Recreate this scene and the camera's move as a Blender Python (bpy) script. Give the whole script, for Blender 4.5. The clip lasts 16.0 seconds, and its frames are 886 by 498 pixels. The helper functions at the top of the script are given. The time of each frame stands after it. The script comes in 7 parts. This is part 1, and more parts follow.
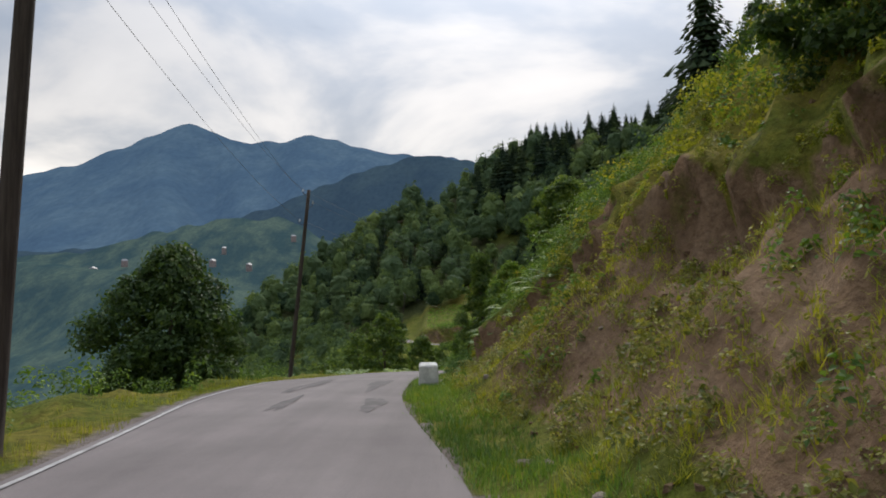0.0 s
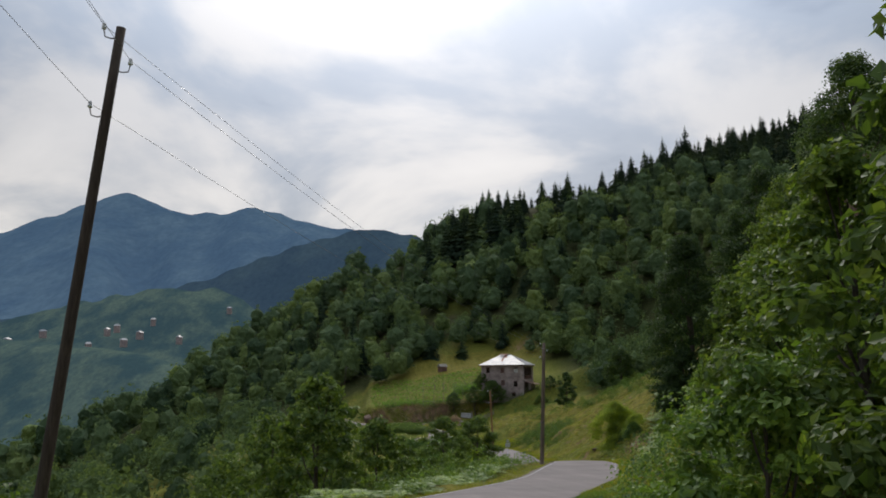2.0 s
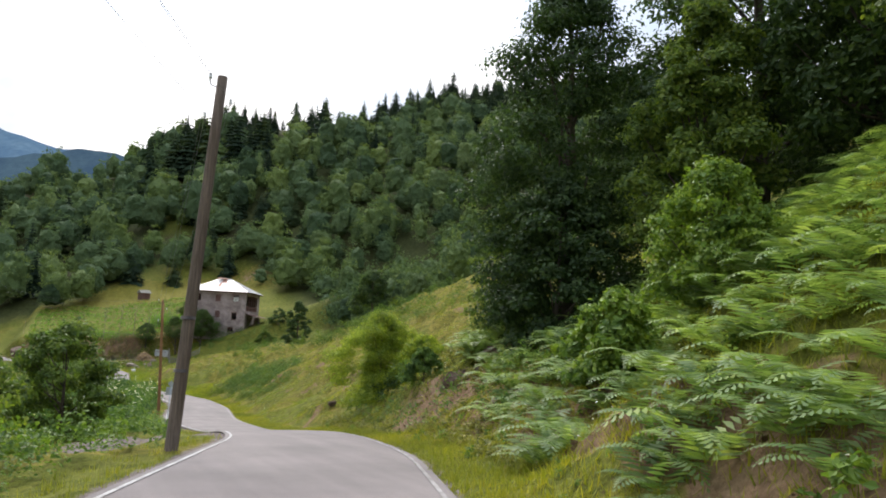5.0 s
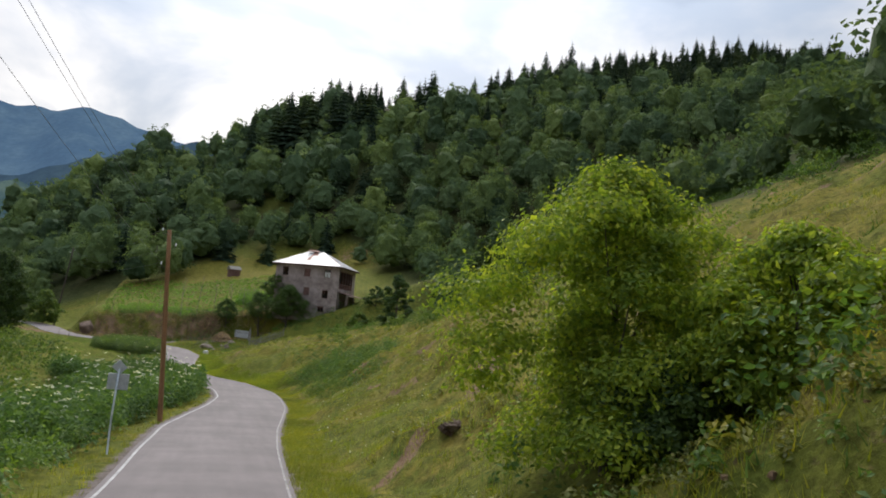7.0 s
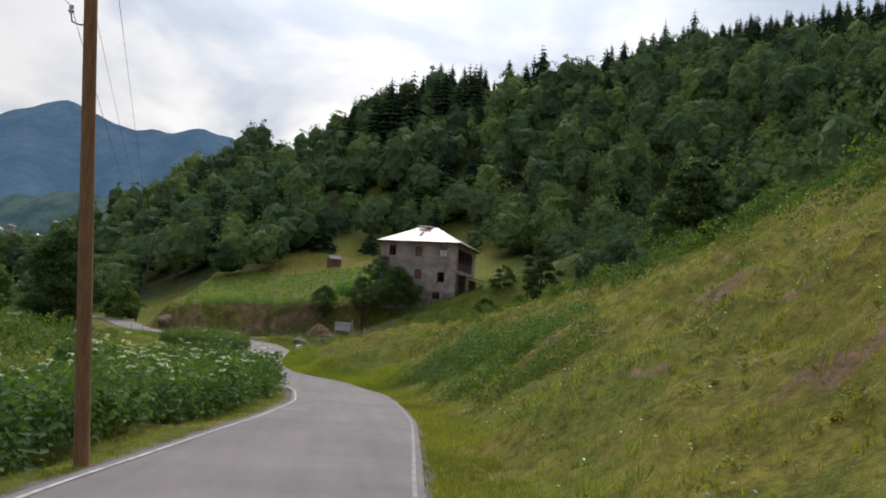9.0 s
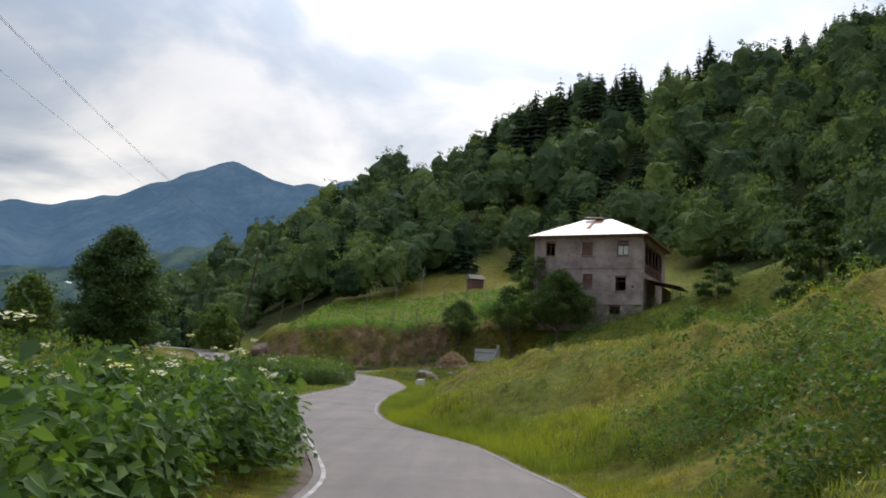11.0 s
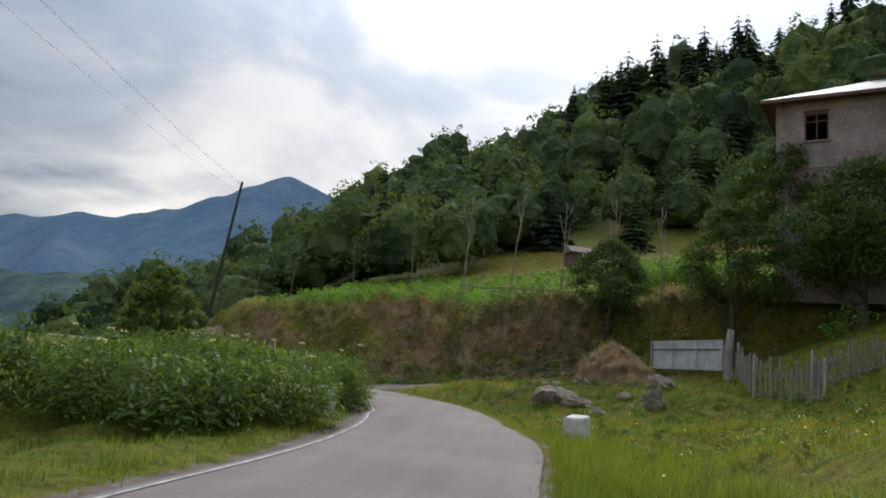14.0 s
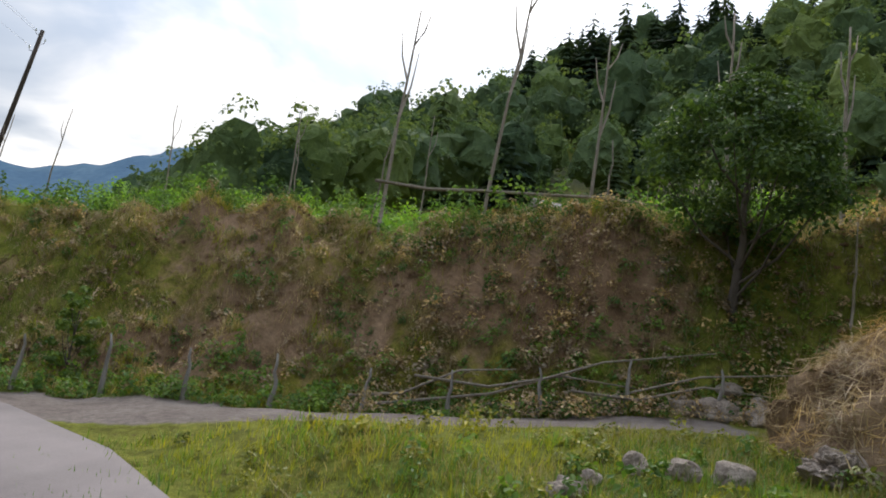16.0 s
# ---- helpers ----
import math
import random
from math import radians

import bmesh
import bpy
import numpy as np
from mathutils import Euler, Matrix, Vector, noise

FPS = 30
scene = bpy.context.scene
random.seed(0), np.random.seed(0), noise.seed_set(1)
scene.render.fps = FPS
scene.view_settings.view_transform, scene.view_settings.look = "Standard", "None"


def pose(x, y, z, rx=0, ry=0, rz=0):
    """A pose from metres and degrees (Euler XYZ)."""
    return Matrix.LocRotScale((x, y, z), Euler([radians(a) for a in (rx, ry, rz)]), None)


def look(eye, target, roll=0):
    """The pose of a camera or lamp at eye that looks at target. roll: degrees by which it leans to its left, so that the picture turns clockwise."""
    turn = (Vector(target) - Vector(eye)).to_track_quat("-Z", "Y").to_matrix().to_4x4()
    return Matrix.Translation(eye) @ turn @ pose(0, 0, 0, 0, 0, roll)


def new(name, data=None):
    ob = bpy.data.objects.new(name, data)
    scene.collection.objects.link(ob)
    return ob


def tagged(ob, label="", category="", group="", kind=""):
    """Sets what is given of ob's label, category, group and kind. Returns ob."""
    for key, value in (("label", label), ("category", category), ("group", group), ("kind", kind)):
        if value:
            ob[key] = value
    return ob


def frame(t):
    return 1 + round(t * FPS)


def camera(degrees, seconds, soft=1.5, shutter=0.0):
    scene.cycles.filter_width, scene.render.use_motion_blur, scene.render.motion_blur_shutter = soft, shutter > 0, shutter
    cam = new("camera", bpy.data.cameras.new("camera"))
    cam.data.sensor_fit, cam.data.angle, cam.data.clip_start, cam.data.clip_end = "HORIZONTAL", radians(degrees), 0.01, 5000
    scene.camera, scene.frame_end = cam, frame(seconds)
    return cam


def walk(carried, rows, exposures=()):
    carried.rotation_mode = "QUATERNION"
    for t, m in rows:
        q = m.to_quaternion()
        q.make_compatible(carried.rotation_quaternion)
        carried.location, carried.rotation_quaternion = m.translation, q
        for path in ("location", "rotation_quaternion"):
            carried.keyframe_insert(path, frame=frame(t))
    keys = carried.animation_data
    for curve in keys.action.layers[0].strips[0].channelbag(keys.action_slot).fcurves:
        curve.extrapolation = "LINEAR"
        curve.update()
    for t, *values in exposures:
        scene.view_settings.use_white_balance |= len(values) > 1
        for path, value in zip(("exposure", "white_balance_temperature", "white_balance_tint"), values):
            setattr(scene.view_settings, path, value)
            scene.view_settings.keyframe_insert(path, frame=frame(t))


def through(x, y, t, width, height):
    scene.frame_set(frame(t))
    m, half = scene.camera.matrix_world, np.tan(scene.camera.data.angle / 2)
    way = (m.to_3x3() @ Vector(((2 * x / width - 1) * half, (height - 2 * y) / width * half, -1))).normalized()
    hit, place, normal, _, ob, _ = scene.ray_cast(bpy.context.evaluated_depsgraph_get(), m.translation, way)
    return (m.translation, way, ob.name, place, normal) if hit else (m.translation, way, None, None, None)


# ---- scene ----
cam = camera(62.0, 16.0, soft=1.8)
PATH = [
    (0, (-0.811, 2.731, -1.400), (-0.808, 4.726, -1.261), -1.0),
    (0.5, (-1.490, 9.348, -1.500), (-1.498, 11.343, -1.361), -1.2),
    (1, (-2.302, 15.956, -1.640), (-2.303, 17.932, -1.325), 0.2),
    (1.5, (-2.679, 22.475, -1.950), (-2.668, 24.440, -1.579), -0.1),
    (2, (-2.660, 28.708, -2.420), (-2.500, 30.671, -2.076), -0.5),
    (2.5, (-2.214, 35.952, -3.000), (-1.807, 37.889, -2.711), 1.2),
    (3, (-1.119, 43.222, -3.501), (-0.505, 45.100, -3.188), 2.1),
    (3.2, (-0.469, 45.918, -3.679), (0.193, 47.775, -3.344), 1.7),
    (5.3, (9.626, 72.599, -6.423), (10.447, 74.411, -6.211), 2.9),
    (5.5, (10.579, 75.196, -6.566), (11.377, 77.019, -6.366), 3.0),
    (6, (12.509, 81.877, -6.954), (13.166, 83.755, -6.756), 4.4),
    (6.5, (14.176, 88.439, -7.386), (14.825, 90.319, -7.178), 4.3),
    (7, (15.316, 94.724, -7.946), (15.872, 96.635, -7.740), 4.7),
    (7.5, (16.013, 100.978, -8.754), (16.547, 102.895, -8.554), 4.8),
    (8, (16.351, 107.354, -9.649), (16.816, 109.289, -9.449), 4.9),
    (8.5, (16.636, 114.012, -10.403), (16.935, 115.980, -10.205), 5.6),
    (9, (17.046, 120.828, -11.010), (17.336, 122.796, -10.805), 3.9),
    (9.5, (17.526, 128.062, -11.682), (17.821, 130.028, -11.466), 2.3),
    (10, (18.148, 135.431, -12.110), (18.203, 137.418, -11.888), 2.0),
    (10.2, (18.435, 138.401, -12.188), (18.371, 140.385, -11.944), 1.6),
    (12.3, (17.168, 169.548, -13.842), (17.020, 171.519, -13.534), 5.6),
    (12.5, (16.465, 172.428, -13.862), (16.255, 174.394, -13.561), 5.8),
    (13, (14.838, 179.328, -13.887), (14.581, 181.287, -13.578), 5.8),
    (13.5, (13.455, 186.025, -13.859), (13.203, 187.983, -13.541), 5.6),
    (14, (12.527, 192.810, -13.828), (12.272, 194.765, -13.495), 4.9),
    (14.5, (12.002, 199.029, -13.770), (11.839, 200.995, -13.443), 4.0),
    (15, (11.682, 204.934, -13.677), (11.615, 206.911, -13.377), 4.4),
    (15.5, (11.560, 210.699, -13.539), (11.512, 212.677, -13.241), 6.2),
    (16, (10.823, 215.887, -13.239), (10.757, 217.862, -12.930), 8.5),
]
walk(cam, [(t, look(eye, target, roll)) for t, eye, target, roll in PATH],
     exposures=((0, -0.15), (0.6, -0.08), (1.0, -0.10), (1.5, -0.55), (2.0, -0.35), (2.5, 0.10), (3.2, 0.20), (5.3, 0.70), (6.0, 0.56), (6.5, 0.45), (7.0, 0.14), (8.0, 0.0), (9.0, -0.03), (10.0, 0.17), (11.2, 0.03), (12.5, -0.08), (13.5, -0.02), (14.5, 0.02), (15.4, 0.24), (16.0, 0.48)))

# ---------------------------------------------------------------- light
SUN_AZ, SUN_EL = 6.0, 42.0      # the bright part of the cloud, ahead of the road

world = bpy.data.worlds.new("sky")
scene.world = world
world.use_nodes = True
wt = world.node_tree
wn, wl = wt.nodes, wt.links
wn.clear()


sky = wn.new("ShaderNodeTexSky")
sky.sky_type, sky.sun_disc = "NISHITA", False
sky.sun_elevation, sky.sun_rotation = radians(SUN_EL), radians(SUN_AZ)
sky.air_density, sky.dust_density = 1.0, 2.0
skyb = wn.new("ShaderNodeVectorMath")
skyb.operation = "SCALE"
skyb.inputs["Scale"].default_value = 0.16
wl.new(sky.outputs[0], skyb.inputs[0])
tc = wn.new("ShaderNodeTexCoord")
sep = wn.new("ShaderNodeSeparateXYZ")
wl.new(tc.outputs["Generated"], sep.inputs[0])


def wmath(op, a, b=None, clamp=False):
    n = wn.new("ShaderNodeMath")
    n.operation, n.use_clamp = op, clamp
    for i, v in enumerate((a, b)):
        if v is None:
            continue
        if isinstance(v, (int, float)):
            n.inputs[i].default_value = v
        else:
            wl.new(v, n.inputs[i])
    return n.outputs[0]


zz = wmath("ADD", wmath("MAXIMUM", sep.outputs[2], 0.0), 0.30)
comb = wn.new("ShaderNodeCombineXYZ")
wl.new(wmath("DIVIDE", sep.outputs[0], zz), comb.inputs[0])
wl.new(wmath("DIVIDE", sep.outputs[1], zz), comb.inputs[1])
cl1 = wn.new("ShaderNodeTexNoise")
cl1.inputs["Scale"].default_value, cl1.inputs["Detail"].default_value = 1.7, 6.0
cl1.inputs["Roughness"].default_value, cl1.inputs["Distortion"].default_value = 0.50, 0.35
wl.new(comb.outputs[0], cl1.inputs["Vector"])
sunv = Vector((math.sin(radians(SUN_AZ)) * math.cos(radians(SUN_EL)), math.cos(radians(SUN_AZ)) * math.cos(radians(SUN_EL)), math.sin(radians(SUN_EL))))
dot = wn.new("ShaderNodeVectorMath")
dot.operation = "DOT_PRODUCT"
wl.new(tc.outputs["Generated"], dot.inputs[0])
dot.inputs[1].default_value = sunv
glow = wmath("POWER", wmath("MAXIMUM", dot.outputs["Value"], 0.0), 7.0)
ramp = wn.new("ShaderNodeValToRGB")
ramp.color_ramp.interpolation = "EASE"
ramp.color_ramp.elements[0].position, ramp.color_ramp.elements[0].color = 0.36, (0.34, 0.43, 0.58, 1)
ramp.color_ramp.elements[1].position, ramp.color_ramp.elements[1].color = 0.62, (0.98, 0.98, 1.0, 1)
e = ramp.color_ramp.elements.new(0.47)
e.color = (0.55, 0.645, 0.79, 1)
wl.new(wmath("ADD", cl1.outputs[0], wmath("MULTIPLY", glow, 0.10)), ramp.inputs[0])
height = wmath("MAXIMUM", sep.outputs[2], 0.0)
bright = wmath("MULTIPLY", wmath("ADD", wmath("MULTIPLY", wmath("ADD", wmath("MULTIPLY", height, 2.7), 0.8), height), 0.52), wmath("ADD", wmath("MULTIPLY", glow, 0.64), 0.43))
clouds = wn.new("ShaderNodeVectorMath")
clouds.operation = "SCALE"
wl.new(ramp.outputs[0], clouds.inputs[0])
wl.new(bright, clouds.inputs["Scale"])
mix = wn.new("ShaderNodeMix")
mix.data_type = "RGBA"
mix.inputs["Factor"].default_value = 0.86
wl.new(skyb.outputs[0], mix.inputs["A"])
low = wmath("MULTIPLY", wmath("POWER", wmath("MAXIMUM", wmath("SUBTRACT", 1.0, wmath("DIVIDE", height, 0.42)), 0.0), 1.5), wmath("MULTIPLY", wmath("MAXIMUM", wmath("SUBTRACT", cl1.outputs[0], 0.36), 0.0), 5.5))
warm = wn.new("ShaderNodeVectorMath")
warm.operation = "SCALE"
warm.inputs[0].default_value = (1.0, 0.90, 0.78)
wl.new(low, warm.inputs["Scale"])
lit = wn.new("ShaderNodeVectorMath")
wl.new(clouds.outputs[0], lit.inputs[0])
wl.new(warm.outputs[0], lit.inputs[1])
wl.new(lit.outputs[0], mix.inputs["B"])
bg = wn.new("ShaderNodeBackground")
bg.inputs["Strength"].default_value = 1.06
wl.new(mix.outputs["Result"], bg.inputs["Color"])
wout = wn.new("ShaderNodeOutputWorld")
wl.new(bg.outputs[0], wout.inputs[0])

sun = new("sun", bpy.data.lights.new("sun", "SUN"))
sun.data.energy, sun.data.angle, sun.data.color = 2.0, radians(20), (1.0, 0.94, 0.86)
sun.matrix_world = look(sunv * 100, (0, 0, 0))

# ---------------------------------------------------------------- materials


def material(name, rough=0.8, metal=0.0, spec=0.3):
    m = bpy.data.materials.new(name)
    m.use_nodes = True
    b = m.node_tree.nodes["Principled BSDF"]
    b.inputs["Roughness"].default_value = rough
    b.inputs["Metallic"].default_value = metal
    b.inputs["Specular IOR Level"].default_value = spec
    return m, m.node_tree.nodes, m.node_tree.links, b


def noise_tex(n, l, scale, detail=5.0, rough=0.6, coord="Object", stretch=None):
    t = n.new("ShaderNodeTexCoord")
    x = n.new("ShaderNodeTexNoise")
    x.inputs["Scale"].default_value, x.inputs["Detail"].default_value, x.inputs["Roughness"].default_value = scale, detail, rough
    if stretch:
        mp = n.new("ShaderNodeMapping")
        mp.inputs["Scale"].default_value = stretch
        l.new(t.outputs[coord], mp.inputs[0])
        l.new(mp.outputs[0], x.inputs["Vector"])
    else:
        l.new(t.outputs[coord], x.inputs["Vector"])
    return x.outputs[0]


def ramped(n, l, fac, stops):
    r = n.new("ShaderNodeValToRGB")
    els = r.color_ramp.elements
    while len(els) < len(stops):
        els.new(0.5)
    for e, (p, c) in zip(els, stops):
        e.position, e.color = p, (*c, 1)
    l.new(fac, r.inputs[0])
    return r.outputs[0]


def mixed(n, l, fac, a, b, blend="MIX"):
    m = n.new("ShaderNodeMix")
    m.data_type, m.blend_type = "RGBA", blend
    for key, v in (("Factor", fac), ("A", a), ("B", b)):
        if isinstance(v, (int, float)):
            m.inputs[key].default_value = v
        elif isinstance(v, tuple):
            m.inputs[key].default_value = (*v, 1)
        else:
            l.new(v, m.inputs[key])
    return m.outputs["Result"]


def bumped(n, l, b, height, strength, dist=0.02):
    k = n.new("ShaderNodeBump")
    k.inputs["Strength"].default_value, k.inputs["Distance"].default_value = strength, dist
    l.new(height, k.inputs["Height"])
    l.new(k.outputs[0], b.inputs["Normal"])


def plain(name, lo, hi, scale, rough=0.8, metal=0.0, bump=0.3, dist=0.01, stretch=None, spec=0.3):
    """Two tones by coarse and fine noise, with fine relief."""
    m, n, l, b = material(name, rough, metal, spec)
    a = noise_tex(n, l, scale, 6, 0.65, stretch=stretch)
    c = noise_tex(n, l, scale * 7.3, 4, 0.7, stretch=stretch)
    tone = ramped(n, l, a, [(0.35, lo), (0.65, hi)])
    fine = ramped(n, l, c, [(0.3, (0.7, 0.7, 0.7)), (0.7, (1.1, 1.1, 1.1))])
    l.new(mixed(n, l, 0.8, tone, fine, "MULTIPLY"), b.inputs["Base Color"])
    bumped(n, l, b, c, bump, dist)
    return m


def leafy(name, dark, light, accent, through=0.35, rough=0.55, mottle=0.0):
    """Leaves: tone by leaf and by plant, light passing through."""
    m, n, l, b = material(name, rough, 0.0, 0.25)
    g = n.new("ShaderNodeNewGeometry")
    at = n.new("ShaderNodeAttribute")
    at.attribute_name = "tint"
    tone = ramped(n, l, g.outputs["Random Per Island"], [(0.0, dark), (0.55, light), (1.0, accent)])
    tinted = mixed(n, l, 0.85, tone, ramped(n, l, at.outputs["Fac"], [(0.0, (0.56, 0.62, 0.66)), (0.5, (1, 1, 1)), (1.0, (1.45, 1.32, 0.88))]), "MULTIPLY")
    if mottle:
        spots = noise_tex(n, l, 1.3, 5, 0.7)
        tinted = mixed(n, l, mottle, tinted, ramped(n, l, spots, [(0.3, (0.5, 0.52, 0.5)), (0.7, (1.3, 1.28, 1.15))]), "MULTIPLY")
        bumped(n, l, b, spots, 1.0, 0.5)
        b.inputs["Specular IOR Level"].default_value = 0.08
    l.new(tinted, b.inputs["Base Color"])
    tr = n.new("ShaderNodeBsdfTranslucent")
    l.new(mixed(n, l, 1.0, tinted, (1.5, 1.5, 0.7), "MULTIPLY"), tr.inputs["Color"])
    mx = n.new("ShaderNodeMixShader")
    mx.inputs[0].default_value = through
    l.new(b.outputs[0], mx.inputs[1])
    l.new(tr.outputs[0], mx.inputs[2])
    l.new(mx.outputs[0], n["Material Output"].inputs[0])
    return m


M_LEAF = leafy("leaves_green", (0.054, 0.095, 0.022), (0.094, 0.152, 0.032), (0.145, 0.200, 0.045), 0.4)
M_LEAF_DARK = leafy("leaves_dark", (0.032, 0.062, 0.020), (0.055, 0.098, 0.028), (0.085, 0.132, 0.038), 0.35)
M_LEAF_LIME = leafy("leaves_yellow_green", (0.090, 0.150, 0.022), (0.165, 0.235, 0.032), (0.275, 0.325, 0.052), 0.5)
M_FERN = leafy("fern_green", (0.112, 0.186, 0.058), (0.182, 0.268, 0.090), (0.258, 0.338, 0.135), 0.4)
M_WEED = leafy("weed_green", (0.046, 0.094, 0.024), (0.080, 0.148, 0.036), (0.130, 0.210, 0.058), 0.35, 0.7)
M_CROP = leafy("crop_green", (0.065, 0.125, 0.025), (0.110, 0.188, 0.035), (0.170, 0.250, 0.055), 0.35)
M_FIR = leafy("needles_dark", (0.022, 0.038, 0.024), (0.032, 0.052, 0.031), (0.044, 0.066, 0.038), 0.12)
M_FIR.node_tree.nodes["Principled BSDF"].inputs["Specular IOR Level"].default_value = 0.04
M_FIR.node_tree.nodes["Principled BSDF"].inputs["Roughness"].default_value = 0.9
# Paler and bluer than near leaves: distance haze is mixed into the colour.
M_WOODS = leafy("woods_green", (0.077, 0.123, 0.066), (0.110, 0.166, 0.083), (0.147, 0.206, 0.098), 0.25, 0.8, 0.7)
M_GRASS = leafy("grass_blades", (0.134, 0.165, 0.018), (0.206, 0.226, 0.027), (0.294, 0.274, 0.050), 0.4)
M_VERGE = leafy("verge_blades", (0.118, 0.168, 0.022), (0.185, 0.240, 0.034), (0.265, 0.295, 0.060), 0.4)
M_POTATO = leafy("potato_leaves", (0.080, 0.175, 0.022), (0.130, 0.265, 0.034), (0.190, 0.330, 0.055), 0.4)
M_DEADHERB = leafy("dead_brown_herbs", (0.190, 0.135, 0.090), (0.310, 0.230, 0.155), (0.450, 0.350, 0.250), 0.3)
M_HERB = leafy("olive_herbs", (0.100, 0.116, 0.025), (0.182, 0.192, 0.040), (0.290, 0.270, 0.080), 0.3)
M_STRAWGRASS = leafy("dry_grass", (0.170, 0.150, 0.060), (0.240, 0.205, 0.090), (0.330, 0.280, 0.140), 0.3)
M_FLOWER = leafy("white_umbel", (0.55, 0.56, 0.48), (0.70, 0.70, 0.62), (0.80, 0.80, 0.72), 0.25)
M_YELLOW = leafy("yellow_flower", (0.55, 0.40, 0.03), (0.65, 0.50, 0.05), (0.70, 0.58, 0.10), 0.25)
M_BARK = plain("bark", (0.060, 0.048, 0.038), (0.115, 0.095, 0.078), 3.0, 0.95, bump=0.8, dist=0.02, stretch=(4, 4, 0.8))
M_BARE = plain("bare_stick", (0.17, 0.14, 0.11), (0.30, 0.26, 0.21), 5.0, 0.9, stretch=(5, 5, 1))
M_POLE = plain("pole_wood_grey", (0.10, 0.075, 0.058), (0.19, 0.145, 0.115), 2.2, 0.9, bump=0.6, stretch=(9, 9, 0.5))
M_POLE_WARM = plain("pole_wood_orange", (0.205, 0.104, 0.052), (0.32, 0.170, 0.085), 2.2, 0.85, bump=0.6, stretch=(9, 9, 0.5))
M_POLE_DARK = plain("pole_wood_dark", (0.045, 0.034, 0.028), (0.085, 0.066, 0.055), 2.2, 0.9, bump=0.6, stretch=(9, 9, 0.5))
M_IRON = plain("old_iron", (0.06, 0.055, 0.05), (0.12, 0.10, 0.09), 9, 0.6, 0.7)
M_PORCELAIN = plain("porcelain", (0.62, 0.64, 0.66), (0.80, 0.81, 0.82), 12, 0.25, spec=0.5, bump=0.05)
M_CABLE = plain("cable", (0.10, 0.10, 0.11), (0.18, 0.18, 0.19), 3, 0.5, 0.6)
M_ROCK = plain("field_rock", (0.245, 0.195, 0.160), (0.480, 0.400, 0.335), 3.2, 0.95, bump=1.0, dist=0.07)
M_CRAG = plain("dark_crag", (0.105, 0.070, 0.052), (0.270, 0.190, 0.145), 3.0, 0.95, bump=1.0, dist=0.09)
M_CONCRETE = plain("whitewashed_concrete", (0.46, 0.45, 0.42), (0.72, 0.71, 0.67), 3.5, 0.9, bump=0.5)
M_STRAW = plain("rotting_straw", (0.15, 0.095, 0.055), (0.33, 0.225, 0.135), 3.0, 1.0, bump=1.0, dist=0.05)
M_STRAWLEAF = leafy("straw_stalks", (0.24, 0.155, 0.085), (0.40, 0.285, 0.165), (0.56, 0.43, 0.27), 0.2)
M_BOARD = plain("weathered_board", (0.155, 0.140, 0.125), (0.30, 0.28, 0.25), 2.5, 0.95, bump=0.6, stretch=(7, 7, 0.7))
M_ZINC = plain("zinc_sheet", (0.42, 0.44, 0.47), (0.60, 0.62, 0.65), 1.6, 0.45, 0.35, bump=0.15)
M_ROOFTIN = plain("roof_tin", (0.22, 0.225, 0.235), (0.36, 0.36, 0.37), 0.6, 0.5, 0.25, bump=0.1)
M_RUST = plain("rusty_tin", (0.18, 0.085, 0.06), (0.36, 0.19, 0.15), 1.8, 0.8, 0.2)
M_STUCCO = plain("grey_render", (0.225, 0.176, 0.170), (0.430, 0.350, 0.335), 0.75, 0.95, bump=0.6, dist=0.03)
M_STONE = plain("plinth_stone", (0.20, 0.18, 0.17), (0.34, 0.31, 0.29), 1.3, 0.95, bump=0.8, dist=0.04)
M_FRAME = plain("brown_frame", (0.10, 0.055, 0.045), (0.19, 0.10, 0.085), 4, 0.8)
M_PALEFRAME = plain("pale_sheet", (0.50, 0.51, 0.50), (0.72, 0.73, 0.72), 4, 0.7)
# Nearly black: the darkness of closed rooms is put into the colour.
M_INSIDE = plain("dark_room", (0.025, 0.022, 0.020), (0.05, 0.045, 0.04), 2, 0.95)
M_BOARDUP = plain("rusty_boarding", (0.12, 0.065, 0.055), (0.23, 0.135, 0.12), 3, 0.9, stretch=(5, 5, 1))
M_SIGN = plain("sign_metal", (0.38, 0.42, 0.47), (0.55, 0.58, 0.62), 6, 0.5, 0.5)


def glass():
    m, n, l, b = material("window_glass", 0.08, 0.0, 0.5)
    b.inputs["Base Color"].default_value = (0.05, 0.06, 0.065, 1)
    return m


M_GLASS = glass()


def asphalt():
    m, n, l, b = material("asphalt", 0.82, 0.0, 0.3)
    big = noise_tex(n, l, 0.35, 5, 0.6)
    fine = noise_tex(n, l, 60, 3, 0.7)
    streak = noise_tex(n, l, 0.8, 5, 0.6, stretch=(2.2, 0.12, 1))
    tone = ramped(n, l, big, [(0.3, (0.140, 0.119, 0.116)), (0.7, (0.202, 0.173, 0.168))])
    tone = mixed(n, l, 0.55, tone, ramped(n, l, streak, [(0.35, (0.78, 0.78, 0.78)), (0.65, (1.12, 1.12, 1.12))]), "MULTIPLY")
    tone = mixed(n, l, 0.5, tone, ramped(n, l, fine, [(0.3, (0.65, 0.65, 0.65)), (0.7, (1.25, 1.25, 1.25))]), "MULTIPLY")
    l.new(tone, b.inputs["Base Color"])
    bumped(n, l, b, fine, 0.4, 0.006)
    return m


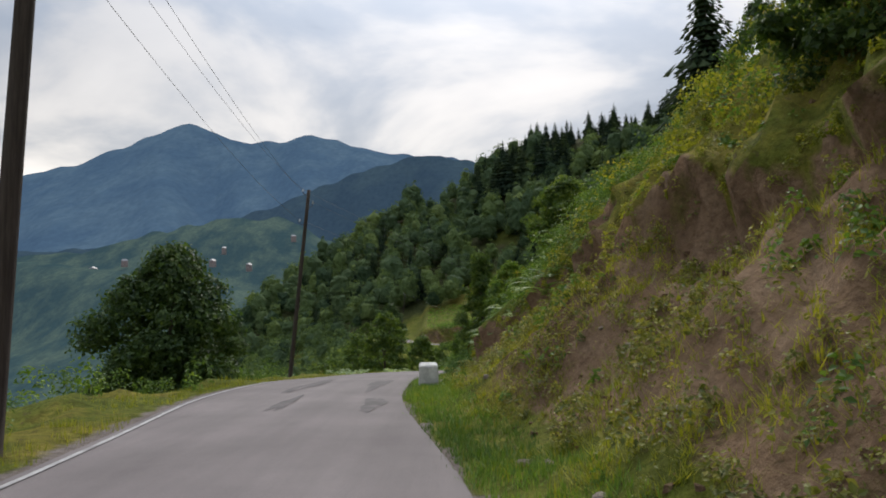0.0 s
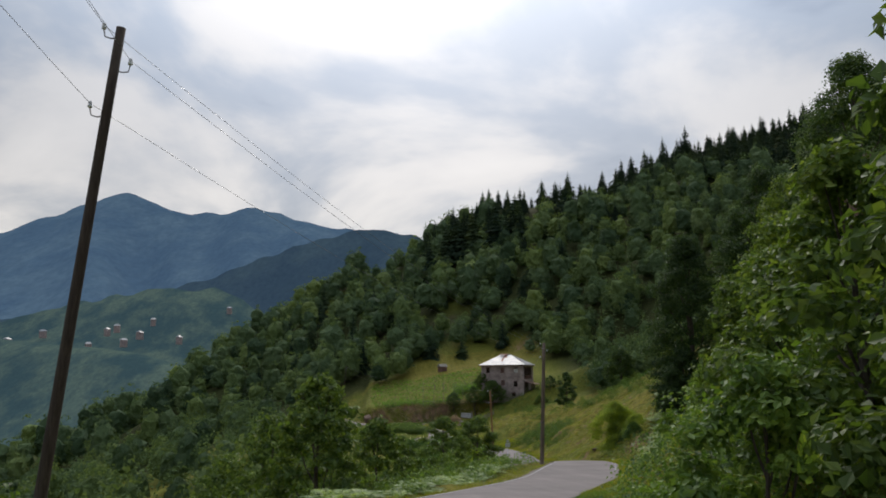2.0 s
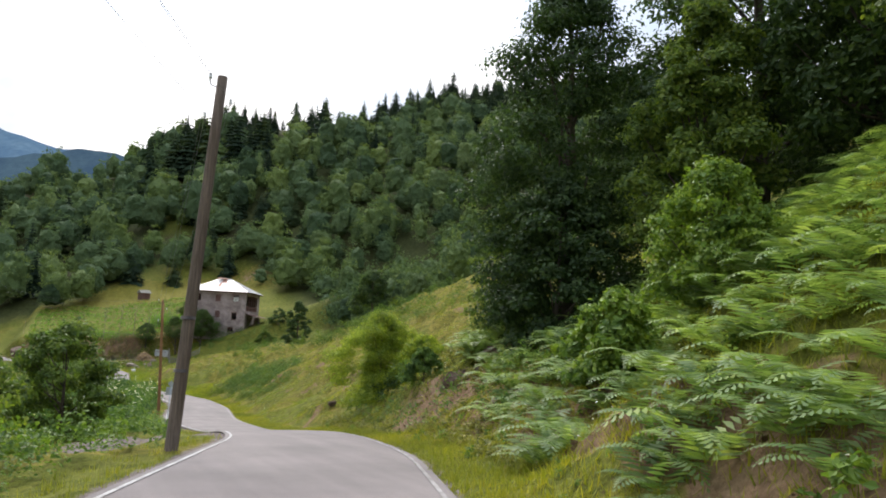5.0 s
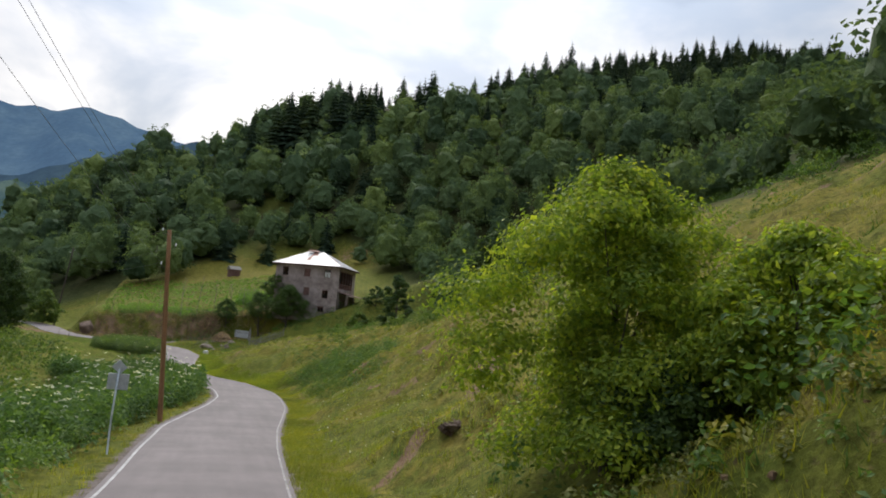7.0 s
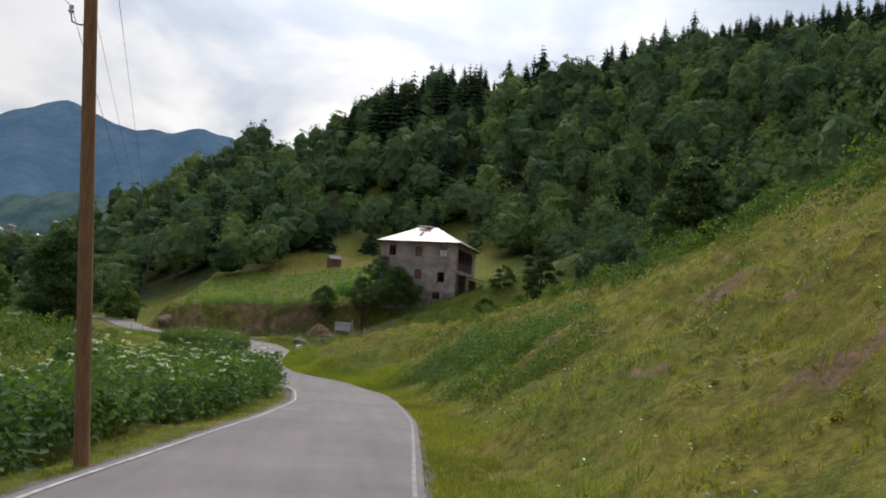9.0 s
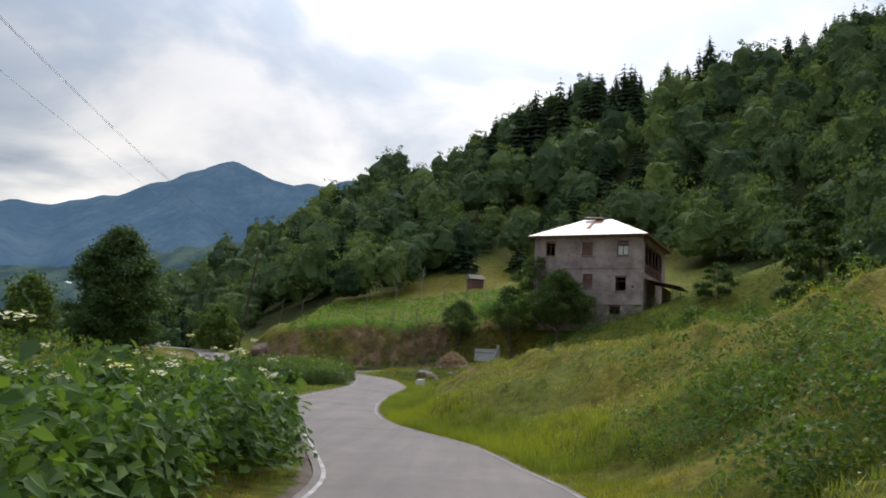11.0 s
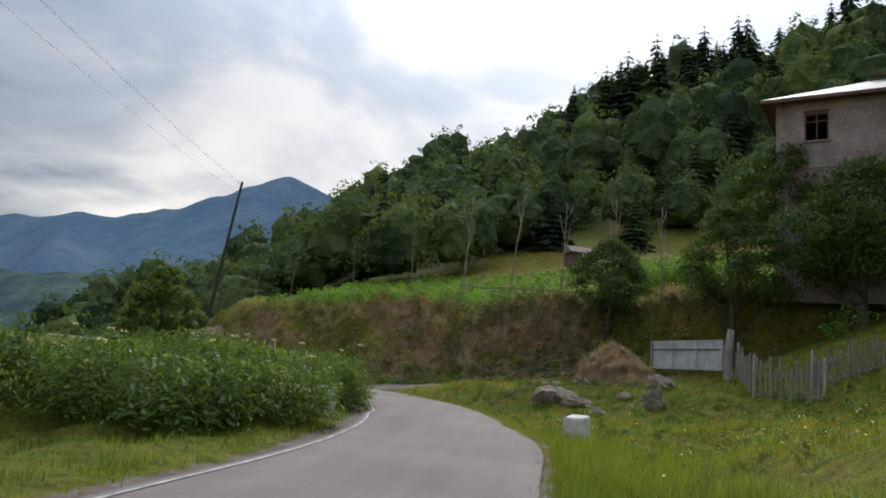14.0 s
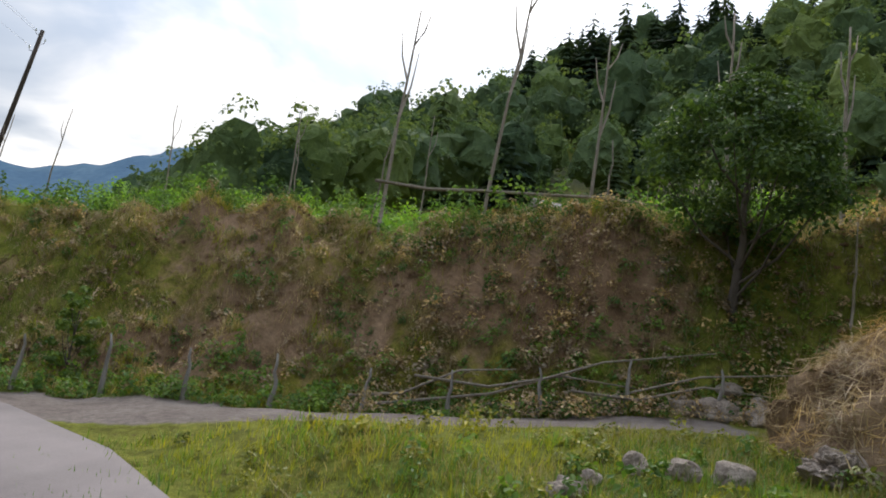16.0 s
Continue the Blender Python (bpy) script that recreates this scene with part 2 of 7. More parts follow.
M_ASPHALT = asphalt()
M_PUDDLE = plain("muddy_water", (0.10, 0.09, 0.08), (0.14, 0.125, 0.11), 2.0, 0.06, bump=0.02, spec=0.6)
M_PATCH = plain("asphalt_patch", (0.080, 0.070, 0.069), (0.130, 0.114, 0.112), 1.5, 0.8, bump=0.5)
M_LINE = plain("worn_road_paint", (0.26, 0.245, 0.24), (0.56, 0.545, 0.53), 2.5, 0.8, bump=0.3)
M_LINE_FAINT = plain("faint_road_paint", (0.185, 0.170, 0.165), (0.38, 0.36, 0.345), 1.8, 0.8, bump=0.3)


def ground():
    """Grass, dry grass, soil and gravel, laid out by the masks of the sheet."""
    m, n, l, b = material("ground", 0.95, 0.0, 0.15)
    at = n.new("ShaderNodeAttribute")
    at.attribute_name = "masks"
    sp = n.new("ShaderNodeSeparateColor")
    l.new(at.outputs["Color"], sp.inputs[0])
    big, mid, fine = noise_tex(n, l, 0.09, 6, 0.6), noise_tex(n, l, 0.9, 6, 0.7), noise_tex(n, l, 9, 5, 0.75)
    grass = mixed(n, l, 0.5, ramped(n, l, big, [(0.35, (0.094, 0.116, 0.019)), (0.65, (0.158, 0.162, 0.029))]),
                  ramped(n, l, mid, [(0.35, (0.084, 0.105, 0.017)), (0.65, (0.192, 0.180, 0.038))]))
    dry = ramped(n, l, mid, [(0.3, (0.092, 0.092, 0.018)), (0.48, (0.164, 0.150, 0.028)), (0.72, (0.240, 0.190, 0.048))])
    soil = ramped(n, l, mid, [(0.3, (0.118, 0.072, 0.042)), (0.5, (0.205, 0.132, 0.080)), (0.72, (0.300, 0.205, 0.130))])
    gravel = ramped(n, l, mid, [(0.3, (0.140, 0.112, 0.098)), (0.7, (0.240, 0.205, 0.182))])

    def edge(ch, base, lo=0.42, hi=0.58):
        k = n.new("ShaderNodeMath")
        k.operation = "MULTIPLY_ADD"
        l.new(mid, k.inputs[0])
        k.inputs[1].default_value = 0.9
        s = n.new("ShaderNodeMath")
        s.operation = "ADD"
        l.new(sp.outputs[ch], s.inputs[0])
        s.inputs[1].default_value = -0.45
        l.new(s.outputs[0], k.inputs[2])
        r = n.new("ShaderNodeMapRange")
        r.inputs["From Min"].default_value, r.inputs["From Max"].default_value = lo, hi
        l.new(k.outputs[0], r.inputs["Value"])
        return r.outputs[0]

    tufts = noise_tex(n, l, 2.6, 7, 0.72)
    specks = noise_tex(n, l, 5.5, 4, 0.6)
    col = mixed(n, l, edge("Green", mid), grass, dry)
    col = mixed(n, l, 0.9, col, ramped(n, l, tufts, [(0.36, (0.50, 0.50, 0.46)), (0.5, (0.95, 0.97, 0.95)), (0.64, (1.30, 1.25, 1.1))]), "MULTIPLY")
    col = mixed(n, l, ramped(n, l, specks, [(0.30, (0.75, 0.75, 0.75)), (0.40, (0, 0, 0))]), col, (0.095, 0.068, 0.036))
    col = mixed(n, l, edge("Red", mid), col, soil)
    col = mixed(n, l, edge("Blue", mid), col, gravel)
    col = mixed(n, l, 0.75, col, ramped(n, l, fine, [(0.28, (0.45, 0.45, 0.45)), (0.72, (1.35, 1.35, 1.35))]), "MULTIPLY")
    # Forest floor colour, with the shade between the trees painted in.
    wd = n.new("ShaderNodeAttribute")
    wd.attribute_name = "forest_shade"
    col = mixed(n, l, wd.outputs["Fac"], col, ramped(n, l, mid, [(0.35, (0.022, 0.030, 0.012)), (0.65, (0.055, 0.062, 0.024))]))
    l.new(col, b.inputs["Base Color"])
    bumped(n, l, b, fine, 0.9, 0.08)
    b.inputs["Specular IOR Level"].default_value = 0.06
    return m


M_GROUND = ground()
M_EARTH = plain("crumbling_earth", (0.110, 0.064, 0.036), (0.245, 0.155, 0.092), 2.2, 1.0, bump=1.0, dist=0.06)


def mountain_mat(name, lo, hi, haze_c, haze_s, scale):
    """Dark wooded range; kilometres of hazy air painted in as blue tones and emission."""
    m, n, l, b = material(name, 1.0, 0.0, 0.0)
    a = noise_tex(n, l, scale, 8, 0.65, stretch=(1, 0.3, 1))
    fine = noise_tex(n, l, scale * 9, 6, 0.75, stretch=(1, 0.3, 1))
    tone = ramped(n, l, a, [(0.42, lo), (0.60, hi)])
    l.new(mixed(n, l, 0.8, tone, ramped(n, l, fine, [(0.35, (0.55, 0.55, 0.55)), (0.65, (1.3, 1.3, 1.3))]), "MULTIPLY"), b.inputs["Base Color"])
    b.inputs["Emission Color"].default_value = (*haze_c, 1)
    b.inputs["Emission Strength"].default_value = haze_s
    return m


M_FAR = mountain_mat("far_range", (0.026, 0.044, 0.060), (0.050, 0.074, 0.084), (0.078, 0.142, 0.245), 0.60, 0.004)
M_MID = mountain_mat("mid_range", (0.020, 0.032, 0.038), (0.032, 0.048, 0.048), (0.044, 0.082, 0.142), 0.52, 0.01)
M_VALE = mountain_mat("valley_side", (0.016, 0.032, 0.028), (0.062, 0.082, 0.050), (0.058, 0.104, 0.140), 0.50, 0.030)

# ---------------------------------------------------------------- the lie of the land
# Both edges of the road and its height, along y
RY = np.array([-60, 0, 10, 15, 19, 30, 36, 46, 57, 67, 74, 85, 92, 101, 110, 122, 132, 138, 147, 157, 166, 176, 182, 187, 194, 200, 206, 210, 213, 215.5, 219, 224])
RL = np.array([-4.9, -5.3, -5.6, -6.0, -6.6, -7.1, -6.6, -4.7, -0.6, 3.4, 5.9, 9.6, 11.8, 12.9, 13.2, 13.0, 13.0, 13.7, 14.9, 15.6, 15.2, 12.4, 9.6, 8.5, 7.8, 7.7, 8.3, 8.4, 8.1, 7.6, 6.4, 3.6])
RR = np.array([0.3, -0.1, -0.5, -1.3, -1.8, -1.9, -1.2, 1.0, 5.0, 9.1, 11.6, 15.0, 16.1, 16.8, 17.2, 17.9, 18.7, 19.4, 20.4, 20.9, 20.8, 18.5, 14.9, 13.6, 12.8, 12.7, 12.8, 13.0, 12.3, 11.4, 9.4, 5.6])
ZY = np.array([-60, 0, 9, 16, 22.5, 29, 36, 46, 60, 72.6, 82, 88, 95, 101, 107, 114, 121, 128, 135, 146, 158, 170, 180, 190, 205, 216, 225, 240])
ZR = np.array([-2.7, -3.1, -3.25, -3.4, -3.68, -4.15, -4.75, -5.5, -6.95, -8.15, -8.7, -9.13, -9.75, -10.5, -11.4, -12.15, -12.75, -13.4, -13.86, -14.4, -15.1, -15.55, -15.65, -15.6, -15.42, -15.05, -14.8, -14.6])


def smooth_table(ys, vs, step=1.0, win=7):
    """A table resampled evenly and rounded off."""
    g = np.arange(ys[0], ys[-1] + step, step)
    v = np.interp(g, ys, vs)
    k = np.hanning(win + 2)[1:-1]
    pad = np.pad(v, win // 2, mode="edge")
    return g, np.convolve(pad, k / k.sum(), mode="valid")


GL, VL = smooth_table(RY, RL)
GR, VR = smooth_table(RY, RR)
GZ, VZ = smooth_table(ZY, ZR, win=9)


def left_edge(y):
    return np.interp(y, GL, VL)


def right_edge(y):
    return np.interp(y, GR, VR)


def road_z(y):
    return np.interp(y, GZ, VZ)


def ss(a, b, v):
    t = np.clip((v - a) / (b - a), 0, 1)
    return t * t * (3 - 2 * t)


class Waves:
    """Smooth random relief from a few dozen plane waves."""

    def __init__(self, seed, size, count=14):
        r = np.random.default_rng(seed)
        a, f = r.uniform(0, 2 * np.pi, count), r.uniform(0.5, 1.8, count) * 2 * np.pi / size
        self.kx, self.ky, self.p = f * np.cos(a), f * np.sin(a), r.uniform(0, 6.28, count)
        self.n = np.sqrt(2.0 / count)

    def __call__(self, x, y):
        out = 0.0
        for kx, ky, p in zip(self.kx, self.ky, self.p):
            out = out + np.sin(kx * x + ky * y + p)
        return out * self.n


W_BIG, W_MID, W_SMALL, W_TINY = Waves(1, 60), Waves(2, 9), Waves(3, 2.4), Waves(4, 0.9)

# right-hand bank, along y: flat verge, first slope and its width, second slope
BY = [-60, 20, 40, 52, 75, 92, 100, 120, 150, 168, 180, 192, 203, 212, 222, 240]
B_V = [0.5, 0.7, 1.0, 1.0, 1.0, 1.3, 1.4, 1.0, 0.6, 0.6, 0.7, 0.7, 1.2, 2.0, 2.0, 2.0]
B_S = [0.95, 0.95, 0.85, 0.85, 0.75, 0.60, 0.54, 0.55, 0.62, 0.58, 0.58, 0.58, 0.40, 0.13, 0.12, 0.12]
B_W = [9, 9, 12, 14, 14, 12, 14, 20, 20, 13, 4.6, 4.1, 4.8, 9, 9, 9]
B_T = [0.70, 0.70, 0.62, 0.60, 0.58, 0.55, 0.50, 0.46, 0.44, 0.41, 0.25, 0.22, 0.24, 0.30, 0.28, 0.28]
# left-hand side: flat width, its slope, then the drop
L_V = [2.2, 2.2, 2.5, 2.5, 3.0, 4.5, 6.0, 14.0, 16.0, 18.0, 21.0, 22.0, 22.0, 22.0, 22.0, 22.0]
L_S = [-0.04, -0.04, -0.06, -0.12, -0.14, -0.10, -0.10, -0.14, -0.10, 0.0, 0.024, 0.022, 0.022, 0.022, 0.022, 0.022]
L_D = [0.75, 0.75, 0.70, 0.65, 0.6, 0.55, 0.5, 0.42, 0.40, 0.38, 0.36, 0.36, 0.36, 0.36, 0.36, 0.36]

RIDGE_X = [-900, -260, -150, -118, -90, -22, 62, 167, 300, 600]
RIDGE_Z = [-75, -70, -25, -11, 11, 47, 86, 117, 152, 190]


def land(x, y):
    x, y = np.asarray(x, float), np.asarray(y, float)
    yc = np.clip(y, -60, 224)
    zr, xl, xr = road_z(np.clip(y, -60, 238)), left_edge(yc), right_edge(yc)
    d = x - xr
    v, s, w, t2 = (np.interp(y, BY, a) for a in (B_V, B_S, B_W, B_T))
    up = np.maximum(d - v, 0)
    soft = np.minimum(up, 1.2)
    right = s * (soft * soft / 2.4 + np.maximum(up - 1.2, 0))
    right = np.where(up > w, s * (w - 0.6) + t2 * (up - w), right)
    far_up = np.maximum(up - 95, 0)
    right = np.where(far_up > 0, s * (w - 0.6) + t2 * (95 - w + 60 * (1 - np.exp(-far_up / 90))), right)
    e = xl - x
    lv, ls, ld = (np.interp(y, BY, a) for a in (L_V, L_S, L_D))
    flat = np.clip(e, 0, lv)
    drop = np.maximum(e - lv, 0)
    fall = ld * drop * drop / (drop + 6.0)
    left = ls * flat - 62 * (1 - np.exp(-fall / 62))
    z = zr + np.where(d > 0, right, np.where(e > 0, left, 0.0))
    # the garden terrace above the bank at the end of the road
    foot = 229.4 - 0.02 * x + np.where(x < 2, (2 - x) * 0.55, 0)
    top = np.interp(x, [-12, 0, 8, 14, 22, 30], [239, 236.5, 235.0, 232.3, 230.2, 228.5])
    terr = -9.9 + np.interp(x, [0, 14, 24], [0.16, 0.20, 0.24]) * np.maximum(y - 236, 0) + np.interp(x, [-14, 0, 10, 24, 34, 60], [-1.6, -0.5, 0.0, 1.4, 3.0, 9.0])
    low = np.interp(x, [-60, -30, -14, -6, 2, 8, 14, 20, 30, 60], [-17, -14.2, -14.25, -14.6, -15.0, -14.35, -13.65, -13.3, -8.8, 4.0])
    nose = ss(-11.5, -6.5, x)
    bank = low + (terr - low) * ss(0, 1, (y - foot) / np.maximum(top - foot, 1.0)) * nose
    yard = 1 - ss(11.5, 13.6, x)
    k = ss(0, 1, (y - 217 - 1.5 * yard) / (9 + 0.7 * yard))
    valley_cut = -np.maximum(-x - 34, 0) * 0.45 * ss(200, 240, y)
    bank = bank + valley_cut * (1 - nose)
    z = np.where(y > 217, z * (1 - k) + bank * k, z)
    # the wooded hill
    ridge = np.interp(x, RIDGE_X, RIDGE_Z)
    start = np.interp(x, [-150, -60, 0, 40, 90, 160, 300], [255, 262, 268, 272, 235, 200, 160])
    base = np.interp(x, [-200, -100, -40, 0, 40, 100, 200], [-60, -45, -20, -5, -2, 12, 40])
    u = (y - start) / (428 - start)
    hill = base + (ridge - base) * np.clip(u, 0, 1) ** np.interp(x, [-5, 30], [1.3, 1.0]) - np.maximum(u - 1, 0) * 60
    hill = np.where(u > 0, hill, base + u * 60)
    mixk = ss(-10, 10, hill - z)
    z = np.where(y > 150, z + (np.maximum(hill, z) - z) * mixk, z)
    z = z + (-72 - z) * ss(455, 620, y)
    return np.maximum(z, -72)


# The road is one ribbon that bends to the left round the foot of the bank
def ribbon_path():
    pts = []
    for y in np.arange(-58, 214.1, 1.0):
        l, r = left_edge(y), right_edge(y)
        pts.append(((l, y), (r, y), road_z(y)))
    bend = [((7.9, 214.6), (11.7, 215.4)), ((7.4, 216.4), (10.9, 218.3)), ((6.6, 218.2), (9.9, 220.8)), ((5.4, 219.8), (8.5, 223.0)), ((3.6, 221.3), (6.9, 225.0)),
            ((1.0, 222.9), (4.4, 227.0)), ((-2.4, 224.6), (-0.6, 228.8)), ((-6.6, 226.8), (-4.6, 230.4)), ((-10.6, 229.8), (-7.6, 232.8)), ((-13.6, 234.4), (-9.9, 236.6)), ((-15.8, 239.6), (-12.0, 241.2)), ((-19.0, 245.0), (-16.2, 248.4)), ((-27, 248.5), (-26, 252.5))]
    zs = [-15.08, -15.0, -14.93, -14.86, -14.80, -14.74, -14.64, -14.52, -14.38, -14.12, -13.82, -13.5, -13.3]
    pts += [(a, b, z) for (a, b), z in zip(bend, zs)]
    return pts


ROAD_PTS = ribbon_path()
BEND = []
for (a0, b0, z0), (a1, b1, z1) in zip(ROAD_PTS[-14:-1], ROAD_PTS[-13:]):
    for q in (0.0, 0.25, 0.5, 0.75):
        BEND.append(((a0[0] + b0[0]) / 2 * (1 - q) + (a1[0] + b1[0]) / 2 * q, (a0[1] + b0[1]) / 2 * (1 - q) + (a1[1] + b1[1]) / 2 * q, z0 * (1 - q) + z1 * q))


def scarp_line(x, y):
    """How far beyond the edge of the turf above the cut a place lies."""
    return x - right_edge(np.clip(y, -60, 224)) - np.interp(y, [8, 12, 16, 19, 22, 25, 28, 34], [3.8, 4.3, 4.6, 4.1, 2.75, 2.45, 2.35, 2.2]) - 0.35 * W_MID(x * 0.8, y * 0.8) - 0.12 * W_TINY(x, y)


def rough_land(x, y):
    """The land with humps, tussocks and washed gullies; the road's bed stays even."""
    x, y = np.asarray(x, float), np.asarray(y, float)
    z = land(x, y)
    yc = np.clip(y, -60, 224)
    off = np.maximum(x - right_edge(yc), left_edge(yc) - x)
    on_road = np.where(y < 226, ss(0.3, 2.5, off), ss(226, 230, y))
    cut = ss(2, 5, x - right_edge(yc)) * (1 - ss(34, 44, y))
    far = ss(120, 260, np.hypot(x - 10, y - 120))
    on_road = on_road * (1 - 0.7 * ss(212, 216, y) * (1 - ss(228, 231, y)))
    meadow = ss(3, 7, x - right_edge(yc)) * ss(98, 108, y) * (1 - ss(204, 212, y))
    brow = ss(229, 231, y) * (1 - ss(234, 240, y))
    z = z + on_road * (0.16 * W_MID(x, y) + 0.07 * W_SMALL(x, y) + 0.03 * W_TINY(x, y) + 0.3 * W_BIG(x, y) * ss(6, 25, off))
    z = z + cut * (0.22 * np.abs(W_SMALL(x * 0.4, y * 1.3)) + 0.25 * W_MID(x, y * 1.5) + 0.09 * W_TINY(x, y))
    scarp = scarp_line(x, y)
    z = z - np.interp(y, [18, 23], [0.40, 0.25]) * ss(-1.6, -0.15, scarp) * (1 - ss(-0.12, 0.2, scarp)) * ss(4, 8, y) * (1 - ss(30, 36, y))
    z = z + np.interp(y, [18, 23], [0.50, 0.20]) * ss(-0.1, 0.25, scarp) * (1 - ss(5, 9, scarp)) * ss(4, 8, y) * (1 - ss(30, 36, y))
    wash = y - 95.9 - 0.42 * (x - 21) - 0.25 * W_SMALL(x, y)
    z = z + 0.85 * ss(-0.15, 0.45, wash) * (1 - ss(3.5, 7.5, wash)) * ss(19.6, 20.8, x) * (1 - ss(27, 31, x)) * (y < 110)
    z = z - 0.14 * np.exp(-((x - 20.6 - 0.70 * (y - 114.1)) / 0.32) ** 2) * ss(111.5, 113, y) * (1 - ss(122, 126, y))
    z = z + meadow * (0.20 * np.abs(W_SMALL(x * 0.8, y * 0.5)) + 0.14 * W_SMALL(x * 0.45, y * 0.45)) + brow * (0.10 * W_SMALL(x, y) + 0.08 * W_TINY(x, y))
    z = z + far * 3.0 * W_BIG(x * 0.5, y * 0.5)
    bed = (off < 0) & (y < 214)
    z = np.where(bed, z - 0.06, z - 0.05 * (1 - ss(0.0, 0.6, off)) * (y < 214))
    near, bz = np.full(x.shape, 99.0), np.zeros(x.shape)
    for px, py, pz in BEND:
        dd = np.hypot(x - px, y - py)
        bz = np.where(dd < near, pz, bz)
        near = np.minimum(near, dd)
    k = 1 - ss(2.3, 4.6, near)
    return z * (1 - k) + (bz - 0.07) * k


def off_bend(x, y):
    """True where the road beyond the bend leaves the ground free."""
    free = np.ones(np.shape(x), bool)
    for px, py, pz in BEND:
        free &= np.hypot(x - px, y - py) > 2.35
    return free | (y < 224)


def mesh_object(name, verts, faces, mat, smooth=True):
    """A mesh from arrays; faces: an array of quads or of triangles."""
    verts, faces = np.asarray(verts, np.float32), np.asarray(faces, np.int32)
    me = bpy.data.meshes.new(name)
    k = faces.shape[1]
    me.vertices.add(len(verts))
    me.vertices.foreach_set("co", verts.ravel())
    me.loops.add(faces.size)
    me.loops.foreach_set("vertex_index", faces.ravel())
    me.polygons.add(len(faces))
    me.polygons.foreach_set("loop_start", np.arange(0, faces.size, k, dtype=np.int32))
    me.polygons.foreach_set("loop_total", np.full(len(faces), k, np.int32))
    me.polygons.foreach_set("use_smooth", np.full(len(faces), smooth))
    me.update(calc_edges=True)
    me.materials.append(mat)
    return new(name, me)


def tint(ob, values):
    a = ob.data.attributes.new("tint", "FLOAT", "POINT")
    a.data.foreach_set("value", np.asarray(values, np.float32))


def grid_faces(nx, ny):
    i = np.arange(nx * ny).reshape(ny, nx)
    return np.stack([i[:-1, :-1].ravel(), i[:-1, 1:].ravel(), i[1:, 1:].ravel(), i[1:, :-1].ravel()], 1)


def steps(*spans):
    """Positions along an axis: (start, end, step) spans joined."""
    out = [np.arange(a, b, s) for a, b, s in spans]
    return np.concatenate(out + [[spans[-1][1]]])


gx = steps((-4200, -600, 300), (-600, -150, 25), (-150, -40, 5), (-40, -14, 2.0), (-14, -3, 0.6), (-3, 0.6, 0.36), (0.6, 5.4, 0.2), (5.4, 12, 0.36), (12, 30, 0.42), (30, 52, 1.6), (52, 120, 4), (120, 400, 20), (400, 4200, 300))
gy = steps((-600, -60, 30), (-60, -6, 3), (-6, 6, 0.5), (6, 32, 0.3), (32, 88, 0.65), (88, 126, 0.42), (126, 244, 0.65), (244, 300, 3.0), (300, 460, 8), (460, 1000, 40), (1000, 4800, 300))
GX, GY = np.meshgrid(gx, gy)
GZv = rough_land(GX.ravel(), GY.ravel())
# the turf leans out over the washed cut below it
SC = scarp_line(GX, GY)
LEAN = (0.42 + 0.12 * W_SMALL(GX, GY)) * ss(0.02, 0.16, SC) * (1 - ss(0.2, 1.3, SC)) * ss(6, 9, GY) * (1 - ss(30, 34, GY)) * (GX < 8)
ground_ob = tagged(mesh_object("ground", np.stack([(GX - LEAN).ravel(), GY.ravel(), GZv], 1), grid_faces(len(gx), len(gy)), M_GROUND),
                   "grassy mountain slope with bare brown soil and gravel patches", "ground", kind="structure")


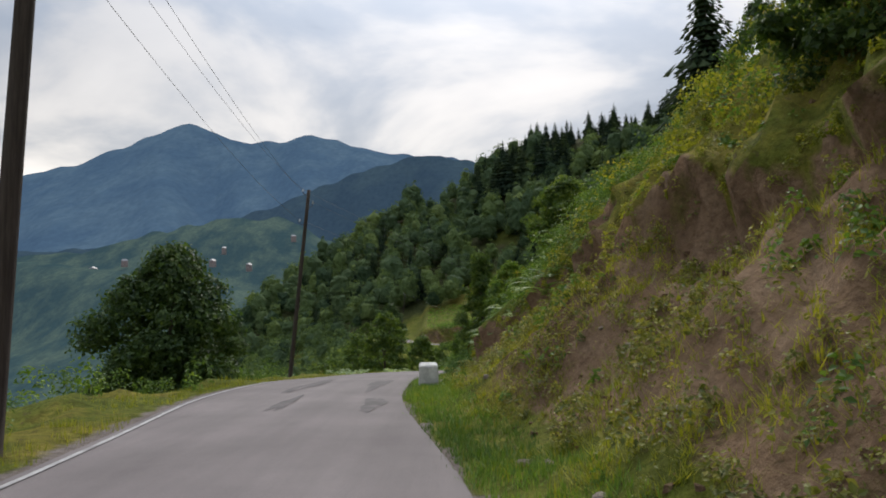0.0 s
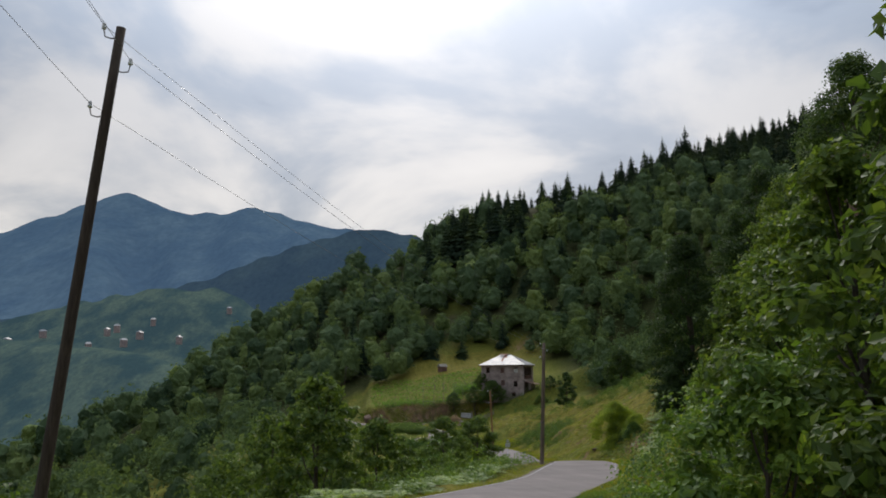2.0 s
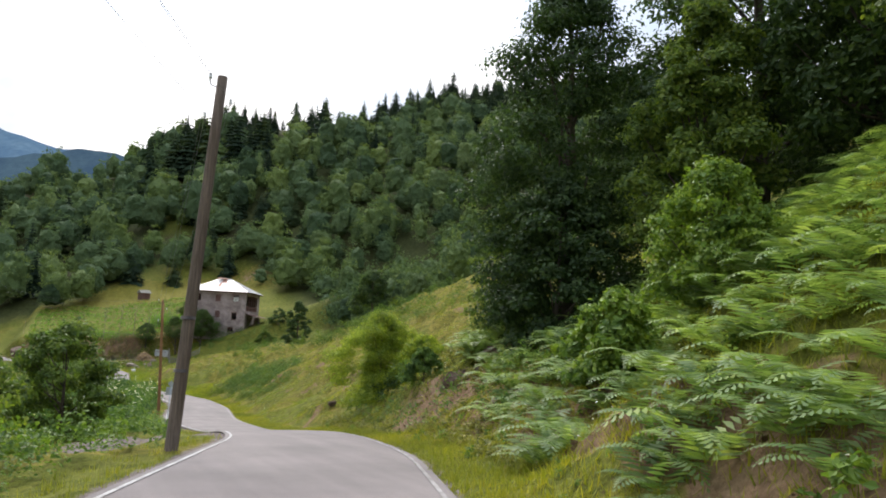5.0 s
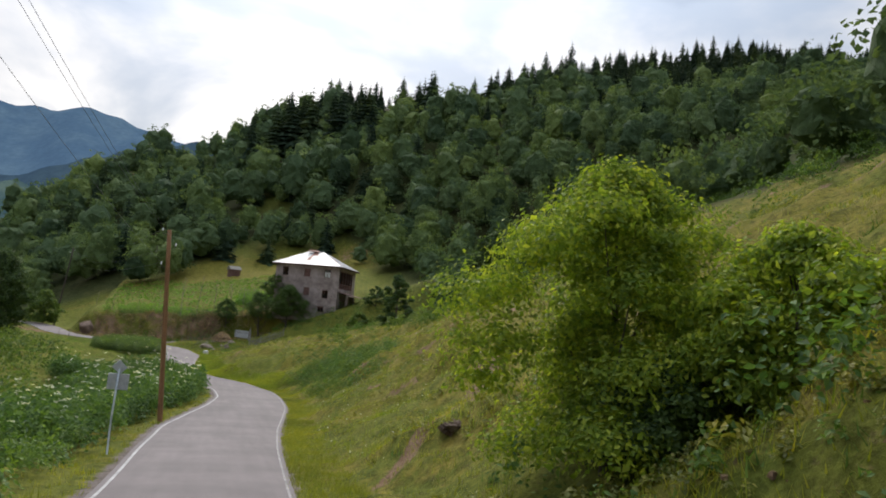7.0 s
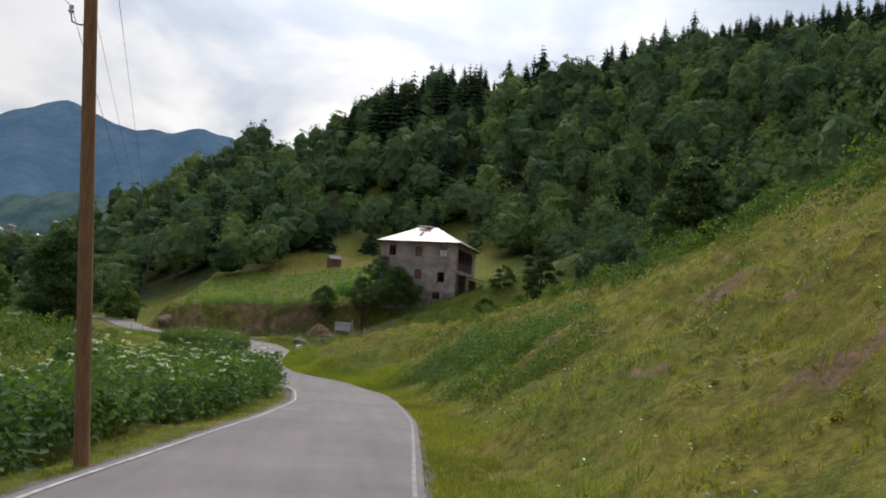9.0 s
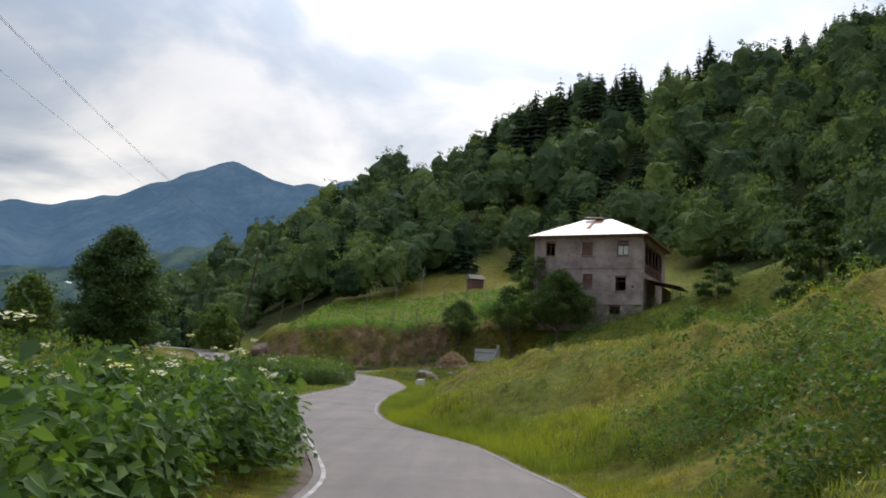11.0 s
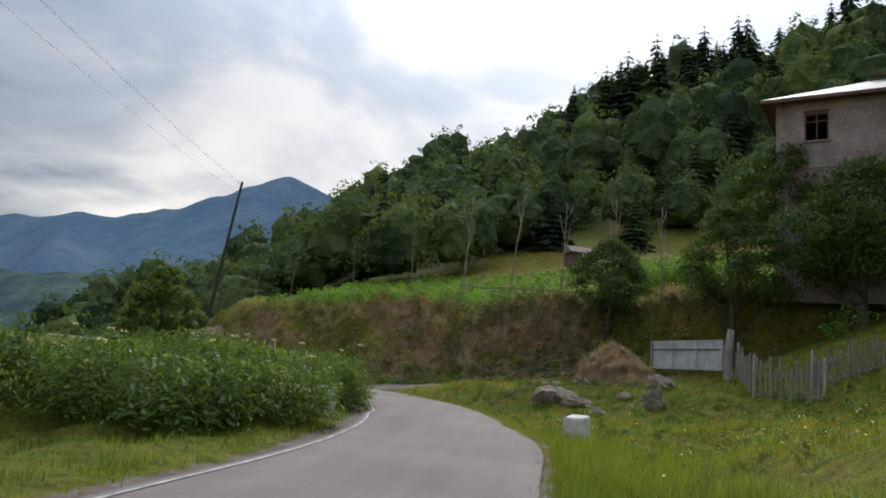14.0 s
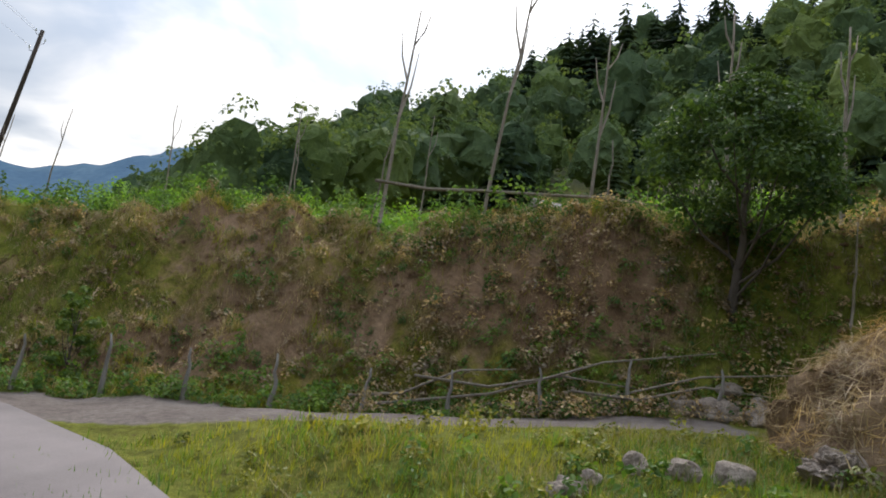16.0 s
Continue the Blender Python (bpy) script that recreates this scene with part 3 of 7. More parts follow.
def masks(x, y):
    yc = np.clip(y, -60, 224)
    dr, dl = x - right_edge(yc), left_edge(yc) - x
    lim = np.interp(y, [8, 12, 16, 19, 22, 25, 28, 34], [3.85, 4.35, 4.65, 4.15, 2.8, 2.5, 2.4, 2.2]) + 0.35 * W_MID(x * 0.8, y * 0.8) + 0.12 * W_TINY(x, y)
    soil = np.interp(y, [6, 18, 23], [0.62, 0.62, 0.85]) * ss(1.0, 1.9, dr) * (1 - ss(0.2, 0.5, dr - lim)) * (1 - ss(27.5, 31, y))
    soil = np.maximum(soil, 0.62 * ss(1.5, 2.5, dr) * (1 - ss(4, 6, dr)) * ss(60, 70, y) * (1 - ss(96, 104, y)))
    soil = np.maximum(soil, 0.95 * np.exp(-((x - 20.6 - 0.70 * (y - 114.1)) / 0.40) ** 2) * ss(111.5, 113, y) * (1 - ss(122, 126, y)))
    soil = np.maximum(soil, 0.66 * (1 - ss(-0.2, 0.5, y - 95.9 - 0.42 * (x - 21))) * ss(88, 91, y) * ss(1.6, 2.6, dr) * (1 - ss(8, 11, dr)))
    bankm = ss(229.2, 230.6, y) * (1 - ss(-1, 1.5, y - np.interp(x, [-12, 0, 8, 14, 22, 30], [239, 236.5, 235.0, 232.3, 230.2, 228.5])))
    soil = np.maximum(soil, (0.46 + 0.16 * ss(-2, 8, x) + 0.18 * W_MID(x, y) + 0.10 * ss(9, 14, x)) * bankm * (1 - ss(22, 26, x)))
    soil = np.maximum(soil, 0.8 * np.exp(-((x - 22.5) / 2.5) ** 2 - ((y - 240) / 4) ** 2))
    soil = np.maximum(soil, 0.8 * np.exp(-((x - 22.5) / 2.6) ** 4 - ((y - 65) / 4.5) ** 4))
    soil = np.maximum(soil, 0.75 * (1 - ss(0.8, 1.15, np.hypot((x - 20) / 13, (y - 335) / 4))))
    soil = np.maximum(soil, 0.55 * ss(275, 300, y) * np.maximum(W_BIG(x, y), 0))
    soil = np.maximum(soil, 0.62 * ss(1.5, 2.1, W_SMALL(x * 0.55, y * 0.55) + 0.5 * W_MID(x, y)) * ss(2, 5, dr) * ss(98, 106, y) * (1 - ss(200, 210, y)))
    dry = 0.35 + 0.25 * W_MID(x * 0.6, y * 0.6) + 0.35 * ss(3, 8, dr) * ss(96, 106, y) * (1 - ss(205, 214, y))
    dry = np.maximum(dry, 0.75 * ss(268, 277, y) * (1 - ss(300, 308, y)) * ss(-5, 8, x))
    dry = dry - 0.35 * ss(208, 214, y) * (y < 228) - 0.5 * ss(236, 238, y) * (1 - ss(266, 270, y)) - 0.4 * ss(290, 300, y)
    lay = 0.86 * np.exp(-(((x - 5.9) / 2.3) ** 4) - ((y - 192.4 - 0.5 * (x - 5.9)) / 4.6) ** 4)
    drive = np.exp(-(((x - 10.0) / 3.2) ** 4) - ((y - 98) / 4.0) ** 4) * 0.85
    track = 0.98 * np.exp(-((y - 227.8) / 1.4) ** 6) * ss(1, 4, x) * (1 - ss(14.5, 16.5, x))
    edge = 0.72 * np.exp(-(dl / 0.5) ** 2) * (y < 222) + 0.55 * np.exp(-(dr / 0.22) ** 2) * (y < 222)
    gravel = np.maximum.reduce([lay, drive, track, edge])
    gravel = np.where((np.maximum(dr, dl) < 0.1) & (y < 224), 1.0, gravel)
    return np.clip(soil, 0, 1), np.clip(dry, 0, 1), np.clip(gravel, 0, 1)


mr, mg, mb = masks(GX.ravel(), GY.ravel())
# Where the ground carries the painted dark of the woods.
fo = ground_ob.data.attributes.new("forest_shade", "FLOAT", "POINT")
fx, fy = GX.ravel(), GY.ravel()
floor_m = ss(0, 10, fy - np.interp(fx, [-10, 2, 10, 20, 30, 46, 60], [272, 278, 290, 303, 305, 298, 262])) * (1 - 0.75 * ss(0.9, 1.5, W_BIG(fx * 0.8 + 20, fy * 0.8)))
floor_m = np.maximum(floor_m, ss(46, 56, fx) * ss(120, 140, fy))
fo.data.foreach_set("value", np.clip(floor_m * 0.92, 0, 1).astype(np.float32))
ca = ground_ob.data.attributes.new("masks", "FLOAT_COLOR", "POINT")
ca.data.foreach_set("color", np.stack([mr, mg, mb, np.ones_like(mr)], 1).astype(np.float32).ravel())


def ribbon(name, pts, u0, u1, lift, mat, label, across=4, crown=0.05):
    v = []
    for (lx, ly), (rx, ry), z in pts:
        for k in range(across + 1):
            u = u0 + (u1 - u0) * k / across
            x, y = lx + (rx - lx) * u, ly + (ry - ly) * u
            v.append((x, y, z + lift + crown * (1 - (2 * u - 1) ** 2)))
    return tagged(mesh_object(name, v, grid_faces(across + 1, len(pts)), mat), label, "road", kind="structure")


road = ribbon("road", ROAD_PTS, 0.0, 1.0, 0.0, M_ASPHALT, "narrow worn grey asphalt mountain road", 8)
ribbon("road_marking", ROAD_PTS, 0.032, 0.05, 0.012, M_LINE, "worn white painted edge line on the asphalt", 1)
line_r = ribbon("road_marking", [p for p in ROAD_PTS if 76 < p[0][1] < 97], 0.957, 0.972, 0.012, M_LINE_FAINT, "worn faint white edge line on the asphalt", 1)
line_r = ribbon("road_marking", [p for p in ROAD_PTS if 108 < p[0][1] < 204], 0.962, 0.976, 0.012, M_LINE_FAINT, "worn faint white edge line on the asphalt", 1)


def blot(name, cx, cy, rx, ry, seed, mat, label):
    """A ragged flat patch on the road."""
    r = np.random.default_rng(seed)
    v, n = [(cx, cy, float(road_z(cy)) + 0.056)], 40
    ph = r.uniform(0, 6.28, 6)
    for k in range(n):
        a = 2 * math.pi * k / n
        q = 1 + 0.22 * math.sin(3 * a + ph[0]) + 0.14 * math.sin(5 * a + ph[1]) + 0.09 * math.sin(11 * a + ph[2])
        x, y = cx + rx * q * math.cos(a), cy + ry * q * math.sin(a)
        u = (x - left_edge(y)) / (right_edge(y) - left_edge(y))
        v.append((x, y, float(road_z(y)) + 0.05 * (1 - (2 * u - 1) ** 2) + 0.008))
    f = [(0, k + 1, (k + 1) % n + 1) for k in range(n)]
    return tagged(mesh_object(name, v, f, mat), label, name.replace("_", " "), kind="structure")


blot("road_patch", -4.05, 18.0, 0.15, 1.5, 1, M_PATCH, "dark bitumen repair patch in the asphalt")
blot("road_patch", -4.6, 24.6, 0.24, 3.8, 2, M_PATCH, "dark bitumen repair patch in the asphalt")
blot("road_patch", -2.25, 17.8, 0.22, 1.3, 3, M_PATCH, "dark bitumen repair patch by the road edge")
blot("road_patch", -2.7, 24.4, 0.26, 2.8, 4, M_PATCH, "dark bitumen repair patch by the road edge")
puddle = blot("puddle", 6.5, 195.4, 0.55, 0.9, 5, M_PUDDLE, "shallow muddy puddle in the gravel lay-by")

# ---------------------------------------------------------------- makers


def part(name, ob, parent, label=""):
    """Hang a mesh object under a thing or a part."""
    ob.name = name
    ob.parent = parent
    if label:
        ob["label"] = label
    return ob


def thing(name, at, label, category, group="", turn=0.0):
    ob = new(name)
    ob.empty_display_size = 0.2
    ob.matrix_world = pose(*at, 0, 0, turn)
    return tagged(ob, label, category, group)


def bm_object(name, bm, mat, smooth=False):
    me = bpy.data.meshes.new(name)
    bm.to_mesh(me)
    bm.free()
    me.materials.append(mat)
    if smooth:
        me.polygons.foreach_set("use_smooth", [True] * len(me.polygons))
    return new(name, me)


def box(name, size, at, mat, bevel=0.0, turn=(0, 0, 0), wobble=0.0, seed=0):
    """A block with worn edges; at: its middle."""
    bm = bmesh.new()
    bmesh.ops.create_cube(bm, size=1.0)
    bmesh.ops.scale(bm, vec=size, verts=bm.verts)
    if bevel:
        bmesh.ops.bevel(bm, geom=bm.edges[:], offset=bevel, segments=2, affect="EDGES", profile=0.6)
    if wobble:
        r = random.Random(seed)
        for v in bm.verts:
            v.co += Vector((r.uniform(-1, 1), r.uniform(-1, 1), r.uniform(-1, 1))) * wobble
    bmesh.ops.transform(bm, matrix=pose(*at, *turn), verts=bm.verts)
    return bm_object(name, bm, mat)


def tube_arrays(points, radii, sides=7):
    """Rings along a line, as vertices and quads."""
    P = np.asarray(points, float)
    n = len(P)
    T = np.gradient(P, axis=0)
    T /= np.linalg.norm(T, axis=1)[:, None] + 1e-9
    ref = np.where(np.abs(T[:, 2:3]) > 0.9, [[1.0, 0, 0]], [[0, 0, 1.0]])
    A = np.cross(T, ref)
    A /= np.linalg.norm(A, axis=1)[:, None] + 1e-9
    B = np.cross(T, A)
    ang = np.arange(sides) * 2 * np.pi / sides
    V = P[:, None, :] + np.asarray(radii)[:, None, None] * (np.cos(ang)[None, :, None] * A[:, None, :] + np.sin(ang)[None, :, None] * B[:, None, :])
    i = np.arange(n * sides).reshape(n, sides)
    j = np.roll(i, -1, axis=1)
    F = np.stack([i[:-1].ravel(), j[:-1].ravel(), j[1:].ravel(), i[1:].ravel()], 1)
    return V.reshape(-1, 3), F


def joined(pieces):
    """Several (vertices, faces) as one pair."""
    vs, fs, k = [], [], 0
    for v, f in pieces:
        vs.append(v)
        fs.append(np.asarray(f) + k)
        k += len(v)
    return np.concatenate(vs), np.concatenate(fs)


def tube(name, points, radii, mat, sides=8):
    v, f = tube_arrays(points, radii, sides)
    k = len(v)
    v = np.concatenate([v, [points[0], points[-1]]])
    n = len(points)
    ends = [(i, (i + 1) % sides, k, k) for i in range(sides)] + [((n - 1) * sides + i, (n - 1) * sides + (i + 1) % sides, k + 1, k + 1) for i in range(sides)]
    me = bpy.data.meshes.new(name)
    me.from_pydata([tuple(p) for p in v], [], [tuple(q) for q in f] + [q[:3] for q in ends])
    me.polygons.foreach_set("use_smooth", [True] * len(me.polygons))
    me.materials.append(mat)
    return new(name, me)


def unit(r, n):
    v = r.normal(size=(n, 3))
    return v / np.linalg.norm(v, axis=1)[:, None]


def leaf_arrays(P, N, length, width, r, droop=0.0):
    """One folded lozenge a leaf, at P, facing N."""
    n = len(P)
    a = np.cross(N, unit(r, n))
    a /= np.linalg.norm(a, axis=1)[:, None] + 1e-9
    if droop:
        a[:, 2] -= droop
        a /= np.linalg.norm(a, axis=1)[:, None]
    b = np.cross(N, a)
    b /= np.linalg.norm(b, axis=1)[:, None] + 1e-9
    L, W = np.broadcast_to(length, n)[:, None] * 0.5, np.broadcast_to(width, n)[:, None] * 0.5
    V = np.stack([P - a * L, P + b * W + N * W * 0.35 - a * L * 0.15, P + a * L, P - b * W + N * W * 0.35 - a * L * 0.15], 1).reshape(-1, 3)
    F = np.arange(4 * n).reshape(n, 4)
    return V, F


def cloud(r, clumps, n, size, aspect=0.6, up=0.35, shell=0.62, squash=0.8, loose=0.75):
    """Leaves over a set of clumps (x, y, z, radius)."""
    C = np.asarray(clumps, float)
    w = C[:, 3] ** 2
    k = r.choice(len(C), n, p=w / w.sum())
    D = unit(r, n)
    D[:, 2] = np.where(D[:, 2] < -0.35, -D[:, 2] * 0.6, D[:, 2])
    rad = C[k, 3] * (shell + (1 - shell) * r.random(n) ** 0.6) * (1 + 0.12 * r.normal(size=n))
    P = C[k, :3] + D * rad[:, None] * [1, 1, squash]
    N = D + loose * unit(r, n) + [0, 0, up]
    N /= np.linalg.norm(N, axis=1)[:, None]
    s = size * r.uniform(0.6, 1.35, n)
    return leaf_arrays(P, N, s, s * aspect, r)


def ball_template():
    """A small cube rounded to a ball, in quads."""
    n, v, f, seen = 4, [], [], {}

    def at(p):
        key = tuple(round(c, 4) for c in p)
        if key not in seen:
            seen[key] = len(v)
            q = np.array(p, float)
            v.append(q / np.linalg.norm(q))
        return seen[key]

    for ax in range(3):
        for sgn in (-1, 1):
            for i in range(n):
                for j in range(n):
                    quad = []
                    for a, b in ((i, j), (i + 1, j), (i + 1, j + 1), (i, j + 1)):
                        p = [0.0, 0.0, 0.0]
                        p[ax], p[(ax + 1) % 3], p[(ax + 2) % 3] = sgn, 2 * a / n - 1, 2 * b / n - 1
                        quad.append(at(p))
                    f.append(quad if sgn > 0 else quad[::-1])
    return np.array(v), np.array(f)


BALL_V, BALL_F = ball_template()


def hull(r, clumps, scale=0.8, rough=0.07):
    """The dense inner foliage of a crown: one lumpy skin stretched over its clumps."""
    C = np.asarray(clumps, float)
    mid = np.average(C[:, :3], axis=0, weights=C[:, 3] ** 2)
    reach = ((C[:, :3] - mid) @ BALL_V.T + C[:, 3:4] * 0.9).max(axis=0)
    reach = reach * scale * np.clip(1 + rough * r.normal(size=len(BALL_V)), 0.7, 1.25)
    return BALL_V * reach[:, None] + mid, BALL_F


def crown_clumps(r, height, base, radius, count, size=0.34, lean=(0, 0), peak=0.8, inner=0.45):
    """Clumps spread over an uneven egg-shaped crown."""
    out = []
    for k in range(count):
        h = ((k + r.random()) / count) ** 0.85
        prof = math.sin(math.pi * min(0.98, 0.12 + 0.88 * h) ** peak) ** 0.7
        a = k * 2.4 + r.uniform(-0.5, 0.5)
        q = radius * prof * r.uniform(inner, 0.88)
        z = base + (height - base) * h * 0.95
        s = radius * size * r.uniform(0.7, 1.3) * (1 - 0.35 * h)
        out.append((q * math.cos(a) + lean[0] * h, q * math.sin(a) + lean[1] * h, z, s))
    return out


def trunk_arrays(r, height, girth, clumps, limbs, lean=(0, 0), sides=7):
    """A tapered, slightly bent stem with limbs that reach into the clumps."""
    n = 7
    pts = [(lean[0] * (k / n) + r.uniform(-1, 1) * girth * 0.5 * (k > 0), lean[1] * (k / n) + r.uniform(-1, 1) * girth * 0.5 * (k > 0), -0.4 + (height * 0.82 + 0.4) * k / n) for k in range(n + 1)]
    rad = [girth * (1.25 - 1.1 * k / n) if k else girth * 1.6 for k in range(n + 1)]
    out = [tube_arrays(pts, rad, sides)]
    pick = r.permutation(len(clumps))[:limbs]
    for i in pick:
        x, y, z, s = clumps[i]
        h = min(0.9, max(0.18, (z - 0.25 * height) / (height * 0.82)))
        f = h * n
        a = int(f)
        p0 = np.array(pts[min(a, n)]) * (1 - (f - a)) + np.array(pts[min(a + 1, n)]) * (f - a)
        p1 = np.array((x, y, z))
        mid = (p0 + p1) / 2 + [0, 0, -0.12 * np.linalg.norm(p1 - p0)]
        out.append(tube_arrays([p0, mid, p1], [girth * 0.42 * (1 - h * 0.4), girth * 0.26, girth * 0.08], 5))
    return joined(out)


def tree(name, at, height, radius, mat, label, seed, leaves=2500, size=0.28, clumps=30, base=0.25, girth=None, lean=(0, 0), limbs=14, category="tree", group="", peak=0.8, clump_size=0.34, shade=0.5, aspect=0.6, inner=0.45):
    r = np.random.default_rng(seed)
    root = thing(name, at, label, category, group)
    cl = crown_clumps(r, height, height * base, radius, clumps, clump_size, lean, peak, inner)
    tv, tf = trunk_arrays(r, height, girth or height * 0.018, cl, limbs, lean)
    part("trunk", mesh_object("trunk", tv, tf, M_BARK), root)
    v, f = cloud(r, cl, int(leaves * 1.6), size * 0.78, aspect, 0.35, 0.35)
    if leaves > 3500 and size > 0.12:
        v, f = joined([cloud(r, cl, leaves // 4, size * 0.95, 0.7, 0.2, 0.0), (v, f)])
    c = mesh_object("crown", v, f, mat, smooth=False)
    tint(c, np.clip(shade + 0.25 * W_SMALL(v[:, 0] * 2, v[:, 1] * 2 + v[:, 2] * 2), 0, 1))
    part("crown", c, root)
    return root


def spruce(name, at, height, radius, label, seed):
    """A single spruce near enough to show its sprays."""
    r = np.random.default_rng(seed)
    root = thing(name, at, label, "tree")
    part("trunk", tube("trunk", [(0, 0, -0.5), (0.05, 0, height * 0.5), (0, 0, height)], [height * 0.018, height * 0.011, 0.02], M_BARK, 8), root)
    v, f = fir_arrays(r, height, radius, 40, 15, 0.62)
    c = mesh_object("crown", v, f, M_FIR, smooth=False)
    tint(c, np.clip(0.75 + 0.2 * W_SMALL(v[:, 0] * 2, v[:, 1] * 2 + v[:, 2] * 2), 0, 1))
    part("crown", c, root)
    return root


def ground_at(x, y, sink=0.1):
    return (x, y, float(rough_land(np.array([x]), np.array([y]))[0]) - sink)


def fir_arrays(r, height, radius, whorls=14, per=9, fine=1.0):
    """A spruce: close whorls of drooping sprays, each a fan of three, on a thin stem."""
    P, N, L, W = [], [], [], []
    for k in range(whorls):
        h = 0.06 + 0.93 * (k / (whorls - 1)) ** 0.92
        reach = radius * (1 - h) ** 0.78 * r.uniform(0.72, 1.18) + 0.12
        m = max(4, int(per * (1 - 0.45 * h)))
        for a in np.arange(m) * 2 * np.pi / m + r.uniform(0, 6.28):
            q = reach * r.uniform(0.62, 1.18)
            for f, da in ((0.40, 0.0), (0.80, 0.16), (0.80, -0.16)):
                c, d = math.cos(a + da), math.sin(a + da)
                P.append((c * q * f, d * q * f, h * height - 0.30 * q * f * f))
                N.append((c * 0.7, d * 0.7, 0.7))
                L.append((c, d, -0.75))
                W.append((q * (0.55 if f < 0.6 else 0.36) + 0.10) * fine)
    P, N, A, W = np.array(P), np.array(N), np.array(L), np.array(W)
    A += 0.22 * unit(r, len(A))
    A /= np.linalg.norm(A, axis=1)[:, None]
    B = np.cross(N, A)
    B /= np.linalg.norm(B, axis=1)[:, None]
    h, b = W[:, None] * 0.78, W[:, None] * 0.46
    V = np.stack([P - A * h, P + B * b - [0, 0, 1] * b * 0.55, P + A * h, P - B * b - [0, 0, 1] * b * 0.55], 1).reshape(-1, 3)
    F = np.arange(len(V)).reshape(-1, 4)
    stem = tube_arrays([(0, 0, -0.5), (0, 0, height * 0.6), (0, 0, height)], [height * 0.014, height * 0.008, 0.02], 5)
    return joined([(V, F), stem])


def scatter(templates, spots, r, spread=0.26):
    """Copies of the templates at (x, y, z, scale), joined, with a tone for each copy."""
    vs, fs, ts, k = [], [], [], 0
    for x, y, z, s in spots:
        v, f = templates[r.integers(len(templates))]
        a = r.uniform(0, 6.28)
        c, d = math.cos(a) * s, math.sin(a) * s
        q = np.stack([v[:, 0] * c - v[:, 1] * d + x, v[:, 0] * d + v[:, 1] * c + y, v[:, 2] * s * r.uniform(0.88, 1.15) + z], 1)
        vs.append(q)
        fs.append(f + k)
        ts.append(np.full(len(v), np.clip(r.normal(0.5, spread), 0, 1)))
        k += len(v)
    return np.concatenate(vs), np.concatenate(fs), np.concatenate(ts)


def stuff(name, arrays, mat, label, category, smooth=False):
    v, f, t = arrays
    ob = mesh_object(name, v, f, mat, smooth)
    tint(ob, t)
    return tagged(ob, label, category, kind="stuff")


def spots_in(r, n, xr, yr, keep, smin, smax, sink=0.3, spacing=0.0):
    """Random places where keep(x, y) holds."""
    x, y = r.uniform(*xr, n), r.uniform(*yr, n)
    ok = keep(x, y) & off_bend(x, y)
    x, y = x[ok], y[ok]
    if spacing:
        cell, sel = {}, []
        for i, (a, b) in enumerate(zip(x, y)):
            key = (int(a // spacing), int(b // spacing))
            if key not in cell:
                cell[key] = i
                sel.append(i)
        x, y = x[sel], y[sel]
    z = rough_land(x, y) - sink
    return np.stack([x, y, z, r.uniform(smin, smax, len(x))], 1)


# ---------------------------------------------------------------- distance
def range_mesh(name, ridge, dist, depth, drop, mat, label, seed, rough, az0=-75, az1=75, step=0.5):
    """A mountain range: its crest by bearing, falling towards the valley in folds."""
    az = np.arange(az0, az1 + step, step)
    el = np.interp(az, [p[0] for p in ridge], [p[1] for p in ridge])
    w1, w2 = Waves(seed, 14), Waves(seed + 1, 3)
    rows = 26
    v = []
    for k in range(rows):
        f = k / (rows - 1)
        d = dist - depth * f
        for a, e in zip(az, el):
            crest = dist * math.tan(radians(e)) + (w2(a, 0.0) * rough * 0.35 if k == 0 else 0)
            fold = rough * (2.6 * w1(a * 1.7, f * 7) if rough > 7.5 else 3 * w1(a, f * 14)) * math.sin(math.pi * min(1, f * 1.3)) if f < 0.77 else 0
            z = (1 - f) ** 1.25 * (crest + drop) - drop + fold
            v.append((d * math.sin(radians(a)), d * math.cos(radians(a)), z))
    return tagged(mesh_object(name, v, grid_faces(len(az), rows)[:, ::-1], mat), label, "mountain", kind="structure")


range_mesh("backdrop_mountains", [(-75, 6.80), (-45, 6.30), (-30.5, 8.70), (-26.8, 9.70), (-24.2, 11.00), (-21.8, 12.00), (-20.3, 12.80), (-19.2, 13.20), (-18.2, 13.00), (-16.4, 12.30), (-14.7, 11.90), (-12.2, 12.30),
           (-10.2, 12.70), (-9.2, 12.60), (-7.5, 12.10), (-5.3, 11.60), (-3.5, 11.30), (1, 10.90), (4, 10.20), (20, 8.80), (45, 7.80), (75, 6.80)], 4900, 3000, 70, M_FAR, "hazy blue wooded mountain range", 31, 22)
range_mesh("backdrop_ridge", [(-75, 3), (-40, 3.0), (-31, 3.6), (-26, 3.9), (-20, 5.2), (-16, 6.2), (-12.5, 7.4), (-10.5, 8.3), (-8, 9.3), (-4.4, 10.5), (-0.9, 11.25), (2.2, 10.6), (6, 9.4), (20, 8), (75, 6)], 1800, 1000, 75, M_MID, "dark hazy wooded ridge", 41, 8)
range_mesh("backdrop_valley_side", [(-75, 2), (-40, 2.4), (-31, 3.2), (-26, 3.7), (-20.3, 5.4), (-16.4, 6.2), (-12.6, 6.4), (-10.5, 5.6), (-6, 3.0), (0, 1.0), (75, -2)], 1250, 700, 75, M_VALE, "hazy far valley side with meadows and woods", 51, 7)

# ---------------------------------------------------------------- woods
RW = np.random.default_rng(77)


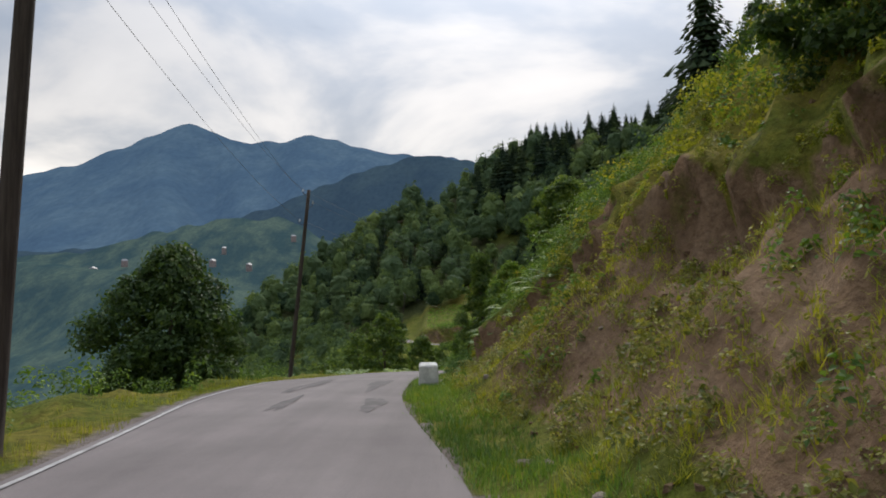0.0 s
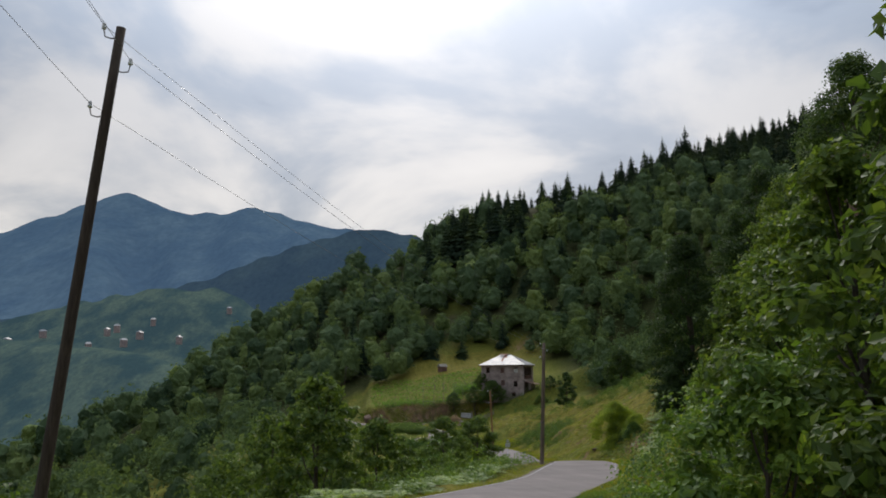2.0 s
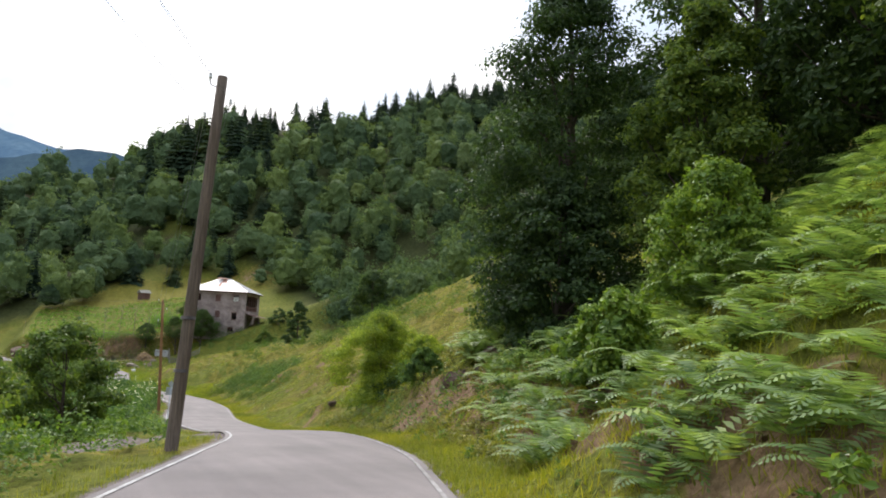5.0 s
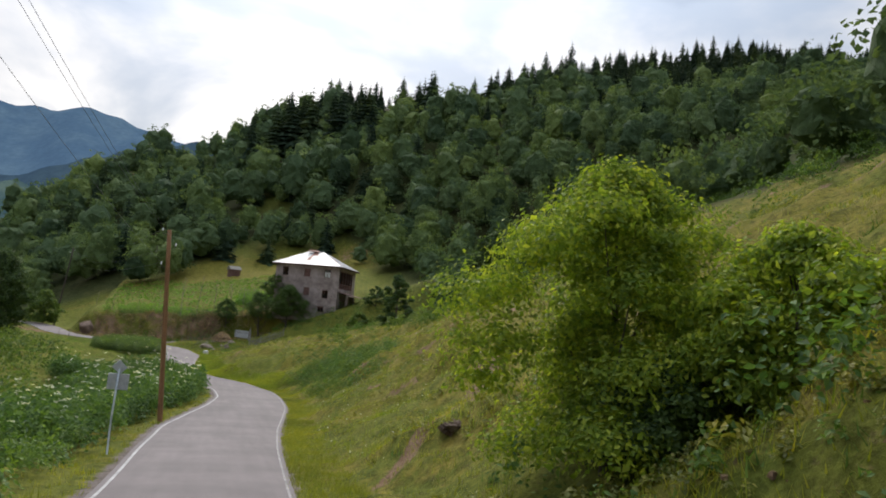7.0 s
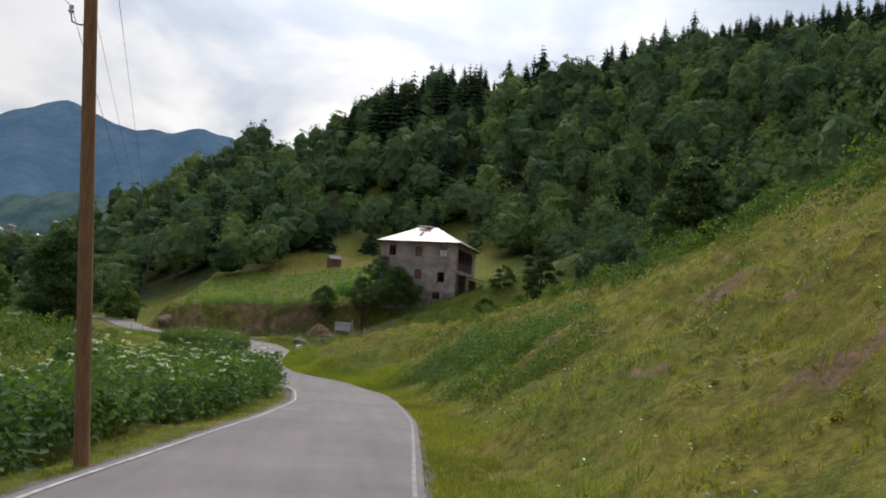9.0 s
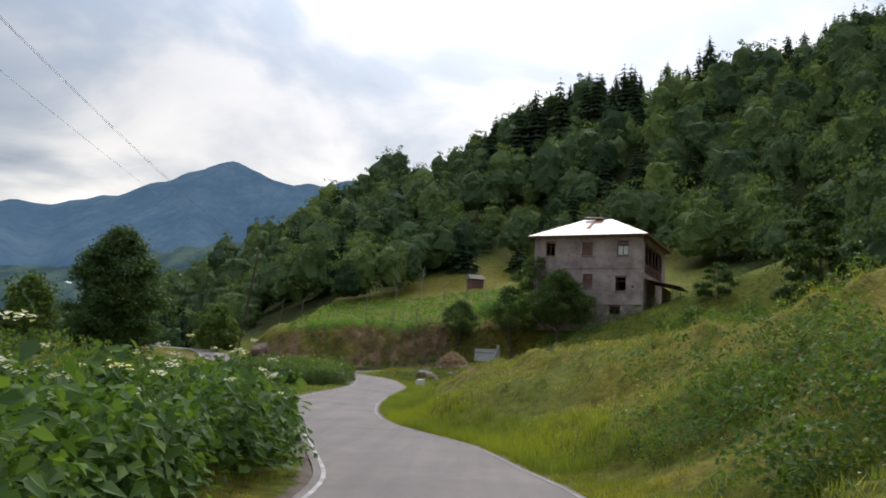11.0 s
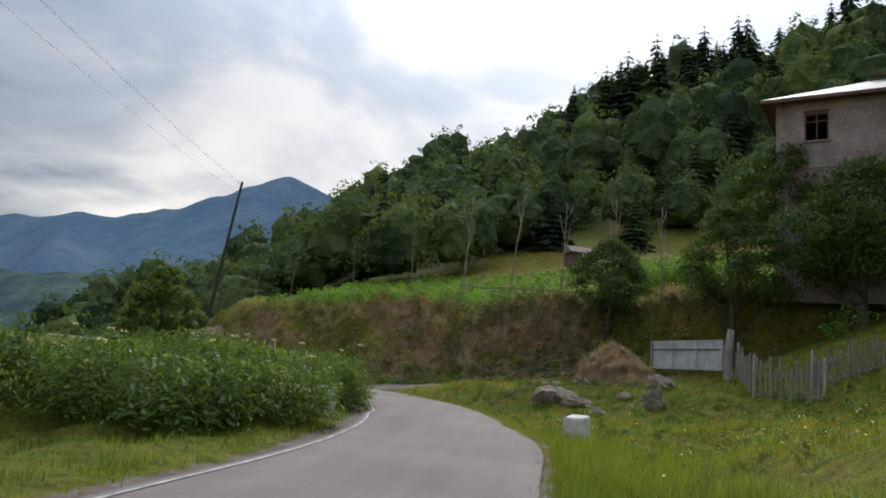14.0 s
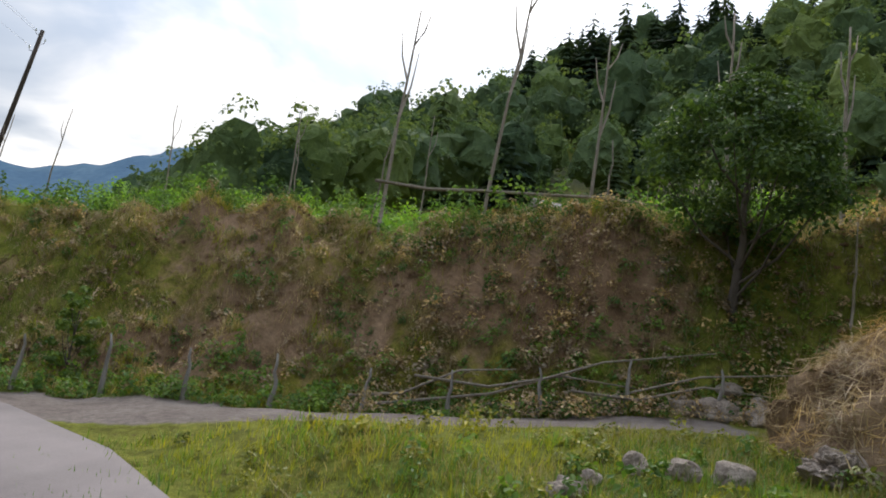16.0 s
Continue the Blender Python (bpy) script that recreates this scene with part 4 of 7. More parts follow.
def woods_template(r, h, rad, n, size, slim=1.0):
    """A whole broadleaf tree seen from afar: leaf clumps heaped over an uneven egg, open below them."""
    cl, k = [], 0
    for f, m in ((0.30, 5), (0.52, 6), (0.72, 4), (0.90, 2)):
        ring = rad * math.sin(math.pi * (0.16 + 0.80 * f)) ** 0.75 * 0.66
        for j in range(m):
            a = 2 * math.pi * j / m + k * 0.7 + r.uniform(-0.35, 0.35)
            q = ring * r.uniform(0.7, 1.15)
            cl.append((q * math.cos(a), q * math.sin(a), h * (f + r.uniform(-0.06, 0.06)) * slim, rad * r.uniform(0.30, 0.46) * (1.12 - 0.4 * f)))
        k += 1
    return joined([hull(r, cl, 0.66, 0.12), cloud(r, cl, n, size, 0.72, 0.45, 0.55, 0.85, 0.5)])


T_WOODS = [woods_template(RW, RW.uniform(11, 16), RW.uniform(3.8, 5.6), 290, 0.75) for _ in range(18)]
T_WOODS_NEAR = [woods_template(RW, RW.uniform(8.5, 13), RW.uniform(3.4, 5.2), 680, 0.46) for _ in range(14)]
T_FIR = [fir_arrays(RW, RW.uniform(14, 19), RW.uniform(4.6, 6.2), 15, 8) for _ in range(9)]


def on_hill(x, y):
    field = (y < np.interp(x, [-10, 2, 10, 20, 30, 46], [270, 276, 288, 300, 302, 296])) & (x > -12) & (x < 46)
    fade = W_BIG(x * 1.4, y * 1.4) > -1.5
    glade = (np.hypot((x - 20) / 15, (y - 329) / 10) < 1) | (np.hypot((x + 4) / 9, (y - 322) / 7) < 1)
    return ~glade & (y > 258 + 0.1 * np.abs(x - 20) + 26 * (x < -6)) & ~field & fade & ~((y > 404 - 0.28 * (x - 40)) & (x > 56))


sp = spots_in(RW, 9000, (-150, 300), (250, 436), on_hill, 0.6, 1.3, 1.0, 7.6)
sp[:, 2] -= np.interp(sp[:, 1], [330, 390, 436], [0.0, 2.5, 4.0]) * ss(15, 45, sp[:, 0]) + 2.2 * ss(345, 375, sp[:, 1]) * (1 - ss(-5, 10, sp[:, 0]))
near = sp[:, 1] < 322
stuff("hill_woods", scatter(T_WOODS, sp[~near], RW, 0.42), M_WOODS, "dense mixed green broadleaf woods on the hillside", "woods")
stuff("foothill_woods", scatter(T_WOODS_NEAR, sp[near], RW, 0.45), M_WOODS, "green broadleaf woods at the foot of the hill", "woods")
sp = spots_in(RW, 2600, (-150, 330), (300, 440), lambda x, y: (y > 398 - 0.28 * (x - 40)) & (x > 14) & (RW.random(len(x)) < ss(0, 60, x) * 0.8 + 0.2) & (W_MID(x * 0.4, y * 0.4) > -0.6), 0.55, 1.0, 0.8, 6.6)
stuff("hill_firs", scatter(T_FIR, sp, RW), M_FIR, "dark spruce trees standing along the hill crest", "woods")
sp = spots_in(RW, 420, (-60, 250), (292, 400), lambda x, y: np.hypot((x - 16) / 20, (y - 325) / 14) > 1, 0.45, 0.85, 0.4, 12)
# the tall spruces that stand out on the crest: x, y, height of the top
for fx, fy, top in ((-21, 425, 66.5), (19.5, 384, 63.5), (34, 389, 78), (41, 385.5, 77.5), (52, 379, 80.5), (61, 381, 86), (56, 401, 91), (61, 427, 100), (86, 374, 91), (90, 386, 95.5), (118, 394, 104), (140, 400, 117), (172, 428, 138)):
    for k in range(1 if fx < 20 else 3):
        a, b = fx + RW.uniform(-6, 6) * (k > 0), fy + RW.uniform(-5, 5) * (k > 0)
        g = float(land(a, b))
        sp = np.concatenate([sp, [[a, b, g - 0.5, min(1.7, max(0.5, (top + 1.5 - 3.5 * k - g) / 17.0))]]])
for fx, fy, top in ((33, 430, 88.9), (67, 431, 99), (87, 431, 109.8), (95, 432, 111.4), (102, 432, 113.8), (122, 432, 112), (134, 431, 120), (140, 431, 126.3), (148, 431, 127.1), (159, 430, 134), (170, 430, 137.5), (187, 429, 137.1), (201, 429, 141.6),
                    (213, 428, 144), (226, 428, 146.6), (239, 427, 150.2), (264, 427, 155.9), (280, 426, 162.7), (294, 426, 166.3)):
    g = float(land(fx, fy))
    sp = np.concatenate([sp, [[fx, fy, g - 0.5, min(1.7, max(0.5, (top + 0.5 - g) / 16.5))]]])
stuff("scattered_firs", scatter(T_FIR, sp, RW), M_FIR, "dark spruces scattered among the broadleaf woods", "woods")
RS = np.random.default_rng(99)


def mid_template(r, h, rad, n, size, count, base=0.1, core=0.5):
    cl = crown_clumps(r, h, h * base, rad, count, 0.46, peak=0.9)
    leaves = cloud(r, cl, n, size, 0.7, 0.3, 0.5, 0.95)
    return joined([hull(r, cl, core, 0.10), leaves]) if core else leaves


T_MIDTREE = [mid_template(RS, RS.uniform(7, 11), RS.uniform(2.9, 4.0), 380, 0.52, 16) for _ in range(8)]
T_SHRUB = [mid_template(RS, RS.uniform(1.5, 2.6), RS.uniform(1.2, 1.9), 210, 0.22, 11, 0.03, 0.0) for _ in range(8)]

# the slope above the road and the fall below it
sp = spots_in(RS, 4000, (30, 140), (90, 284), lambda x, y: (x > np.interp(y, [60, 100, 130, 170, 205, 262, 284], [36, 46, 56, 48, 50, 56, 74])) & ((x < 88) | (y > 200)), 0.7, 1.2, 0.4, 7.4)
stuff("slope_woods", scatter(T_MIDTREE, sp, RS), M_WOODS, "green broadleaf woods on the upper slope", "woods")
sp = spots_in(RS, 520, (-90, 6), (15, 300), lambda x, y: (left_edge(np.clip(y, -60, 224)) - x > np.interp(y, [15, 40, 60, 80, 100, 150, 200, 300], [34, 32, 26, 20, 18, 24, 34, 30])) & (y < 262 + 0.2 * (x + 20)), 0.85, 1.3, 0.5, 10.5)
stuff("valley_woods", scatter(T_MIDTREE, sp, RS), M_WOODS, "green woods falling away into the valley", "woods")
sp = spots_in(RS, 900, (-40, 14), (34, 128), lambda x, y: (np.abs(left_edge(y) - x - np.interp(y, [34, 60, 90, 128], [7.5, 8.5, 7, 19])) < 2.6), 0.5, 1.0, 0.2, 2.0)
stuff("verge_shrubs", scatter(T_SHRUB, sp, RS), M_LEAF, "thicket of green shrubs along the lower edge of the road", "shrubs")
sp = spots_in(RS, 1600, (18, 60), (95, 225), lambda x, y: (x - right_edge(y) > 5 + 0.1 * (y - 95)) & (W_MID(x * 0.35 + 7, y * 0.35) + W_BIG(x, y) * 0.4 > np.interp(y, [95, 135, 150, 175, 200, 225], [1.1, 1.0, 0.75, 0.75, 1.1, 1.0])), 0.4, 0.8, 0.2, 1.3)
stuff("slope_shrubs", scatter(T_SHRUB, sp, RS), M_WEED, "low green scrub and nettles in drifts across the meadow", "shrubs")

sp = spots_in(RS, 560, (-30, 8), (122, 208), lambda x, y: (left_edge(y) - x > 11.5 + 1.5 * W_MID(x, y)) & (W_BIG(x * 2, y * 2) > -0.3), 0.5, 1.3, 0.2, 2.6)
stuff("verge_shrubs", scatter(T_SHRUB, sp, RS), M_LEAF, "rank green shrubs on the falling meadow", "shrubs")

sp = spots_in(RS, 700, (26, 50), (124, 190), lambda x, y: np.abs(x - right_edge(y) - np.interp(y, [124, 140, 160, 175, 190], [21, 18, 15.5, 13.5, 15]) - 1.2 * W_MID(x, y)) < 2.2, 0.35, 0.85, 0.2, 1.5)
stuff("slope_shrubs", scatter(T_SHRUB, sp, RS), M_LEAF, "belt of green scrub between the meadow and the woods", "shrubs")

# single trees, from the start of the walk to its end
tree("roadside_tree", ground_at(-11.9, 33), 6.2, 3.4, M_LEAF_DARK, "dense dark green rounded tree below the road", 11, 17000, 0.24, 70, -0.08)
tree("roadside_tree", ground_at(0.75, 32.3), 4.3, 1.3, M_LEAF, "tall bushy green tree on the bank", 12, 12000, 0.125, 44, 0.0, inner=0.1)
tree("roadside_bush", ground_at(4.9, 41.0), 3.2, 1.5, M_LEAF, "bright green bush among the bank grasses", 145, 8000, 0.12, 30, 0.0, category="bush", shade=0.8)
tree("roadside_bush", ground_at(1.7, 30.2), 1.9, 1.1, M_CROP, "bright green bush overhanging the cut bank", 146, 4500, 0.13, 24, 0.0, category="bush", shade=0.9)
tree("roadside_bush", ground_at(2.2, 27.6), 1.6, 1.0, M_CROP, "bright green bush overhanging the cut bank", 147, 4000, 0.13, 24, 0.0, category="bush", shade=0.9)
tree("roadside_bush", ground_at(3.5, 39.8), 3.0, 1.3, M_LEAF, "leafy green bush at the top of the cut bank", 13, 9000, 0.12, 30, 0.05, category="bush")
tree("roadside_bush", ground_at(1.6, 35.0), 3.2, 1.3, M_LEAF, "leafy green bush on the bank", 14, 10000, 0.11, 34, 0.0, category="bush")
tree("roadside_bush", ground_at(3.7, 29.0), 2.9, 1.6, M_LEAF, "dense dark bush with bright leaf tips above the cut bank", 140, 9000, 0.15, 40, 0.02, category="bush", shade=0.7)
tree("roadside_bush", ground_at(5.4, 25.6), 2.0, 1.5, M_LEAF, "green bush on the slope above the cut bank", 141, 6000, 0.15, 30, 0.02, category="bush", shade=0.8)
tree("roadside_bush", ground_at(0.3, 34.4), 2.3, 1.0, M_CROP, "slender leafy bush at the foot of the bank", 142, 5000, 0.10, 24, 0.05, category="bush")
spruce("slope_spruce", ground_at(15.3, 46.2), 13.5, 3.8, "dark spruce with drooping branches above the cut slope", 15)
tree("slope_tree", ground_at(17.6, 44.0), 8.5, 3.0, M_LEAF_DARK, "dark green tree high on the cut slope", 16, 9000, 0.24, 60, -0.05)
tree("slope_tree", ground_at(5.7, 13.2), 2.8, 2.0, M_LEAF_DARK, "green tree overhanging the top of the cut bank", 17, 8000, 0.17, 34, -0.3)
tree("slope_tree", ground_at(12.0, 27.0), 3.2, 1.8, M_LEAF, "green bushy tree along the top of the cut slope", 129, 5000, 0.22, 36, -0.05)
# Lowest tint puts the deep shade inside these crowns into the leaf colour.
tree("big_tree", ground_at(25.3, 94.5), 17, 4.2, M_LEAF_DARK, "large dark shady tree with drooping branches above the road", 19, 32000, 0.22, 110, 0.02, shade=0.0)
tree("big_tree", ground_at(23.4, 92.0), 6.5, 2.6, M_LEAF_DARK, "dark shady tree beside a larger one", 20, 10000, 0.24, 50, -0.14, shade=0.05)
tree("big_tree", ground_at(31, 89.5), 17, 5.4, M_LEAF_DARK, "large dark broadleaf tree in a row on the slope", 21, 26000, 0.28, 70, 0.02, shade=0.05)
tree("big_tree", ground_at(31, 77), 10, 5.2, M_LEAF_DARK, "large dark broadleaf tree in a row on the slope", 22, 11000, 0.32, 56, -0.08)
tree("big_tree", ground_at(28.2, 72.8), 15.5, 4.8, M_LEAF_DARK, "large green broadleaf tree on the slope", 23, 20000, 0.26, 80, -0.02)
tree("big_tree", ground_at(30.0, 83.5), 11, 4.2, M_LEAF_DARK, "large dark broadleaf tree in a row on the slope", 160, 9000, 0.32, 50, -0.08)
tree("lime_bush", ground_at(21.5, 105.6), 5.1, 3.0, M_LEAF_LIME, "big yellow-green feathery bush beside the road", 24, 34000, 0.125, 80, 0.0, category="bush", clump_size=0.32, peak=0.85, inner=0.05, aspect=0.5, shade=0.75)
tree("roadside_bush", ground_at(20.9, 98.5), 1.5, 0.95, M_WEED, "dark green bush beside a yellow-green one", 131, 5000, 0.13, 24, 0.0, category="bush")
# Dark bush added to stand for the deep shade under the lime bush.
tree("roadside_bush", ground_at(21.7, 104.0), 1.7, 1.3, M_LEAF_DARK, "dark green bush added as the shade below a yellow-green bush", 133, 6000, 0.12, 26, 0.0, category="bush", inner=0.1)
tree("lime_bush", ground_at(22.8, 103.0), 2.7, 1.9, M_LEAF_LIME, "yellow-green leafy shrub on the bank", 25, 14000, 0.125, 44, 0.03, category="bush", aspect=0.55, shade=0.8)
# Added tree that stands for the lit left side of the big dark crown.
tree("slope_tree", ground_at(25.0, 99.0), 6.6, 2.1, M_LEAF, "green beech sprays added as the lit left side of a dark tree", 132, 11000, 0.14, 46, 0.0, shade=0.8, inner=0.1)
tree("broadleaf_shrub", ground_at(18.0, 81.6), 2.2, 1.3, M_CROP, "bright green broad-leaved shrub among ferns", 26, 5000, 0.17, 30, 0.02, category="bush", shade=0.9)
tree("broadleaf_shrub", ground_at(20.6, 81.4), 3.4, 1.7, M_CROP, "bright green broad-leaved bush above the ferns", 126, 6500, 0.16, 36, 0.02, category="bush", shade=1.0)
tree("slope_tree", ground_at(27.0, 79.6), 12.5, 3.4, M_LEAF, "tall green broadleaf tree above the fern bank", 130, 9000, 0.26, 56, 0.2, shade=0.7)
tree("slope_tree", ground_at(26.3, 87.5), 9.5, 2.8, M_LEAF, "bright green broadleaf tree on the fern bank", 127, 13000, 0.24, 54, 0.06, shade=0.8)
tree("roadside_tree", ground_at(6.8, 104.5), 5.2, 2.6, M_LEAF, "dark green bushy tree at the edge of the drop", 27, 6000, 0.24, 30, 0.03)
tree("roadside_tree", ground_at(3.0, 100), 6.0, 2.8, M_LEAF, "green bushy tree at the edge of the drop", 28, 5000, 0.26, 30, 0.03)
for i, (x, y, h, q) in enumerate(((-5.5, 62, 6.5, 2.6), (-8.5, 70, 8, 3.2), (-3, 76, 6, 2.4), (-13, 80, 9, 3.4), (-7, 90, 8, 3.0), (-1.5, 88, 5.5, 2.2))):
    tree("valley_tree", ground_at(x, y), h, q, M_LEAF, "green tree rising from below the road", 40 + i, 4200, 0.28, 30, 0.05)
tree("round_tree", ground_at(44.6, 174.5), 8.2, 3.6, M_LEAF_DARK, "dense rounded dark tree on the meadow slope", 50, 11000, 0.32, 50, -0.02)
tree("round_tree", ground_at(38.6, 195.4), 7.6, 2.6, M_LEAF_DARK, "dark upright tree on the meadow slope", 51, 7000, 0.34, 36, 0.0)
tree("round_tree", ground_at(47.5, 182), 9.5, 3.6, M_LEAF, "green rounded tree on the meadow slope", 52, 8000, 0.34, 40, 0.0)
tree("meadow_tree", ground_at(-16.4, 219), 12.4, 4.4, M_LEAF_DARK, "tall dark tree at the edge of the lay-by meadow", 53, 20000, 0.36, 80, -0.02, peak=0.95, clump_size=0.42)
tree("meadow_tree", ground_at(-23, 216), 9.0, 3.6, M_LEAF, "green broadleaf tree beyond the meadow", 54, 6000, 0.36, 40, 0.04)
tree("meadow_tree", ground_at(-16.0, 247), 6.2, 3.4, M_LEAF, "green rounded tree beside the bend of the road", 55, 6000, 0.36, 40, 0.04)
tree("garden_tree", ground_at(21.9, 228.4), 7.7, 2.8, M_LEAF_DARK, "orchard tree with a forked leaning trunk by the fence", 56, 7000, 0.18, 34, 0.42, girth=0.15, lean=(-0.5, 0.2), shade=0.7)
tree("garden_tree", ground_at(26.2, 225.6), 7.4, 3.7, M_LEAF_DARK, "spreading dark orchard tree in front of the house", 57, 13000, 0.20, 50, 0.26, girth=0.16, shade=0.85)
tree("garden_tree", ground_at(24.4, 230.0), 7.6, 2.8, M_LEAF_DARK, "orchard tree beside the house corner", 58, 7500, 0.20, 34, 0.36, girth=0.14, shade=0.7)
tree("bank_tree", ground_at(16.2, 230.6), 5.2, 2.2, M_LEAF_DARK, "small dark fruit tree growing out of the bank", 59, 7500, 0.15, 40, 0.34, girth=0.10, lean=(0.1, 0))
tree("bank_tree", ground_at(3.4, 230.4), 2.2, 0.75, M_LEAF, "young willow bush on the grassy bank", 60, 900, 0.15, 14, 0.12, girth=0.03, category="bush")
tree("hedge_bush", ground_at(37.5, 218), 2.4, 1.8, M_LEAF, "green bush on the slope beside the house", 61, 2500, 0.26, 18, 0.03, category="bush")
tree("hedge_bush", ground_at(41, 222), 3.6, 2.2, M_LEAF_DARK, "dark bush on the slope beside the house", 62, 2500, 0.28, 18, 0.03, category="bush")

# ---------------------------------------------------------------- plants


def fern_template(r, fronds, length):
    """A shuttlecock of arching fronds with paired leaflets."""
    P, A, B = [], [], []
    for k in range(fronds):
        a = 2 * math.pi * k / fronds + r.uniform(-0.3, 0.3)
        L = length * r.uniform(0.7, 1.15)
        rise = r.uniform(0.55, 0.95)
        side = np.array((-math.sin(a), math.cos(a), 0))
        for i in range(1, 16):
            f = i / 15
            p = np.array((math.cos(a) * L * f, math.sin(a) * L * f, L * rise * (1.5 * f - 1.25 * f * f)))
            tang = np.array((math.cos(a), math.sin(a), rise * (1.5 - 2.5 * f)))
            tang /= np.linalg.norm(tang)
            w = L * 0.34 * math.sin(math.pi * min(1, 0.2 + f * 0.8)) * (1 - f * 0.35) + 0.02
            for q in (-1, 1):
                d = side * q * w + tang * w * 0.35 + np.array((0, 0, -0.12 * w))
                P.append(p)
                A.append(d)
                B.append(tang * L * 0.029)
    P, A, B = np.array(P), np.array(A), np.array(B)
    V = np.stack([P - B, P + A * 0.55 - B * 0.9, P + A, P + A * 0.5 + B * 1.1], 1).reshape(-1, 3)
    return V, np.arange(len(V)).reshape(-1, 4)


RP = np.random.default_rng(5)
T_FERN = [fern_template(RP, RP.integers(6, 9), RP.uniform(0.95, 1.35)) for _ in range(8)]
sp = spots_in(RP, 7500, (12, 34), (73, 103), lambda x, y: (x - right_edge(y) > 1.8 + np.interp(y, [70, 80, 90, 98, 104], [0.2, 0.2, 2.0, 4.2, 6.8]) + 0.5 * W_MID(x, y)) & (x - right_edge(y) < np.interp(y, [73, 78, 90], [7, 13, 14])) & (np.hypot(x - 21.2, y - 95.8) > 1.6) & ((y - 95.9 - 0.42 * (x - 21) > 0.3) | (y < 89) | (RP.random(len(x)) < 0.25)) & (RP.random(len(x)) < np.interp(y, [73, 80, 84], [0.15, 0.5, 1.0])), 0.65, 1.15, 0.02, 0.72)
stuff("fern_bed", scatter(T_FERN, sp, RP), M_FERN, "bed of pale green bracken ferns on the bank", "ferns")
sp = spots_in(RP, 1500, (-10, 6), (46, 84), lambda x, y: (left_edge(y) - x > 2.6) & (left_edge(y) - x < 7) & (W_MID(x, y) > -0.6), 0.5, 0.95, 0.02, 0.7)
stuff("fern_bed", scatter(T_FERN, sp, RP), M_FERN, "pale green ferns along the lower verge", "ferns")


def weed_template(r, height, leaves, size, aspect=0.62):
    """A rank broad-leaved herb: lobed leaves in tiers round a stem."""
    P, N = [], []
    for k in range(leaves):
        h = r.uniform(0.25, 1.0)
        a = r.uniform(0, 6.28)
        q = (0.28 + 0.3 * (1 - h)) * height * r.uniform(0.5, 1.2)
        P.append((math.cos(a) * q, math.sin(a) * q, h * height - 0.18 * q))
        N.append((math.cos(a) * 0.55, math.sin(a) * 0.55, 0.8))
    N = np.array(N) + 0.45 * unit(r, len(N))
    N /= np.linalg.norm(N, axis=1)[:, None]
    s = size * r.uniform(0.6, 1.25, leaves)
    return leaf_arrays(np.array(P), N, s, s * aspect, r, 0.3)


def umbel_template(r, height):
    """A flat white flower head on a stalk."""
    n = 16
    a, q = r.uniform(0, 6.28, n), 0.095 * np.sqrt(r.random(n))
    P = np.stack([np.cos(a) * q, np.sin(a) * q, height + 0.02 * r.normal(size=n)], 1)
    N = np.array([0, 0, 1.0]) + 0.3 * unit(r, n)
    N /= np.linalg.norm(N, axis=1)[:, None]
    return leaf_arrays(P, N, 0.055, 0.045, r)


T_WEED = [weed_template(RP, RP.uniform(1.0, 1.4), 92, 0.175) for _ in range(7)]
T_WEED_LOW = [weed_template(RP, RP.uniform(0.28, 0.5), 36, 0.11) for _ in range(7)]
T_NETTLE = [weed_template(RP, RP.uniform(0.9, 1.5), 90, 0.125) for _ in range(7)]
T_ELDER = [weed_template(RP, RP.uniform(1.0, 1.4), 120, 0.19, 0.30) for _ in range(7)]
T_UMBEL = [umbel_template(RP, RP.uniform(1.2, 1.5)) for _ in range(5)]


def patch_l(x, y):
    d = left_edge(y) - x
    return (y > 119.5 + 0.8 * W_SMALL(x, y)) & (y < 173 + 1.5 * W_MID(x, y)) & (d > np.interp(y, [146, 160, 168], [1.6, 1.3, 0.75]) + 0.9 * np.maximum(0, (124 - y) * 0.4)) & (d < 10 + 2.2 * W_MID(x, y))


def patch_b(x, y):
    return (np.hypot((x - 3.2) / 5.2, (y - 213.2) / 8.2) < 1) & (left_edge(np.clip(y, 0, 224)) - x > np.where(y > 214.6, 0.12, 0.45) + 0.35 * (np.abs(y - 213) < 1.5)) & ~((x > 5.8) & (y > 210.6) & (y < 214.1)) & (y > 206.0)


sp = spots_in(RP, 4200, (-4, 16), (118, 176), patch_l, 1.0, 1.45, 0.05, 0.58)
sp[:, 3] *= np.interp(sp[:, 1], [140, 160], [1.0, 1.16])
stuff("hogweed_bed", scatter(T_WEED, sp, RP), M_WEED, "waist-high bed of dark broad-leaved hogweed beside the road", "weeds")
sp = sp[RP.random(len(sp)) < 0.34]
stuff("hogweed_flowers", scatter(T_UMBEL, sp, RP), M_FLOWER, "flat white flower heads above the hogweed", "flowers")
sp = spots_in(RP, 3000, (-3, 9), (204, 222), patch_b, 0.6, 1.25, 0.05, 0.40)
stuff("elder_bed", scatter(T_ELDER, sp, RP), M_LEAF, "shoulder-high bank of bright green dwarf elder by the bend", "weeds")
big = sp[RP.random(len(sp)) < 0.5] * [1, 1, 1, 1.05]
stuff("elder_bed", scatter(T_ELDER, big, RP, 0.35), M_CROP, "broad pinnate leaves of dwarf elder by the bend", "weeds")
sp = sp[RP.random(len(sp)) < 0.10]
stuff("elder_flowers", scatter(T_UMBEL, sp, RP), M_FLOWER, "few flat white flower heads above the dwarf elder", "flowers")
